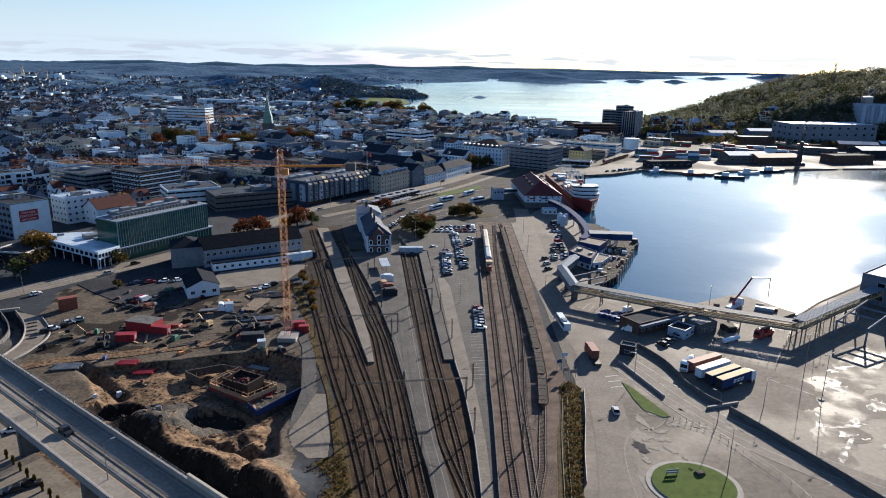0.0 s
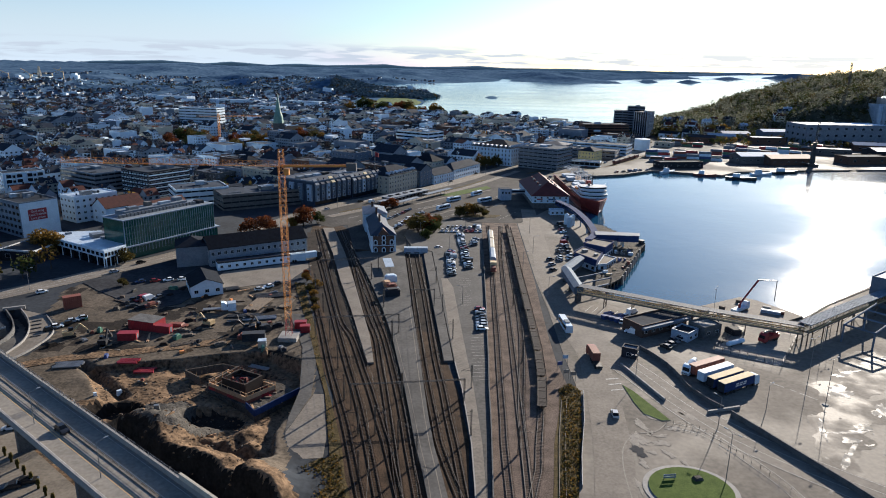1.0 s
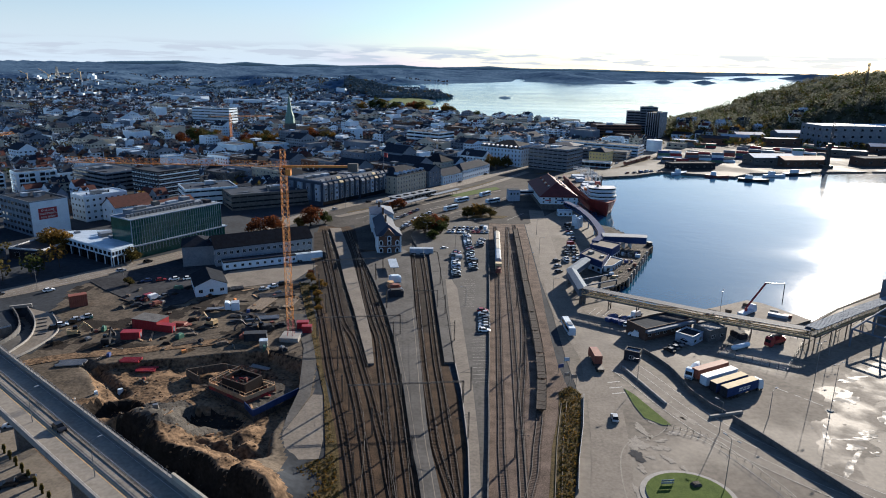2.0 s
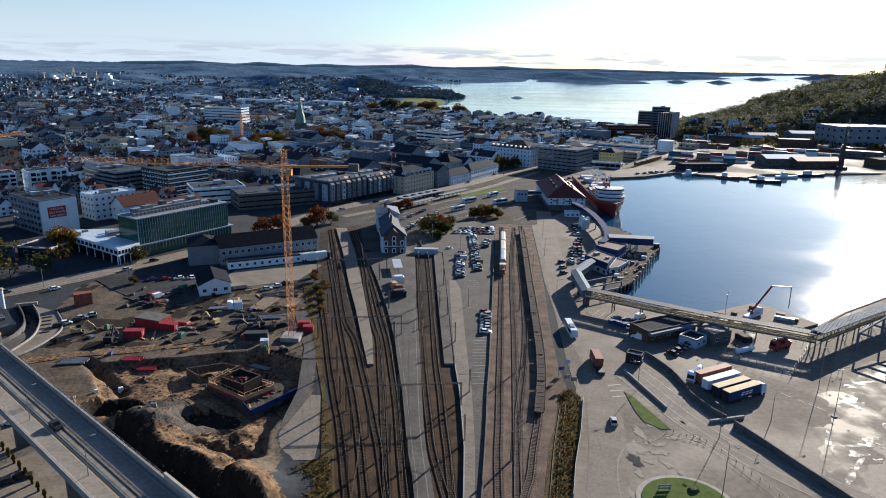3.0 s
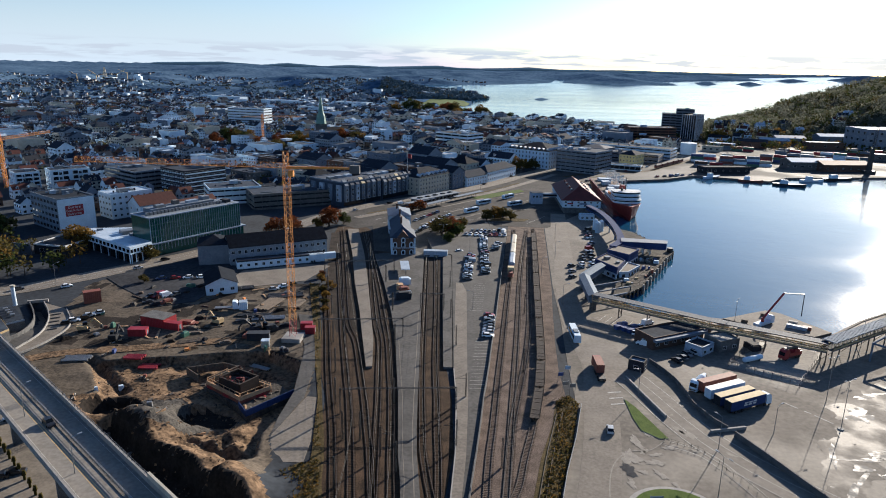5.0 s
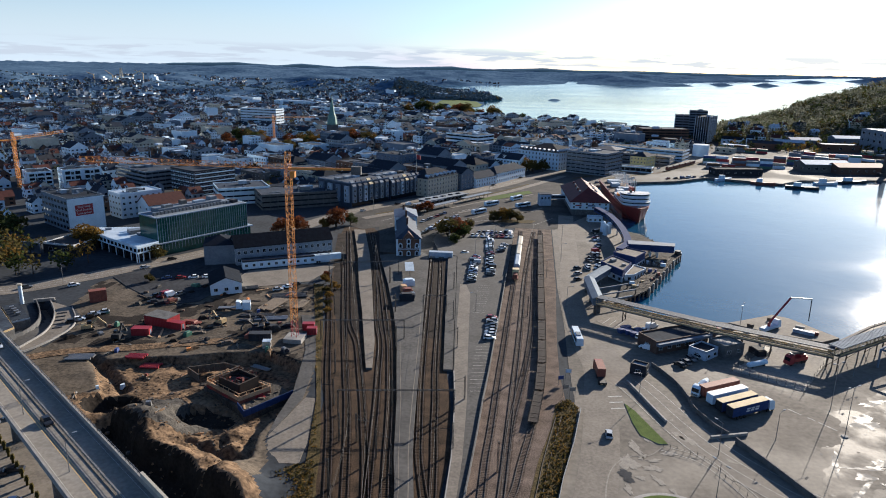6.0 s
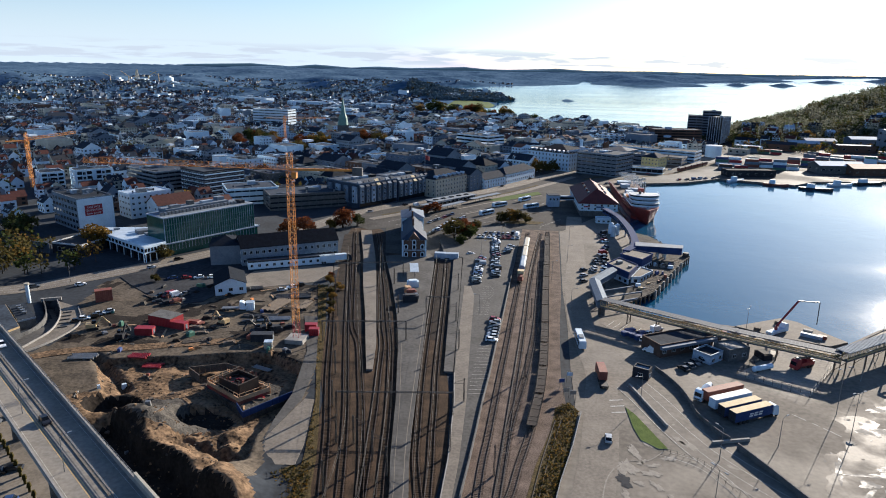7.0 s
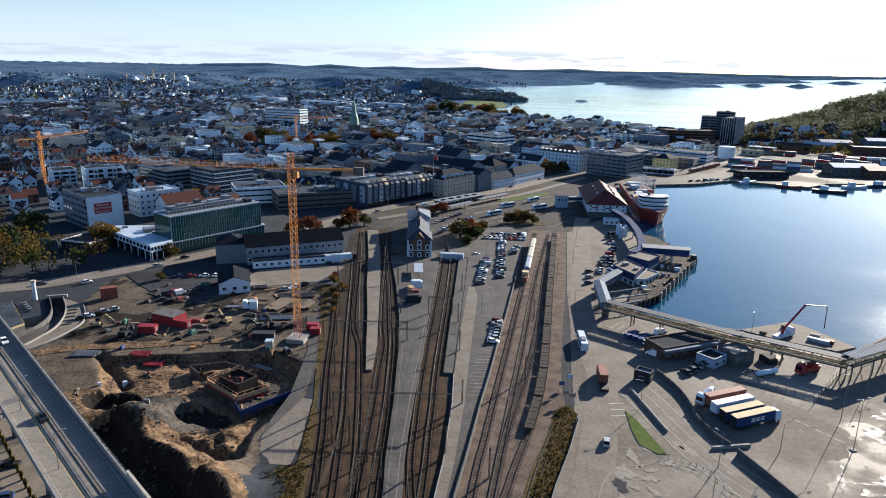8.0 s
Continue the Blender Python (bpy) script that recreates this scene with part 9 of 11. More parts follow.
for i in range(48):
    x, y = rc.uniform(-112, -40), rc.uniform(140, 262)
    if not within(SITE, x, y) or within([(-70, 166), (-44, 158), (-36, 178), (-60, 192)], x, y):
        continue
    mb = MB()
    kind2 = rc.random()
    z = ground_z(x, y)
    a = rc.uniform(0, 180)
    if kind2 < 0.35:
        ps = thing("pallet_stack", x, y, z - 0.1, a, "small stack of wooden pallets on the site", "pallets", "site pallets")
        for k in range(4):
            mb = MB()
            mb.rbox(0, 0, k * 0.14, 1.2, 1.2, 0.1, k)
            part("pallet", mb.mesh("pallet", ["oldwood"]), ps)
    elif kind2 < 0.7:
        ph = thing("plank_heap", x, y, z - 0.2, a, "loose planks lying on bare earth", "planks", "site planks")
        for k in range(3):
            mb = MB()
            mb.rbox(k * 0.3, k * 0.1, 0, rc.uniform(2, 5), 0.25, 0.5, rc.uniform(-20, 20))
            part("plank", mb.mesh("plank", [("wood", "oldwood", "concrete")[k]]), ph)
    else:
        mb.rbox(x, y, z - 0.3, rc.uniform(0.8, 2), rc.uniform(0.8, 1.6), rc.uniform(0.8, 1.6), a, 0, 0.2)
        solid("site_crate", mb, [rc.choice(["blue", "rust", "steel", "white", "orange"])], "small steel crate lying on bare earth", "crate", group="site crates")
for i in range(70):
    x, y = rc.uniform(-132, -46), rc.uniform(200, 262)
    if not within(SITE, x, y) or within([(-60, 205), (-44, 205), (-44, 226), (-60, 226)], x, y):
        continue
    z, a = ground_z(x, y), rc.uniform(0, 180)
    mb = MB()
    q = rc.random()
    if q < 0.4:
        w, d, h = rc.uniform(1.2, 3.2), rc.uniform(0.8, 1.8), rc.uniform(0.6, 1.5)
        mb.rbox(x, y, z - 0.1, w, d, h, a)
        mb.rbox(x, y, z - 0.1 + h, w * 0.8, d * 0.7, h * 0.3, a + 8, 0, 0.2)
        solid("material_crate", mb, [rc.choice(["dark", "darksteel", "darkwood", "rust", "green", "steel", "oldbrown"])], "covered crate of building material on packed earth", "crate", group="site material crates")
    elif q < 0.75:
        L = rc.uniform(3, 8)
        mt = rc.choice(["oldwood", "oldbrown", "darksteel", "wood"])
        tb = thing("timber_stack", x, y, z - 0.08, a, "low stack of long dull beams lying on packed earth", "timber stack", "site timber stacks")
        for k in range(2):
            mb = MB()
            mb.rbox(0, k * 0.35, 0, L, 0.28, 0.4, rc.uniform(-3, 3))
            part("beam", mb.mesh("beam", [mt]), tb)
    else:
        mb.rbox(x, y, z - 0.2, rc.uniform(2, 4.5), rc.uniform(1.5, 3), rc.uniform(0.6, 1.4), a, 0, 0.55)
        solid("earth_mound", mb, [rc.choice(["mudshade", "rubble", "dirt"])], "small dumped heap of soil", "heap", group="site earth mounds")
# loose clods and stones in the pit: nobody could count them
mb = MB()
rg = np.random.RandomState(4)
KX, KY = rg.uniform(-108, -34, 1500), rg.uniform(118, 194, 1500)
ok = inside(PIT, KX, KY) | (seg_dist(KX, KY, [(-88, 156), (-63, 141), (-36, 121)]) < 7)
KX, KY = KX[ok], KY[ok]
for x, y, z in zip(KX, KY, height(KX, KY)):
    s = rc.choice((0.2, 0.3, 0.4, 0.6))
    mb.rbox(x, y, z - s * 0.4, s * rc.uniform(0.8, 1.8), s, s * rc.uniform(0.6, 1.0), rc.uniform(0, 180), 0 if rc.random() < 0.7 else 1, 0.35)
solid("earth_clods", mb, ["dirt", "rubble"], "loose earth clods and stones strewn over the pit", "rubble", "stuff")

# ramp and underpass by the bridge
RL = along([(-161.7, 230.8), (-152.8, 221), (-146.7, 212), (-144.2, 203), (-144.9, 196), (-145.5, 187)], 4)
RR = along([(-157.5, 233.1), (-148.9, 223.7), (-142.3, 214.1), (-137.8, 203.8), (-136.9, 194.2), (-136.8, 187.0)], 4)
RO = along([(-144.6, 227.9), (-135.7, 217.4), (-131.8, 209.5), (-131.1, 200.5), (-131.8, 193.3), (-134, 186.0)], 4)
mb = MB()
for i in range(len(RL) - 1):
    q = [(p.x, p.y, -0.05 - 3.0 * float(smooth(np.array(p.y), 200, 229))) for p in (RL[i], RL[i + 1], RR[i + 1], RR[i])]
    mb.face(q)
solid("ramp_road", mb, ["asphalt"], "curving grey road sinking to an underpass", "ramp", "structure")
slab("ramp_apron", [tuple(p) for p in RR] + [tuple(p) for p in RO[::-1]], 0.16, "pale", "pale paved apron beside the ramp", "ramp")
wall_run("ramp_wall", [tuple(p) for p in RL], 4.6, 0.4, "darkconcrete", "curved painted concrete ramp wall", 3.0, -3.4)
wall_run("ramp_wall", [tuple(p) for p in RR], 4.2, 0.35, "concrete", "curved pale concrete ramp wall", 3.0, -3.4)
wall_run("kerb_wall", [tuple(p) for p in RO], 0.5, 0.35, "concrete", "curved pale concrete kerb wall", 3.0, 0.1)
up = thing("underpass_portal", -159.8, 232.6, -3.2, 28, "dark concrete underpass portal below the road", "portal")
mb = MB()
mb.box(-3.6, 0, 0, 3.6, 1.0, 4.4, 0)
part("lintel", mb.mesh("lintel", ["concrete"]), up)
# flat black panel standing in for the darkness inside the underpass
mb = MB()
mb.box(-2.6, -0.06, 0.1, 2.6, -0.004, 3.3)
part("opening", mb.mesh("opening", ["rubber"]), up)
for i in range(5):
    x, y = -144.6 + i * 2.0, 222 - i * 3.4
    mb = MB()
    mb.rbox(x, y, 0.12, 3.2, 0.5, 0.4, 35)
    solid("parking_stop", mb, ["darkconcrete"], "dark parking divider on the apron", "divider", group="parking dividers")
py = thing("pylon", -166.5, 229, 0, 0, "white cylindrical pylon beside the ramp", "pylon")
mb = MB()
mb.cyl(0, 0, 0, 7.5, 0.75, 0.7, 14)
part("column", mb.mesh("column", ["white"]), py)
mb = MB()
mb.cyl(0, 0, 7.5, 8.2, 0.95, 0.95, 14)
part("cap", mb.mesh("cap", ["cream"]), py)
for name2, poly, h2, label2, edge in (("service_station", [(-164.2, 215.2), (-143.5, 197.2), (-145.5, 186.5), (-172, 197), (-181, 209)], 4.5, "dark flat-roofed service building with a yellow edge", "ochre"), ("service_annex", [(-163.6, 215.8), (-160.1, 219.7), (-145.7, 207.4), (-149, 202.7)], 4.0, "low pale annex with roof ventilators", "lightroof")):
    ob = thing(name2, 0, 0, 0, 0, label2, "building")
    mb = MB()
    mb.prism(poly, 0, h2 - 0.7)
    part("wall", mb.mesh("wall", ["darkconcrete"]), ob)
    mb = MB()
    mb.prism(poly, h2 - 0.7, h2 - 0.1)
    part("fascia", mb.mesh("fascia", [edge]), ob)
    cx, cy = sum(p[0] for p in poly) / len(poly), sum(p[1] for p in poly) / len(poly)
    mb = MB()
    mb.prism([(cx + (x - cx) * 0.985, cy + (y - cy) * 0.985) for x, y in poly], h2 - 0.1, h2)
    part("roof", mb.mesh("roof", ["bitumen"]), ob)
    for i in range(4):
        mb = MB()
        px, py2 = cx + (i - 1.5) * 2.2, cy - (i - 1.5) * 1.7
        mb.rbox(px, py2, h2, 1.3, 1.1, 0.9, 40)
        mb.rbox(px, py2, h2 + 0.9, 1.5, 1.3, 0.1, 40)
        part("roof_vent", mb.mesh("roof_vent", ["steel"]), ob)
dh = building("dark_hall", -208, 296, 18, 22, -8, 5.0, 1, "dark", "dark modern hall with white edged roof and blue wall", "flat", "dark", 2, 0, 2.5, 2.0, trim="frame")
mb = MB()
mb.box(-12, -2, 0, -0.1, -1.7, 5.5)
part("side_wall", mb.mesh("side_wall", ["bluegrey"]), dh, label="blue painted garden wall")

# buffer stops, station sheds and yard clutter
for x, y in ((-17.2, 321.5), (-12.8, 321.8)):
    ob = thing("buffer_stop", x, y, 0.1, 97, "dark steel buffer stop at the track end", "buffer stop", "buffer stops")
    mb = MB()
    for s in (-0.8, 0.8):
        mb.bar((0, s, 0), (0, s, 1.3), 0.2)
        mb.bar((1.6, s, 0), (0, s, 1.2), 0.16)
    mb.box(-0.15, -1.3, 0.9, 0.15, 1.3, 1.3)
    part("frame", mb.mesh("frame", ["darksteel"]), ob)
mb = MB()
mb.rbox(-13.5, 325.5, 0.1, 12, 3.2, 3.0, 3)
solid("track_end_shed", mb, ["lightroof"], "pale low shed behind the buffer stops", "shed")
pc = thing("platform_shelter", -24.5, 296, 0.72, 102, "pale sheet platform shelter on steel posts", "shelter")
mb = MB()
mb.box(-7, -2, 2.6, 7, 2, 2.8)
part("roof", mb.mesh("roof", ["lightroof"]), pc)
for u in (-6, -2, 2, 6):
    mb = MB()
    mb.box(u - 0.1, -0.1, 0, u + 0.1, 0.1, 2.6)
    part("post", mb.mesh("post", ["steel"]), pc)
for x, y, w, d, h, mt in ((-21.5, 277, 5, 3, 2.5, "white"), (-20.0, 266, 4, 3, 2.0, "rust"), (-19.0, 258, 6, 3, 2.6, "dark"), (-22.5, 270, 3, 4, 1.8, "wood"), (-17.5, 262, 2.5, 2.5, 1.6, "steel")):
    mb = MB()
    mb.rbox(x, y, 0.7, w, d, h, 15)
    mb.rbox(x, y, 0.7 + h, w * 0.7, d * 0.8, 0.5, 20)
    solid("platform_store", mb, [mt], "covered goods stored on the platform", "store", group="platform goods")
ly = thing("parked_lorry", -66.5, 308, 0.1, 32, "long white lorry beside the annex", "truck")
mb = MB()
mb.box(-7, -1.25, 1.1, 6, 1.25, 3.9)
part("box_body", mb.mesh("box_body", ["white"]), ly)
truck_cab(ly, 6.4, 0, "dark")
for u in (-6, -4.8, 6.8):
    for s in (-1.0, 1.0):
        part("wheel", BIGW, ly, u, s, 0.5)
slab("yard_paving", [(-99, 272), (-90, 262), (-66, 276), (-61, 300), (-73, 301), (-98, 286)], 0.14, "pale", "pale concrete yard before the annex", "yard")
# shadow of the long yard buildings is painted into this dark asphalt
slab("yard_asphalt", [(-152, 266), (-140, 256), (-126, 246), (-112, 236), (-101, 243), (-98, 268), (-100, 286), (-125, 290), (-137, 290)], 0.22, "darkasphalt", "dark asphalt yard with building shade put into its colour", "yard")

# bridge screen: thin posts and mesh on the far parapet
for k in range(24):
    mb = MB()
    u0 = -190 + k * 8
    for j in range(5):
        x, y = on_bridge(u0 + j * 2, -0.08)
        mb.rbox(x, y, ZD + 1.35, 0.08, 0.08, 0.9)
    for z in (1.75, 2.22):
        mb.bar((*on_bridge(u0, -0.08), ZD + z), (*on_bridge(u0 + 8, -0.08), ZD + z), 0.05)
    part("screen", mb.mesh("screen", ["steel"]), br)
mb = MB()
mb.prism([on_bridge(2, -0.35), on_bridge(60, -0.35), on_bridge(60, 0.2), on_bridge(2, 0.2)], ZD + 1.36, ZD + 2.6)
part("noise_wall", mb.mesh("noise_wall", ["cream"]), br, label="pale raised parapet wall")
slab("under_bridge_lot", [(-160, 190), (-133, 170), (-52, 108), (-46, 90), (-150, 90)], 0.17, "pale", "pale asphalt lot below the bridge", "car park")
stb = MB()
stb.box(-0.1, -2.4, 0, 0.1, 2.4, 0.01)
for i in range(14):
    mb = MB()
    x, y = -100 + i * 3.1, 138 - i * 2.4
    mb.rbox(x, y, 0.05, 0.5, 0.5, 1.4, 30)
    mb.rbox(x, y, 1.45, 0.9, 0.9, 1.1, 30, 0, 0.4)
    solid("clipped_bush", mb, ["leafolive"], "small clipped bush in a row beside the car park", "bush", group="bushes below the bridge")

# stall lines
for i in range(16):
    band("stall_line", [Vector((12.6, 183 + i * 2.5)), Vector((17.2, 183.6 + i * 2.5))], 0.12, 0.885, "line", "thin white stall line", "road marking")
for i in range(14):
    band("stall_line", [Vector((8.6, 248 + i * 2.6)), Vector((13.6, 248.6 + i * 2.6))], 0.10, 0.885, "line", "thin white stall line", "road marking")
band("platform_edge", [Vector(p) for p in ((5.6, 108), (4.6, 126), (3.0, 136), (1.0, 147.3), (-0.9, 160.6), (-2.8, 176.2), (-7.6, 217.1), (-11, 244.6))], 0.22, 0.732, "pale", "pale safety line on the platform", "platform line")
band("platform_edge", [Vector(p) for p in ((3.9, 108), (2.2, 126), (0.9, 135.5), (-1.3, 146.9), (-3.5, 160.1), (-6.1, 175.6), (-9.7, 194), (-13.9, 216)) ], 0.16, 0.732, "pale", "pale safety line on the platform", "platform line")
band("lot_kerb", [Vector(p) for p in ((12.0, 110), (11.95, 130), (11.5, 148.3), (10.5, 161.7), (9.3, 177.4), (7.0, 196))], 0.3, 0.90, "concrete", "pale kerb along the lane", "kerb")


# ---------------------------------------------------------------- sign lettering
for k, text in enumerate(("God seng", "God frokost", "Lave priser")):
    cu = bpy.data.curves.new("lettering", "FONT")
    cu.body, cu.size, cu.align_x, cu.extrude = text, 1.75, "CENTER", 0.02
    cu.materials.append(M["frame"])
    ob = new("lettering", cu)
    ob.parent = bb
    ob.matrix_basis = pose(8.8, -0.19, 12.9 - k * 1.8, 90, 0, 0)

# ---------------------------------------------------------------- town blocks
USED, RECTS = [], []
for o in list(scene.objects):
    if o.parent is None and o.type == "EMPTY" and o.get("category") in ("building", "office building", "station", "terminal", "church"):
        box = []
        for part_ob in o.children:
            if part_ob.type == "MESH" and part_ob.name.startswith(("wall", "roof", "ground_floor")):
                xs, ys = [v.co.x + part_ob.matrix_basis[0][3] for v in part_ob.data.vertices], [v.co.y + part_ob.matrix_basis[1][3] for v in part_ob.data.vertices]
                box.append((min(xs), max(xs), min(ys), max(ys)))
        if box:
            x0, x1, y0, y1 = min(b[0] for b in box), max(b[1] for b in box), min(b[2] for b in box), max(b[3] for b in box)
            RECTS.append((o.matrix_basis.inverted(), x0, x1, y0, y1))
            mid = o.matrix_basis @ Vector(((x0 + x1) / 2, (y0 + y1) / 2, 0))
            USED.append((mid.x, mid.y, math.hypot(x1 - x0, y1 - y0) * 0.41))


def clear(X, Y, margin):
    """Which points lie outside every large building."""
    ok = np.ones(X.shape, bool)
    for m, x0, x1, y0, y1 in RECTS:
        u, v = m[0][0] * X + m[0][1] * Y + m[0][3], m[1][0] * X + m[1][1] * Y + m[1][3]
        ok &= (u < x0 - margin) | (u > x1 + margin) | (v < y0 - margin) | (v > y1 + margin)
    return ok


CITY = [(-640, 330), (-480, 290), (-335, 345), (-262, 352), (-214, 392), (-172, 440), (-110, 478), (-66, 520), (-36, 566), (-6, 590), (34, 640), (100, 700), (190, 800), (240, 870), (262, 1000), (205, 1040), (-61, 1322), (-150, 1480), (-330, 1560), (-900, 1500), (-1150, 1000), (-700, 560)]
PARK = [(-345, 735), (-225, 690), (-195, 770), (-250, 850), (-370, 830)]
rt = random.Random(21)
TPL = []


def town_template(w, d, h, floors, wall, roof, roofm, rise, nf, ns, ax=True, ww=1.3, wh=1.5, plant=0):
    ob = building("town_house", 0, 0, w, d, -33, h, floors, wall, "town house", roof, roofm, nf, ns, ww, wh, rise, ax, "right", plant=plant)
    return ob


WORD = {"white": "white", "cream": "cream", "grey": "grey", "bluegrey": "blue-grey", "brick": "brown brick", "darkconcrete": "concrete", "dark": "dark"}
RWORD = {"slate": "dark slate", "tile": "red tiled", "bitumen": "flat felt", "lightroof": "pale flat", "metalroof": "grey metal"}
BIG = [(26, 20, 14, 4, "white", "flat", "bitumen", 0, 6, 4), (30, 18, 12, 3, "grey", "flat", "bitumen", 0, 7, 3), (24, 16, 11, 3, "white", "gable", "slate", 5, 6, 3), (28, 22, 16, 5, "bluegrey", "flat", "bitumen", 0, 6, 4), (22, 18, 12, 3, "cream", "hip", "slate", 5, 5, 4), (32, 20, 13, 4, "brick", "flat", "bitumen", 0, 7, 3), (20, 16, 13, 4, "white", "gable", "slate", 5, 5, 3), (27, 18, 10, 3, "darkconcrete", "flat", "bitumen", 0, 6, 3), (24, 20, 15, 4, "grey", "gable", "slate", 5, 5, 4), (30, 24, 14, 4, "cream", "flat", "bitumen", 0, 7, 4)]
SMALL = [(13, 9, 5.6, 2, "white", "gable", "slate", 4, 4, 2), (12, 9, 5.2, 2, "white", "gable", "tile", 4, 3, 2), (15, 10, 6.0, 2, "white", "gable", "slate", 4.5, 4, 2), (11, 9, 5.4, 2, "cream", "gable", "tile", 4, 3, 2), (14, 10, 6.4, 2, "grey", "gable", "slate", 4.5, 4, 2), (16, 11, 7.5, 2, "white", "hip", "slate", 4, 4, 2)]


def town_lab(t, big):
    r = rt.random()
    return "%s %s with a %s roof in the town" % (WORD[t[4]], "town block" if big else "timber house", RWORD[t[6]])


lots = []
ru, rv = Vector((0.8387, -0.5446)), Vector((0.5446, 0.8387))
IU, IV = np.meshgrid(np.arange(-60, 60), np.arange(-4, 60))
UU, VV = IU * 21.0 + 14 * (IU // 4), IV * 19.0 + 12 * (IV // 2)
PX, PY = -60 + ru.x * UU + rv.x * VV, 480 + ru.y * UU + rv.y * VV
free = inside(CITY, PX, PY) & ~inside(PARK, PX, PY)
free &= clear(PX + 12, PY + 0.5, 14)
for x, y in zip(PX[free], PY[free]):
    lots.append((math.hypot(x, y), float(x) + rt.uniform(-2, 2), float(y) + rt.uniform(-2, 2)))
lots.sort()
made = {}
stuff_lots = []
for i, (r, x, y) in enumerate(lots):
    left = (x + 0.25 * y) < -60
    big = rt.random() < (0.7 if r < 620 else 0.14 if left else 0.42)
    if rt.random() < 0.05:
        continue
    spec = rt.randrange(len(BIG if big else SMALL))
    if i >= 42:
        stuff_lots.append((x, y, big, spec, -33 + rt.choice((0, 0, 90))))
        continue
    key = (big, spec)
    t = (BIG if big else SMALL)[spec]
    if key not in made:
        made[key] = town_template(*t, plant=2 if big and t[5] == "flat" else 0)
        made[key].matrix_basis = pose(x, y, 0, 0, 0, -33)
        ob = made[key]
    else:
        ob = copy_thing(made[key], pose(x, y, 0, 0, 0, -33) @ Matrix.Diagonal((1, 1, rt.uniform(0.85, 1.15), 1)))
    tagged(ob, town_lab(t, big), "building", "town houses")
    if not big:
        dx, dy = rot2(17, 4, -33)
        stuff_lots.append((x + dx * 0.9, y + dy * 0.9, False, rt.randrange(6), -33))

# small houses in the gaps between the blocks
rg = np.random.RandomState(31)
QX, QY = rg.uniform(-640, 260, 9000), rg.uniform(300, 900, 9000)
ok = inside(CITY, QX, QY) & ~inside(PARK, QX, QY) & clear(QX, QY, 8.5) & (np.hypot(QX, QY) < 900)
taken = np.array([(x + 11, y + 2) for r, x, y in lots if r < 950])
gaps = []
for x, y in zip(QX[ok], QY[ok]):
    near = taken[(abs(taken[:, 0] - x) < 20) & (abs(taken[:, 1] - y) < 20)]
    if len(near) and np.hypot(near[:, 0] - x, near[:, 1] - y).min() < 19:
        continue
    if any(abs(a - x) + abs(b - y) < 17 for a, b in gaps):
        continue
    gaps.append((float(x), float(y)))

# further roofs, too many to count
MATS = ["white", "cream", "grey", "bluegrey", "brick", "darkconcrete", "slate", "tile", "bitumen", "lightroof", "glass", "dark"]
IDX = {m: i for i, m in enumerate(MATS)}


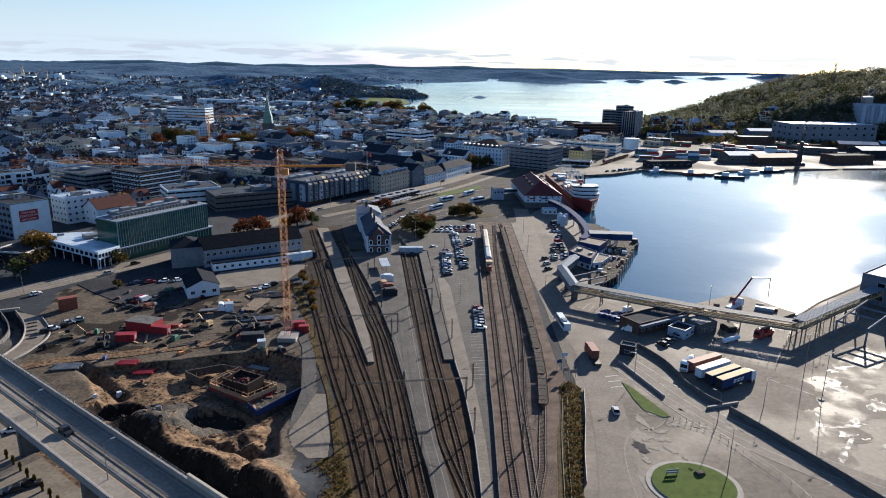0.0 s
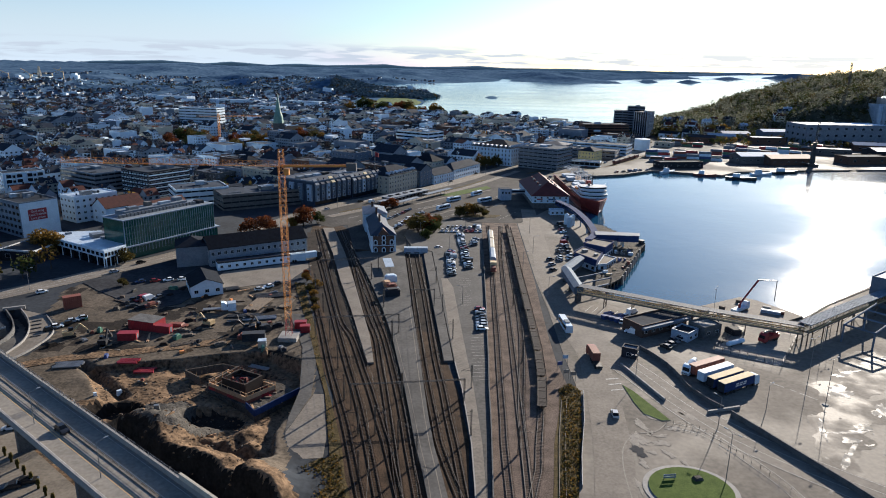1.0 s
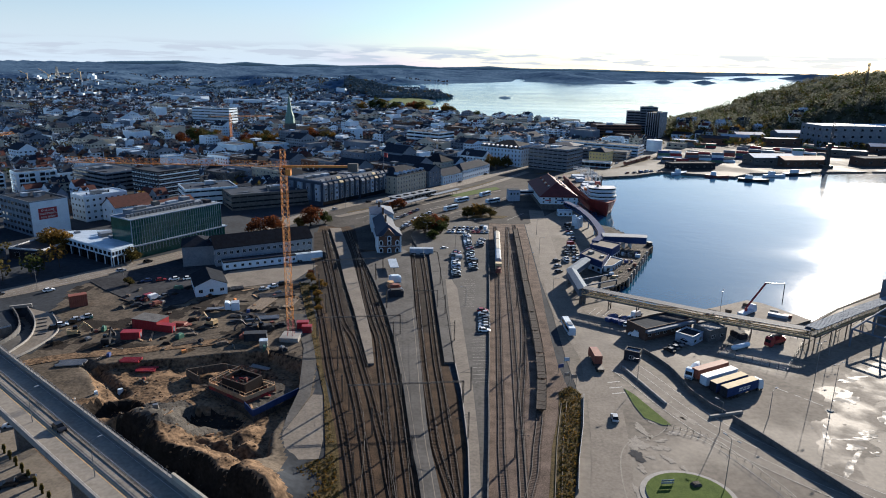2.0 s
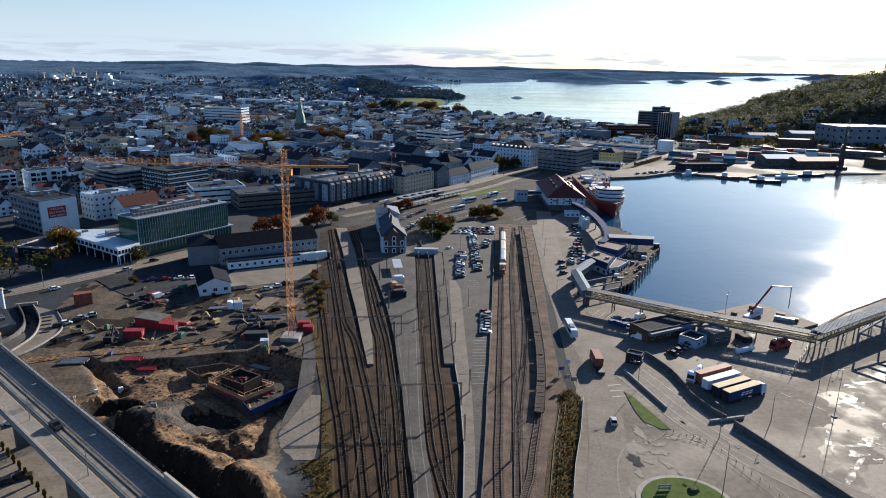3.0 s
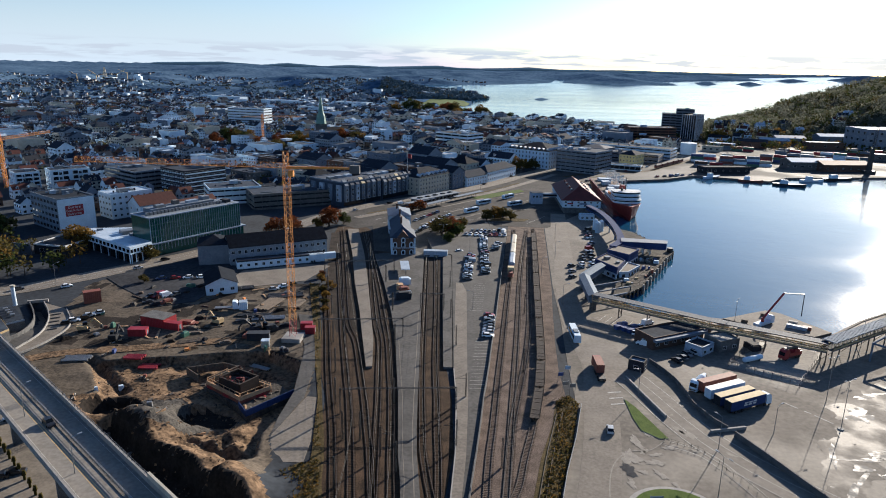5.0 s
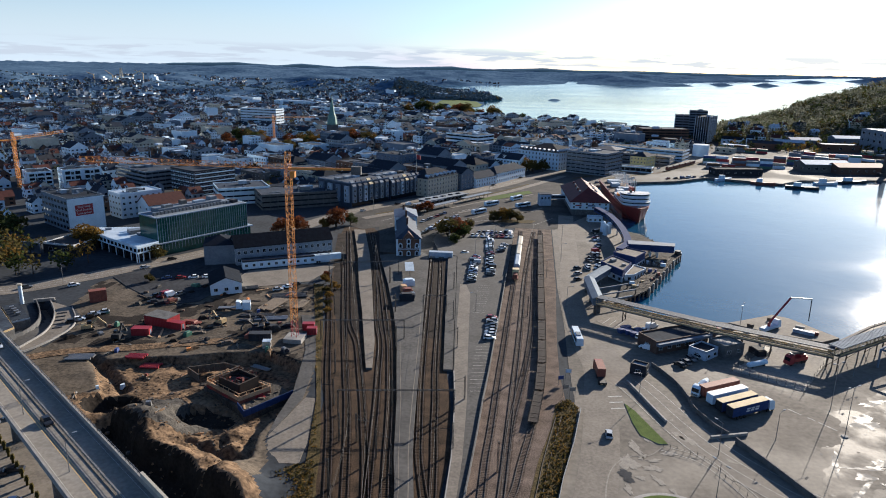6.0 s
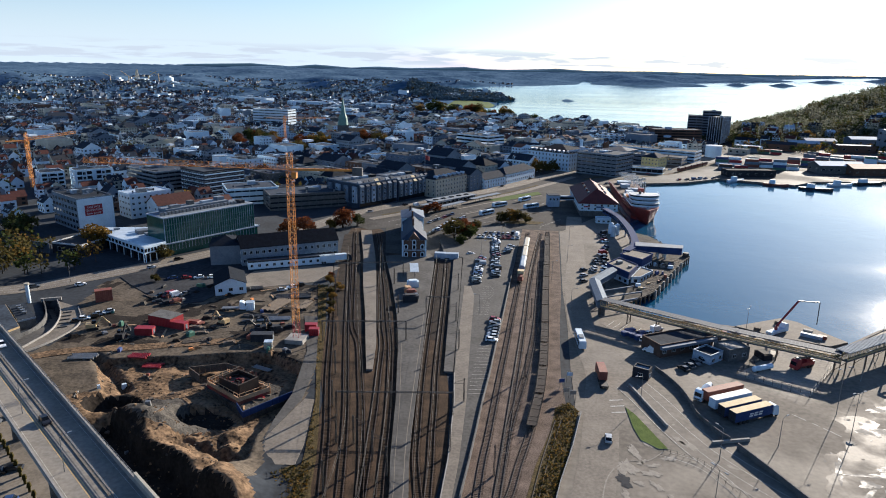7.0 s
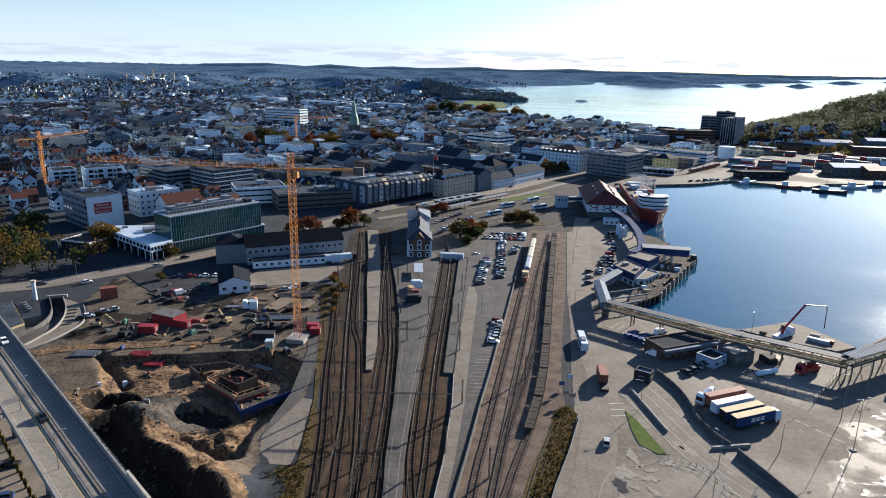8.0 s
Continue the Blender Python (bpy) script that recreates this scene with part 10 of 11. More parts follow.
def quick_house(mb, x, y, z, w, d, h, rot, wall, roofm, rise, wins=True):
    c, s = math.cos(radians(rot)), math.sin(radians(rot))

    def T(u, v, q):
        return (x + u * c - v * s, y + u * s + v * c, z + q)

    wi, ri = IDX[wall], IDX[roofm]
    k = len(mb.v)
    mb.v.extend([T(0, 0, -3), T(w, 0, -3), T(w, d, -3), T(0, d, -3), T(0, 0, h), T(w, 0, h), T(w, d, h), T(0, d, h)])
    for q in ((0, 1, 5, 4), (1, 2, 6, 5), (2, 3, 7, 6), (3, 0, 4, 7)):
        mb.f.append(tuple(k + a for a in q))
        mb.m.append(wi)
    if rise:
        k = len(mb.v)
        mb.v.extend([T(0, d / 2, h + rise), T(w, d / 2, h + rise), T(-0.3, -0.4, h - 0.2), T(w + 0.3, -0.4, h - 0.2), T(w + 0.3, d + 0.4, h - 0.2), T(-0.3, d + 0.4, h - 0.2), T(-0.3, d / 2, h + rise + 0.1), T(w + 0.3, d / 2, h + rise + 0.1), T(0, 0, h), T(w, 0, h), T(w, d, h), T(0, d, h)])
        mb.f.extend([(k + 2, k + 3, k + 7, k + 6), (k + 4, k + 5, k + 6, k + 7), (k + 9, k + 10, k + 1), (k + 11, k + 8, k)])
        mb.m.extend([ri, ri, wi, wi])
    else:
        k = len(mb.v)
        mb.v.extend([T(0, 0, h), T(w, 0, h), T(w, d, h), T(0, d, h)])
        mb.f.append((k, k + 1, k + 2, k + 3))
        mb.m.append(ri)
        for e0, e1, e2, e3 in ((0, 0, w, 0.35), (0, d - 0.35, w, d), (0, 0.35, 0.35, d - 0.35), (w - 0.35, 0.35, w, d - 0.35)):
            mb.hexa([T(e0, e1, h), T(e2, e1, h), T(e2, e3, h), T(e0, e3, h), T(e0, e1, h + 0.7), T(e2, e1, h + 0.7), T(e2, e3, h + 0.7), T(e0, e3, h + 0.7)], wi)
        for q in range(rt.choice((0, 1, 2, 3))):
            px, py2, s = w * rt.uniform(0.1, 0.8), d * rt.uniform(0.15, 0.75), rt.uniform(0.8, 2.4)
            mb.hexa([T(px, py2, h), T(px + s, py2, h), T(px + s, py2 + s, h), T(px, py2 + s, h), T(px, py2, h + s * 0.7), T(px + s, py2, h + s * 0.7), T(px + s, py2 + s, h + s * 0.7), T(px, py2 + s, h + s * 0.7)], IDX[rt.choice(["lightroof", "grey", "white", "dark"])])
        if w > 15:
            px, py2 = w * rt.uniform(0.2, 0.6), d * rt.uniform(0.25, 0.5)
            mb.hexa([T(px, py2, h), T(px + 5, py2, h), T(px + 5, py2 + 4, h), T(px, py2 + 4, h), T(px, py2, h + 2), T(px + 5, py2, h + 2), T(px + 5, py2 + 4, h + 2), T(px, py2 + 4, h + 2)], IDX["lightroof"])
    if rise:
        px, py2 = w * rt.uniform(0.2, 0.75), d * rt.uniform(0.42, 0.58)
        mb.hexa([T(px, py2, h + rise * 0.6), T(px + 0.9, py2, h + rise * 0.6), T(px + 0.9, py2 + 0.7, h + rise * 0.6), T(px, py2 + 0.7, h + rise * 0.6), T(px, py2, h + rise + 1.2), T(px + 0.9, py2, h + rise + 1.2), T(px + 0.9, py2 + 0.7, h + rise + 1.2), T(px, py2 + 0.7, h + rise + 1.2)], IDX[rt.choice(["brick", "dark", "white"])])
    if wins and rise:
        # gabled dormers on the near slope
        for j in range(rt.choice((0, 1, 1, 2))):
            u0 = w * (0.2 + 0.4 * j + rt.uniform(-0.05, 0.1))
            z1, z2, v0, v1 = h + rise * 0.1, h + rise * 0.55, d * 0.06, d * 0.4
            mb.face([T(u0, v0, z1), T(u0 + 1.8, v0, z1), T(u0 + 1.8, v0, z2), T(u0 + 0.9, v0, z2 + 0.9), T(u0, v0, z2)], wi)
            mb.face([T(u0 + 0.35, v0 - 0.04, z1 + 0.4), T(u0 + 1.45, v0 - 0.04, z1 + 0.4), T(u0 + 1.45, v0 - 0.04, z2), T(u0 + 0.35, v0 - 0.04, z2)], IDX["glass"])
            mb.face([T(u0 - 0.15, v0 - 0.2, z2 - 0.1), T(u0 + 0.9, v0 - 0.2, z2 + 1.0), T(u0 + 0.9, v1 + 1.2, z2 + 1.0), T(u0 - 0.15, v1, z2 - 0.1)], ri)
            mb.face([T(u0 + 0.9, v0 - 0.2, z2 + 1.0), T(u0 + 1.95, v0 - 0.2, z2 - 0.1), T(u0 + 1.95, v1, z2 - 0.1), T(u0 + 0.9, v1 + 1.2, z2 + 1.0)], ri)
            mb.face([T(u0, v0, z1), T(u0, v0, z2), T(u0, v1, z2)], wi)
            mb.face([T(u0 + 1.8, v0, z1), T(u0 + 1.8, v1, z2), T(u0 + 1.8, v0, z2)], wi)
    if wins:
        fl = max(1, int(h / 3))
        for f in range(fl):
            z0 = f * (h - 0.6) / fl + 0.9
            for n, L, fn in ((int(w / 3.2), w, 0), (int(d / 3.4), d, 1)):
                for j in range(n):
                    u0 = (j + 0.3) * L / n
                    u1 = u0 + 0.42 * L / n
                    for e in ((0,) if fn == 0 else (0, 1)):
                        if fn == 0:
                            mb.face([T(u0, -0.05, z0), T(u1, -0.05, z0), T(u1, -0.05, z0 + 1.4), T(u0, -0.05, z0 + 1.4)], IDX["glass"])
                        elif e:
                            mb.face([T(w + 0.05, u0, z0), T(w + 0.05, u1, z0), T(w + 0.05, u1, z0 + 1.4), T(w + 0.05, u0, z0 + 1.4)], IDX["glass"])
                        else:
                            mb.face([T(-0.05, u1, z0), T(-0.05, u0, z0), T(-0.05, u0, z0 + 1.4), T(-0.05, u1, z0 + 1.4)], IDX["glass"])


mb = MB()
for x, y, big, spec, rot in stuff_lots:
    w, d, h, fl, wall, roof, roofm, rise, nf, ns = (BIG if big else SMALL)[spec]
    k = rt.uniform(0.85, 1.2)
    if roofm == "metalroof":
        roofm = "slate"
    if big and rt.random() < 0.65:
        # a row of joined houses of different heights
        cut, u0 = rt.choice((2, 2, 3)), 0.0
        for q in range(cut):
            w2 = w * k / cut * rt.uniform(0.86, 1.0)
            dx, dy = rot2(u0, rt.uniform(-1.5, 1.5), rot)
            flat = rt.random() < 0.45
            quick_house(mb, x + dx, y + dy, 0, w2 - 0.05, d * rt.uniform(0.75, 1.0), h * rt.uniform(0.55, 1.15), rot, rt.choice(["white", "white", "white", "cream", "grey", "bluegrey", wall]), rt.choice(["bitumen", "bitumen", "lightroof", "grey"]) if flat else rt.choice(["slate", "slate", "slate", "bitumen", "tile"]), 0 if flat else rt.uniform(2.5, 4.5))
            u0 += w2
    elif big:
        quick_house(mb, x, y, 0, w * k, d, h * rt.uniform(0.7, 1.15), rot, wall, roofm, rise if roof != "flat" else 0)
    else:
        for q in range(4):
            dx, dy = rot2((q % 2) * 10.5 - 4 + rt.uniform(-1, 1), (q // 2) * 9.5 + rt.uniform(-1, 1), rot)
            wall2, roof2 = rt.choice(["white", "white", "white", "white", "cream", "grey", "brick"]), rt.choice(["slate", "slate", "slate", "slate", "tile", "bitumen", "grey"])
            quick_house(mb, x + dx, y + dy, 0, rt.uniform(7, 12), rt.uniform(7, 9), rt.uniform(4.5, 7), rot + rt.choice((0, 90)), wall2, roof2, rt.uniform(2.5, 4.2))
for x, y in gaps:
    dx, dy = rot2(-5, -4, -33)
    quick_house(mb, x + dx, y + dy, 0, rt.uniform(8, 12), rt.uniform(7, 9), rt.uniform(4.5, 9), -33 + rt.choice((0, 90)), rt.choice(["white", "white", "white", "cream", "grey", "brick"]), rt.choice(["slate", "slate", "tile", "dark"]), rt.uniform(2.5, 4.2))
solid("town_roofs", mb, MATS, "dense white and grey town houses with slate and red roofs", "town", "stuff")

# suburbs on the slopes beyond the river
mb = MB()
cnt = 0
rg = np.random.RandomState(9)
SA, SR = np.radians(rg.uniform(-58, -2, 9000)), rg.uniform(1000, 3600, 9000)
SX, SY = SR * np.sin(SA), SR * np.cos(SA)
SZ = height(SX, SY)
ok = ~(inside(CITY, SX, SY) | inside(SEA, SX, SY) | inside(INLET, SX, SY)) & ((SR > 1450) | (np.degrees(SA) < -30))
ok &= (fbm(SX / 260, SY / 260, 41, 3) > np.where(SR < 2300, 0.48, 0.52)) & (SZ > bowl(SR) - 0.8) & (seg_dist(SX, SY, SEA + SEA[:1]) > 45)
ok &= ~inside([(-280, 1560), (-280, 2000), (-60, 2100), (-60, 1900), (-80, 1560)], SX, SY) & (np.hypot(SX + 400, SY - 2250) > 150)
for x, y, z, r in zip(SX[ok], SY[ok], SZ[ok], SR[ok]):
    bigb = rt.random() < 0.035
    wall2 = rt.choice(["white", "cream", "grey", "grey", "bluegrey", "brick", "darkconcrete"])
    if bigb:
        quick_house(mb, x, y, z, rt.uniform(15, 32), rt.uniform(10, 14), rt.uniform(6, 11), rt.uniform(-50, 0), rt.choice(["white", "grey", "bluegrey"]), rt.choice(["bitumen", "lightroof"]), 0, r < 1800)
    else:
        quick_house(mb, x, y, z, rt.uniform(6.5, 9.5), rt.uniform(5.5, 7.5), rt.uniform(3, 5), rt.uniform(-60, 30), wall2, rt.choice(["slate", "bitumen", "tile", "grey"]), rt.uniform(2.0, 3.4), r < 1500)
    cnt += 1
rh = np.random.RandomState(5)
OX, OY = rh.uniform(275, 520, 60), rh.uniform(945, 1060, 60)
ok = inside(ODDEN, OX, OY)
for x, y, z in list(zip(OX[ok], OY[ok], height(OX[ok], OY[ok])))[:26]:
    quick_house(mb, float(x), float(y), float(z) + 3, rt.uniform(9, 14), rt.uniform(7, 9), rt.uniform(6, 9), rt.uniform(-50, 10), rt.choice(["white", "white", "cream", "grey"]), rt.choice(["slate", "tile", "lightroof"]), rt.uniform(3, 4.5))
solid("suburb_houses", mb, MATS, "scattered small houses over the wooded slopes", "suburb", "stuff")

# big far sheds and a docked rig by the inlet
mb = MB()
for az, r, w, h in ((-33.2, 2600, 60, 26), (-31, 2700, 160, 14), (-34.5, 2650, 180, 12), (-29.8, 2720, 50, 22), (-24, 1700, 90, 16), (-20, 1600, 120, 14), (-14, 1500, 80, 16), (-17, 1350, 70, 14)):
    x, y = polar(az, r)
    quick_house(mb, x, y, ground_z(x, y), w, 26, h, -20, "white", "lightroof", 0, r < 2000)
solid("far_sheds", mb, MATS, "large pale sheds far beyond the town", "sheds", "stuff")
rx, ry = polar(-31.6, 2780)
rig = thing("drilling_rig", rx, ry, ground_z(rx, ry), 0, "yellow-white rig docked far beyond the town", "rig")
mb = MB()
mb.box(-34, -20, 10, 34, 20, 20)
for u in (-28, 28):
    for v in (-16, 16):
        mb.cyl(u, v, 0, 10, 5, None, 8)
mb.box(8, -16, 20, 32, 16, 30)
mb.box(-32, -10, 20, -18, 12, 27)
part("deck", mb.mesh("deck", ["white"]), rig)
mb = MB()
for u, v in ((-7, -7), (7, -7), (7, 7), (-7, 7)):
    mb.bar((u - 6, v, 20), (u * 0.2 - 6, v * 0.2, 64), 1.3)
for k in range(7):
    q, z0 = 7 * (1 - 0.8 * k / 7), 20 + k * 6.2
    for (u, v), (u2, v2) in (((-1, -1), (1, -1)), ((1, -1), (1, 1)), ((1, 1), (-1, 1)), ((-1, 1), (-1, -1))):
        mb.bar((u * q - 6, v * q, z0), (u2 * q - 6, v2 * q, z0), 0.8)
        mb.bar((u * q - 6, v * q, z0), (u2 * q * 0.9 - 6, v2 * q * 0.9, z0 + 6), 0.7)
part("derrick", mb.mesh("derrick", ["cream"]), rig)
for u, v, h, e in ((30, 16, 20, 34), (-30, -16, 18, -30)):
    mb = MB()
    mb.bar((u, v, 20), (u, v, 20 + h), 2)
    mb.bar((u, v, 20 + h), (u + e, v, 38 + h), 1.4)
    part("deck_crane", mb.mesh("deck_crane", ["ochre"]), rig)
for az, r, L in ((-30.2, 2860, 130), (-33.6, 2900, 110)):
    px, py = polar(az, r)
    ob = thing("docked_ship", px, py, ground_z(px, py), 5, "white offshore ship docked far beyond the town", "ship", "docked ships")
    mb = MB()
    mb.hexa([(-L / 2 + 8, -9, 0), (L / 2 - 8, -9, 0), (L / 2 - 8, 9, 0), (-L / 2 + 8, 9, 0), (-L / 2, -10, 11), (L / 2, -10, 11), (L / 2, 10, 11), (-L / 2, 10, 11)])
    part("hull", mb.mesh("hull", ["white"]), ob)
    mb = MB()
    mb.box(L * 0.2, -9, 11, L * 0.42, 9, 26)
    mb.box(L * 0.24, -8, 26, L * 0.36, 8, 32)
    part("deckhouse", mb.mesh("deckhouse", ["white"]), ob)
    mb = MB()
    mb.bar((0, 0, 11), (0, 0, 40), 2)
    mb.bar((0, 0, 36), (-L * 0.25, 0, 48), 1.4)
    part("deck_crane", mb.mesh("deck_crane", ["ochre"]), ob)

# flag over the arcade roofs
fl = thing("flagpole", -58, 520, 0, 57, "red flag flying from a tall white pole", "flag")
mb = MB()
mb.cyl(0, 0, 0, 27, 0.18, 0.1, 8)
part("pole", mb.mesh("pole", ["frame"]), fl)
mb = MB()
loft(mb, [[(u, math.sin(u * 1.3) * 0.35 - 0.02, 23.2 - u * 0.25), (u, math.sin(u * 1.3) * 0.35 + 0.02, 23.2 - u * 0.25), (u, math.sin(u * 1.3) * 0.35 + 0.02, 26.8 - u * 0.3), (u, math.sin(u * 1.3) * 0.35 - 0.02, 26.8 - u * 0.3)] for u in (0.1, 1, 2, 3, 4, 5)])
part("cloth", mb.mesh("cloth", ["red"]), fl)

# long bus shelters
for p, q in (((-40, 428), (-20, 460)), ((-16, 470), (2, 498)), ((-46, 440), (-30, 464))):
    A, B2 = Vector(p), Vector(q)
    ob = thing("bus_shelter", A.x, A.y, 0.1, math.degrees(math.atan2(B2.y - A.y, B2.x - A.x)), "long pale roofed bus shelter on slim posts", "shelter", "bus shelters")
    L = (B2 - A).length
    mb = MB()
    mb.box(0, -2.2, 3.0, L, 2.2, 3.25)
    part("roof", mb.mesh("roof", ["bluegrey"]), ob)
    for k in range(int(L / 5) + 1):
        mb = MB()
        mb.box(k * 5.0 - 0.1, -0.1, 0, k * 5.0 + 0.1, 0.1, 3.0)
        part("post", mb.mesh("post", ["steel"]), ob)

# bus terminal, bay islands and the link to the ferry terminal
bt2 = thing("bus_terminal", -39, 451, 0.1, 54.7, "long low bus terminal with a pale flat roof", "building")
mb = MB()
mb.box(0, 0, 0, 42, 8, 3.4)
part("wall", mb.mesh("wall", ["darkconcrete"]), bt2)
mb = MB()
mb.box(-1, -1.4, 3.4, 43, 9.2, 3.8)
part("roof", mb.mesh("roof", ["grey"]), bt2)
for i in range(10):
    part("window", window_mesh(2.8, 1.8), bt2, 0.8 + i * 4.1, -0.01, 0.9)
for i in range(5):
    mb = MB()
    mb.box(3 + i * 8, 2.5, 3.8, 6 + i * 8, 5.0, 4.3)
    part("roof_light", mb.mesh("roof_light", ["glass"]), bt2)
for a, b, wd in (((-16, 432), (6, 462), 1.6), ((-2, 424), (24, 456), 1.6), ((4, 418), (34, 450), 2.2), ((-22, 448), (4, 484), 2.0), ((14, 486), (34, 512), 1.4), ((26, 440), (40, 462), 1.6), ((-30, 395), (-14, 416), 1.5), ((-20, 400), (0, 424), 1.4)):
    q = ribbon([Vector(a), Vector(b)], wd / 2, wd / 2)
    slab("bay_island", q, 0.24, "pale", "narrow raised kerb island between bus bays", "traffic island", side="concrete")
for a, b in (((-60, 400), (-38, 436)), ((-54, 392), (-30, 430)), ((-20, 432), (2, 462)), ((8, 440), (28, 464)), ((-8, 404), (12, 424)), ((30, 470), (44, 500)), ((34, 408), (46, 430))):
    band("lane_line", [Vector(a), Vector(b)], 0.2, 0.114, "line", "thin white painted lane line", "road marking")
slab("tree_bed", [(-22, 356), (-4, 350), (4, 366), (-2, 384), (-16, 380)], 0.2, "dry", "planted bed of leaves below the forecourt trees", "verge", side="concrete")
slab("grass_tip", [(-8.5, 345), (-5, 338), (-3.4, 340), (-4.5, 349)], 0.24, "grass", "small green kerbed lawn tip", "lawn", side="concrete")
slab("shrub_bed", [(10, 410), (32, 412), (36, 420), (14, 422)], 0.22, "dry", "planted shrub bed beside the bus bays", "verge", side="concrete")
lk = thing("terminal_link", 38.4, 469.8, 0.1, 12, "pale stair tower with a footbridge to the ferry terminal", "building")
mb = MB()
mb.box(0, 0, 0, 8, 7, 8)
part("wall", mb.mesh("wall", ["lightroof"]), lk)
mb = MB()
mb.box(-0.2, -0.2, 8, 8.2, 7.2, 8.3)
part("roof", mb.mesh("roof", ["bitumen"]), lk)
mb = MB()
mb.box(8.0, 1.5, 4.6, 19.5, 4.5, 7.4)
part("footbridge", mb.mesh("footbridge", ["lightroof"]), lk)
mb = MB()
mb.box(8.2, 1.44, 5.4, 19.3, 1.496, 6.6)
part("bridge_glazing", mb.mesh("bridge_glazing", ["glass"]), lk)
for i in range(3):
    part("window", window_mesh(1.4, 1.6), lk, 0.8 + i * 2.4, -0.01, 4.6)


# ---------------------------------------------------------------- trees
def leaf_quads(mb, cx, cy, cz, rx, rz, n, size, rnd2, mat=0):
    for i in range(n):
        a, b = rnd2.uniform(0, 2 * math.pi), math.acos(rnd2.uniform(-0.75, 1))
        k = rnd2.uniform(0.45, 1.0)
        px, py, pz = cx + rx * k * math.sin(b) * math.cos(a), cy + rx * k * math.sin(b) * math.sin(a), cz + rz * k * math.cos(b)
        u = Vector((rnd2.gauss(0, 1), rnd2.gauss(0, 1), rnd2.gauss(0, 0.7))).normalized()
        w = u.cross(Vector((rnd2.gauss(0, 1), rnd2.gauss(0, 1), rnd2.gauss(0, 1)))).normalized()
        s = size * rnd2.uniform(0.6, 1.25)
        u, w = u * s, w * s * 0.75
        p = Vector((px, py, pz))
        mb.face([tuple(p - u), tuple(p - w), tuple(p + u * 1.1), tuple(p + w)], mat)


TREES = {}


def tree(x, y, size, leaf, z=0.0):
    rr = random.Random(int(x * 31 + y * 17))
    k = rr.randrange(3)
    key = (leaf, k)
    word = {"leafrust": "rust-red", "leafgold": "golden yellow", "leafolive": "olive brown", "leafgreen": "dark green"}[leaf]
    lab = "broadleaf tree with %s autumn foliage" % word if leaf != "leafgreen" else "broadleaf tree with dark green foliage"
    m = pose(x, y, z - 0.1, 0, 0, rr.uniform(0, 360)) @ Matrix.Diagonal((size, size, size * rr.uniform(0.88, 1.1), 1))
    if key not in TREES:
        r3 = random.Random(100 + k)
        ob = thing("tree", 0, 0, 0, 0, lab, "tree", "town trees")
        mb = MB()
        mb.tube((0, 0, 0), (0.02, 0, 0.14), 0.045, 0.03, 7)
        part("trunk", mb.mesh("trunk", ["bark"]), ob)
        mb = MB()
        blobs = []
        for i in range(7):
            a = i * 2 * math.pi / 7 + r3.uniform(-0.3, 0.3)
            q = (0.32 * math.cos(a) * r3.uniform(0.6, 1.1), 0.32 * math.sin(a) * r3.uniform(0.6, 1.1), r3.uniform(0.2, 0.56))
            mb.tube((0.04, 0, r3.uniform(0.08, 0.14)), q, 0.02, 0.006, 5)
            blobs.append(q)
        blobs.append((0, 0, 0.64))
        part("branchwork", mb.mesh("branchwork", ["bark"]), ob)
        mb = MB()
        for q in blobs:
            leaf_quads(mb, q[0], q[1], q[2], r3.uniform(0.19, 0.27), r3.uniform(0.15, 0.22), 150, 0.042, r3)
        part("crown", mb.mesh("crown", [leaf]), ob)
        TREES[key] = ob
        ob.matrix_basis = m
        return ob
    c2 = copy_thing(TREES[key], Matrix.Identity(4))
    c2.matrix_basis = m
    return c2


for x, y, s, l in ((-108, 356, 13, "leafrust"), (-100, 362, 13, "leafrust"), (-83, 379, 14, "leafrust"), (-76, 386, 9, "leafgreen"), (-88, 372, 8, "leafgold"), (-36, 432, 10, "leafrust"), (-41, 428, 8, "leafrust"), (-15, 366, 15, "leafolive"), (-10, 372, 13, "leafrust"), (-6, 366, 11, "leafgreen"), (-18, 376, 11, "leafgold"), (-5, 389, 9, "leafolive"), (-10, 354, 7, "leafgreen"), (14, 417, 11, "leafgold"), (19, 420, 10, "leafolive"), (24, 416, 9, "leafolive"), (9, 412, 9, "leafolive"), (28, 632, 15, "leafgold"), (35, 628, 15, "leafolive"), (44, 632, 14, "leafolive"), (-197, 312, 15, "leafgold"), (-190, 309, 13, "leafgold"), (-149, 297, 10, "leafolive"), (-133, 263, 5, "leafolive"), (-232, 258, 13, "leafolive"), (-226, 248, 10, "leafrust"), (-205, 250, 8, "leafgreen"), (-290, 330, 13, "leafgreen"), (-300, 345, 12, "leafrust"), (-255, 335, 11, "leafgreen"), (-185, 378, 9, "leafgreen"), (-176, 366, 9, "leafolive"), (-205, 400, 10, "leafrust"), (-52, 268, 5, "leafgold"), (-54, 262, 4, "leafolive"), (-58, 275, 5, "leafgold"), (-51, 256, 4, "leafgold"), (-49, 248, 4, "leafolive"), (-60, 282, 4, "leafrust"), (-47, 240, 3.5, "leafgold"), (-310, 300, 14, "leafgreen"), (-325, 320, 13, "leafolive"), (-280, 240, 12, "leafrust"), (-340, 290, 13, "leafolive"), (-270, 225, 11, "leafgreen"), (-340, 345, 12, "leafgreen"), (-170, 320, 8, "leafgreen")):
    tree(x, y, s, l, 0.1)
rp = random.Random(8)
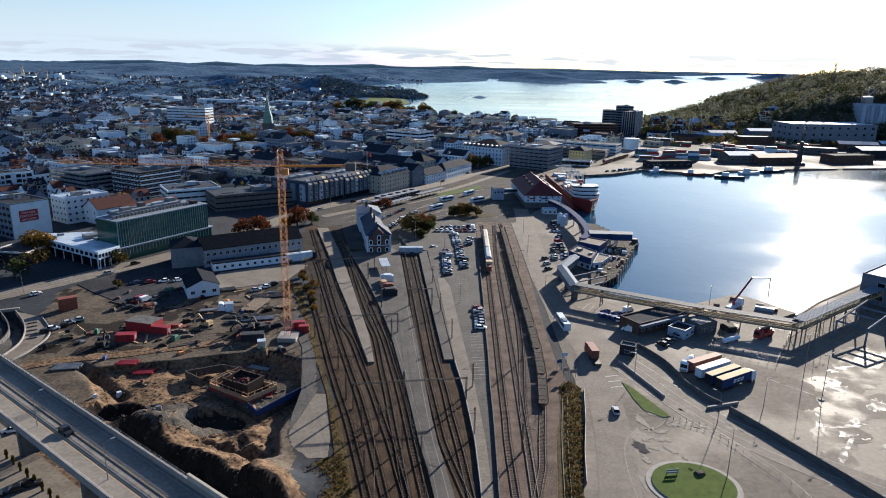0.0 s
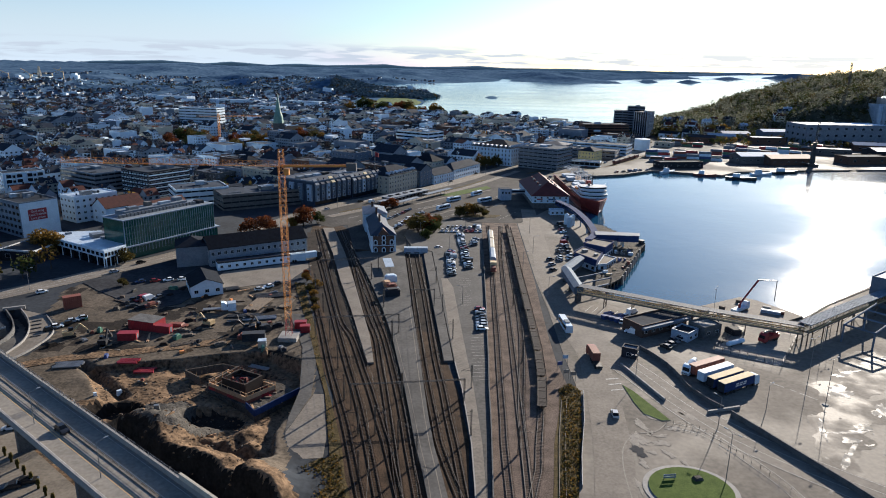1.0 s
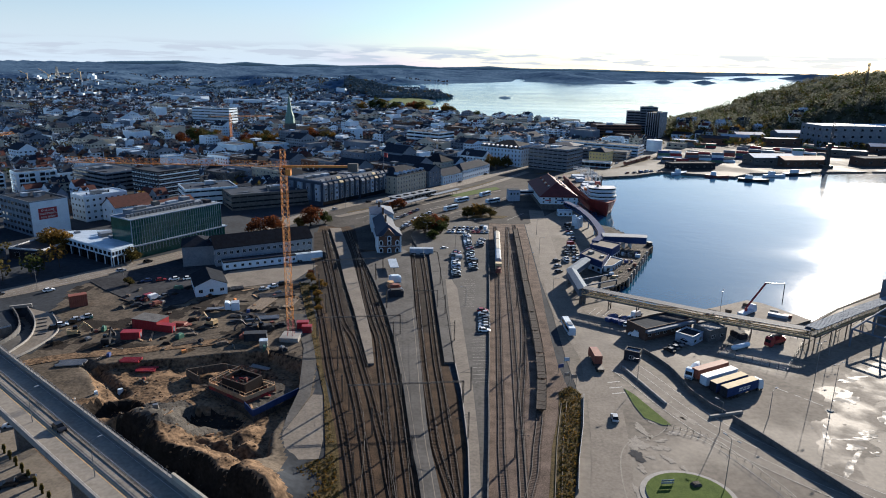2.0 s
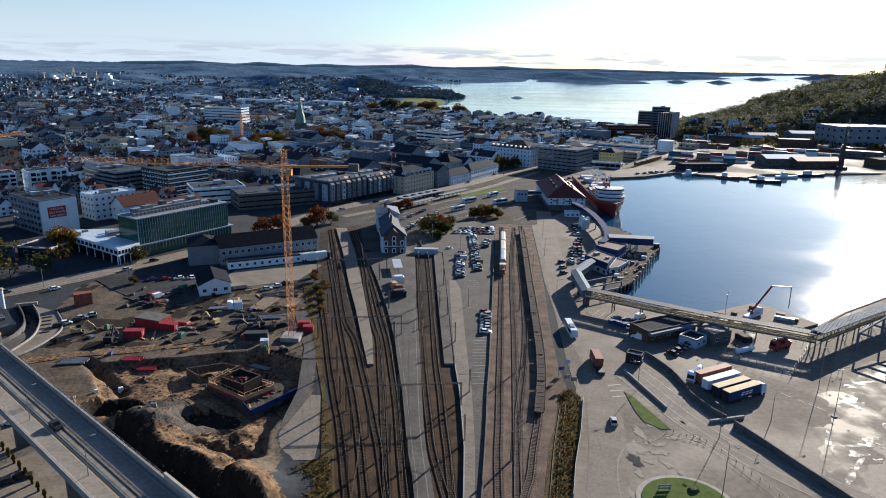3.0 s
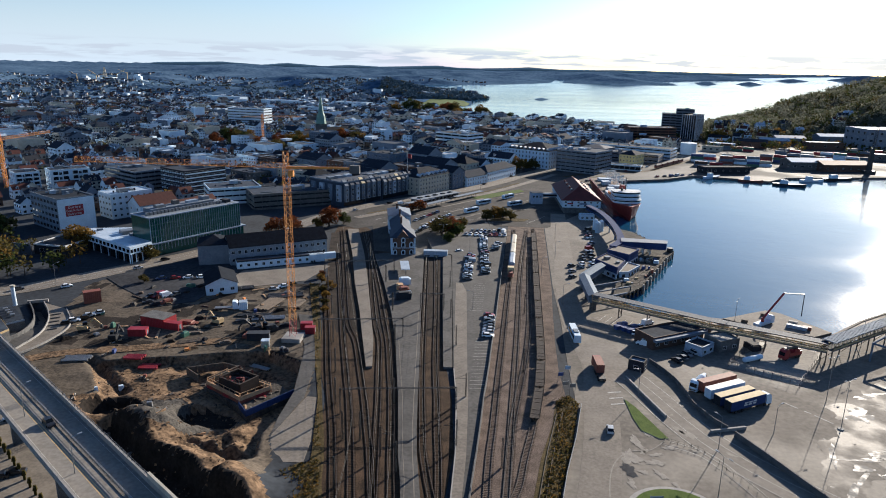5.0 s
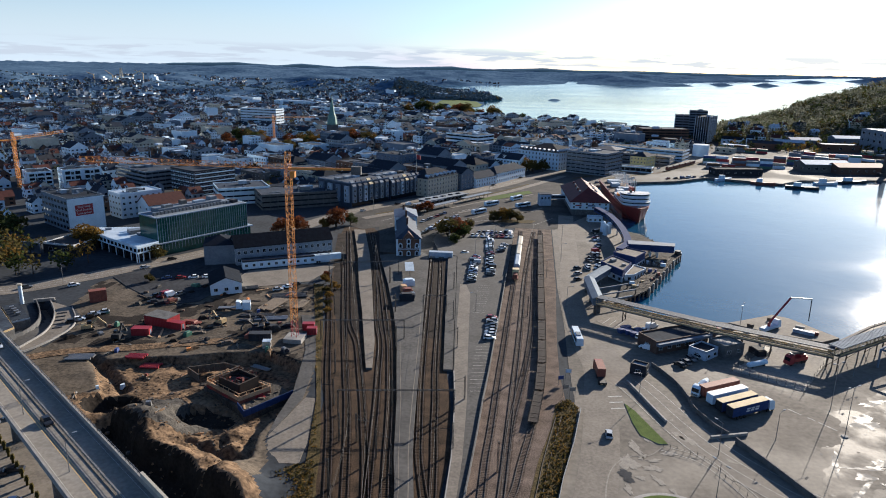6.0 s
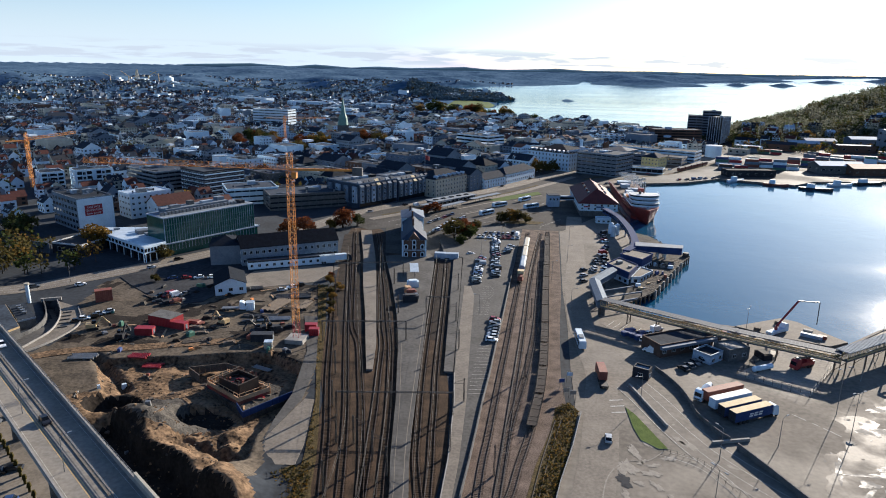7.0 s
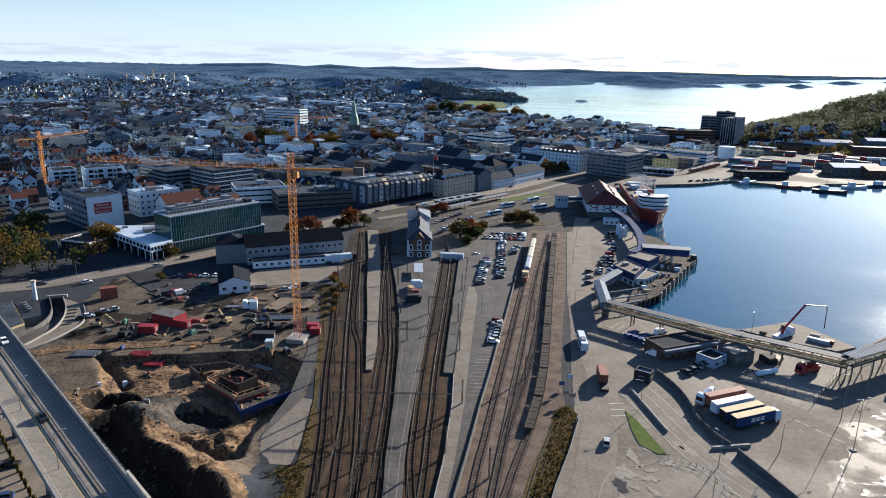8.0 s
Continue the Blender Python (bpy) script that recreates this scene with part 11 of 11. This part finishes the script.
for i in range(34):
    x, y = rp.uniform(-375, -200), rp.uniform(690, 850)
    if within(PARK, x, y):
        tree(x, y, rp.uniform(15, 22), rp.choice(["leafgold", "leafolive", "leafolive", "leafrust", "leafgreen"]))
for x, y, s, l in ((-196, 800, 20, "leafolive"), (-184, 806, 21, "leafrust"), (-172, 812, 19, "leafolive"), (-160, 818, 17, "leafgold"), (-190, 830, 20, "leafolive"), (-178, 842, 19, "leafolive"), (-168, 820, 18, "leafolive"), (-206, 1340, 30, "leafgold"), (-180, 1345, 38, "leafgreen"), (-172, 1352, 36, "leafolive"), (-145, 1350, 30, "leafgreen"), (-114, 1352, 32, "leafrust"), (-104, 1356, 30, "leafrust"), (-90, 1350, 34, "leafolive"), (-40, 1330, 28, "leafgold"), (-32, 1328, 27, "leafolive"), (-150, 1400, 20, "leafgold"), (-120, 1380, 22, "leafgreen"), (-95, 1360, 20, "leafgreen"), (-180, 1420, 22, "leafrust"), (-140, 1360, 24, "leafrust"), (-70, 1345, 22, "leafgreen"), (20, 1260, 20, "leafgreen"), (-60, 1330, 22, "leafrust"), (308, 962, 22, "leafolive"), (322, 975, 20, "leafgold"), (345, 985, 24, "leafolive"), (360, 1000, 22, "leafrust"), (330, 1010, 24, "leafgreen"), (378, 990, 22, "leafolive"), (402, 1010, 24, "leafgold"), (300, 990, 20, "leafgreen"), (-113, 1298, 20, "leafolive"), (-82, 1312, 22, "leafgold"), (-28, 1322, 22, "leafolive")):
    tree(x, y, s, l)
placed = 0
for r, x, y in lots[::4]:
    if placed > 36:
        break
    dx, dy = rot2(-6, -5, -33)
    tree(x + dx, y + dy, rp.uniform(6, 10), rp.choice(["leafolive", "leafgreen", "leafgold", "leafrust"]))
    placed += 1

# weeds and brush on the verges
rg0 = np.random.RandomState(2)
mb = MB()
for poly, n, hgt in (([(37.9, 180.4), (42, 184), (44.3, 179.4), (41.2, 160), (37.9, 144), (35.6, 132), (31, 108), (27, 108), (31.5, 131.7), (34.5, 150.3), (37.5, 167.3)], 1500, 0.7), ([(-20.5, 126.9), (-17.4, 126.9), (-21.5, 145), (-25.3, 158), (-30, 173), (-35.5, 191), (-41.7, 213), (-46, 228), (-53.5, 252), (-58.5, 273), (-63, 273), (-50, 234), (-43, 213), (-37.4, 195), (-30.2, 173), (-23.7, 145)], 1500, 0.5), ([(-27, 126), (-29, 137), (-25.2, 140.8), (-20.5, 141.3), (-16.8, 127.2), (-14, 108), (-24, 108)], 900, 0.4)):
    xs, ys = [p[0] for p in poly], [p[1] for p in poly]
    wxs, wys = rg0.uniform(min(xs), max(xs), n * 5), rg0.uniform(min(ys), max(ys), n * 5)
    ok = inside(poly, wxs, wys)
    for x, y in list(zip(wxs[ok], wys[ok]))[:n]:
        leaf_quads(mb, x, y, 0.2, 0.35, hgt * rp.uniform(0.4, 1.3), 3, 0.25, rp, 0 if rp.random() < 0.6 else 1)
solid("weeds", mb, ["leafolive", "leafgold"], "dry brown and olive weeds on the verges", "weeds", "stuff")

# woods on the hill and far slopes
mb = MB()
rg = np.random.RandomState(12)
HX, HY = rg.uniform(262, 1400, 9500), rg.uniform(900, 1500, 9500)
ok = inside(ODDEN, HX, HY)
HX, HY = HX[ok], HY[ok]
for x, y, z in zip(HX, HY, height(HX, HY)):
    s = rp.uniform(4.5, 9.5)
    leaf_quads(mb, x, y, z + s * 0.8, s * 0.8, s * 0.9, 34, 1.2, rp, rp.choice((0, 0, 1, 1, 1, 1, 2)))
solid("hill_woods", mb, ["leafgreen", "leafhill", "leafolive"], "mixed autumn woods covering the harbour hill", "woods", "stuff")
mb = MB()
HA, HR = np.radians(rg.uniform(-60, 28, 16000)), rg.uniform(1450, 4700, 16000)
HX, HY = HR * np.sin(HA), HR * np.cos(HA)
HZ = height(HX, HY)
ok = ~(inside(SEA, HX, HY) | inside(INLET, HX, HY) | inside(CITY, HX, HY)) & (HZ - bowl(HR) > np.where(HR < 2400, 3.5, 0.5))
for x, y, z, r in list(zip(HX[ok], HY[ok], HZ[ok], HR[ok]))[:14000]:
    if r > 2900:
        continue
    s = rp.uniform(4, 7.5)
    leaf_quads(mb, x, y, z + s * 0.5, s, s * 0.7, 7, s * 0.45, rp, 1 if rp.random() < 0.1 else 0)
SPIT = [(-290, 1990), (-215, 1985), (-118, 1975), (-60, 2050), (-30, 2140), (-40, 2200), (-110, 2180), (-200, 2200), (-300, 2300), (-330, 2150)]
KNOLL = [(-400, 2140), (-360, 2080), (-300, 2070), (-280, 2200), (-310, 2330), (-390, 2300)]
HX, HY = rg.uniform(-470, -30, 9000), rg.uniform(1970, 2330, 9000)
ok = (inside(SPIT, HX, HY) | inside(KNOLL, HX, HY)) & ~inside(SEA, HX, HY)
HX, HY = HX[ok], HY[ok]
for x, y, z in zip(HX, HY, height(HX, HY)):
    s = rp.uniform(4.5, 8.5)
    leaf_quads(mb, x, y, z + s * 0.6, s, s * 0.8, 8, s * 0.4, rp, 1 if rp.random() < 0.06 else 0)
solid("far_woods", mb, ["leafhaze", "leafolive"], "woods over far hills and islets with blue haze in their leaves", "woods", "stuff")

# trees between the roofs
mb = MB()
HX, HY = rg.uniform(-1100, 300, 9000), rg.uniform(420, 1560, 9000)
ok = inside(CITY, HX, HY)
ok &= clear(HX, HY, 3)
ok &= fbm(HX / 60, HY / 60, 77, 2) > 0.52
for x, y in list(zip(HX[ok], HY[ok]))[:1500]:
    s = rp.uniform(3, 5.5)
    leaf_quads(mb, x, y, s * 1.1, s * 0.8, s, 16, s * 0.28, rp, rp.choice((0, 0, 1, 1, 2)))
HX, HY = rg.uniform(250, 760, 3500), rg.uniform(840, 1060, 3500)
ok = ~inside(BASIN, HX, HY) & (fbm(HX / 40, HY / 40, 78, 2) > 0.5)
for x, y in list(zip(HX[ok], HY[ok]))[:800]:
    s = rp.uniform(3, 5.5)
    leaf_quads(mb, x, y, s * 1.1, s * 0.8, s, 16, s * 0.28, rp, rp.choice((0, 0, 1, 1, 2)))
solid("garden_trees", mb, ["leafgreen", "leafolive", "leafgold"], "garden and street trees between the town roofs", "trees", "stuff")

# dark woods in the shade beside the city road
mb = MB()
GLADE = [(-420, 240), (-215, 232), (-186, 250), (-170, 272), (-174, 298), (-202, 316), (-236, 326), (-262, 345), (-335, 348), (-480, 290)]
HX, HY = rg.uniform(-480, -168, 3400), rg.uniform(230, 350, 3400)
ok = inside(GLADE, HX, HY) & clear(HX, HY, 3) & (seg_dist(HX, HY, [(-260, 205), (-190, 238), (-166, 262), (-150, 284)]) > 13)
for x, y in list(zip(HX[ok], HY[ok]))[:300]:
    s = rp.uniform(3.5, 6.0)
    mb.tube((x, y, 0), (x, y, s), 0.25, 0.12, 5, 3)
    leaf_quads(mb, x, y, s * 1.15, s * 0.85, s * 0.95, 70, s * 0.16, rp, rp.choice((0, 0, 0, 1, 1, 2)))
solid("shaded_woods", mb, ["leafgreen", "leafolive", "leafgold", "bark"], "dark park trees with some golden crowns beside the road", "woods", "stuff")
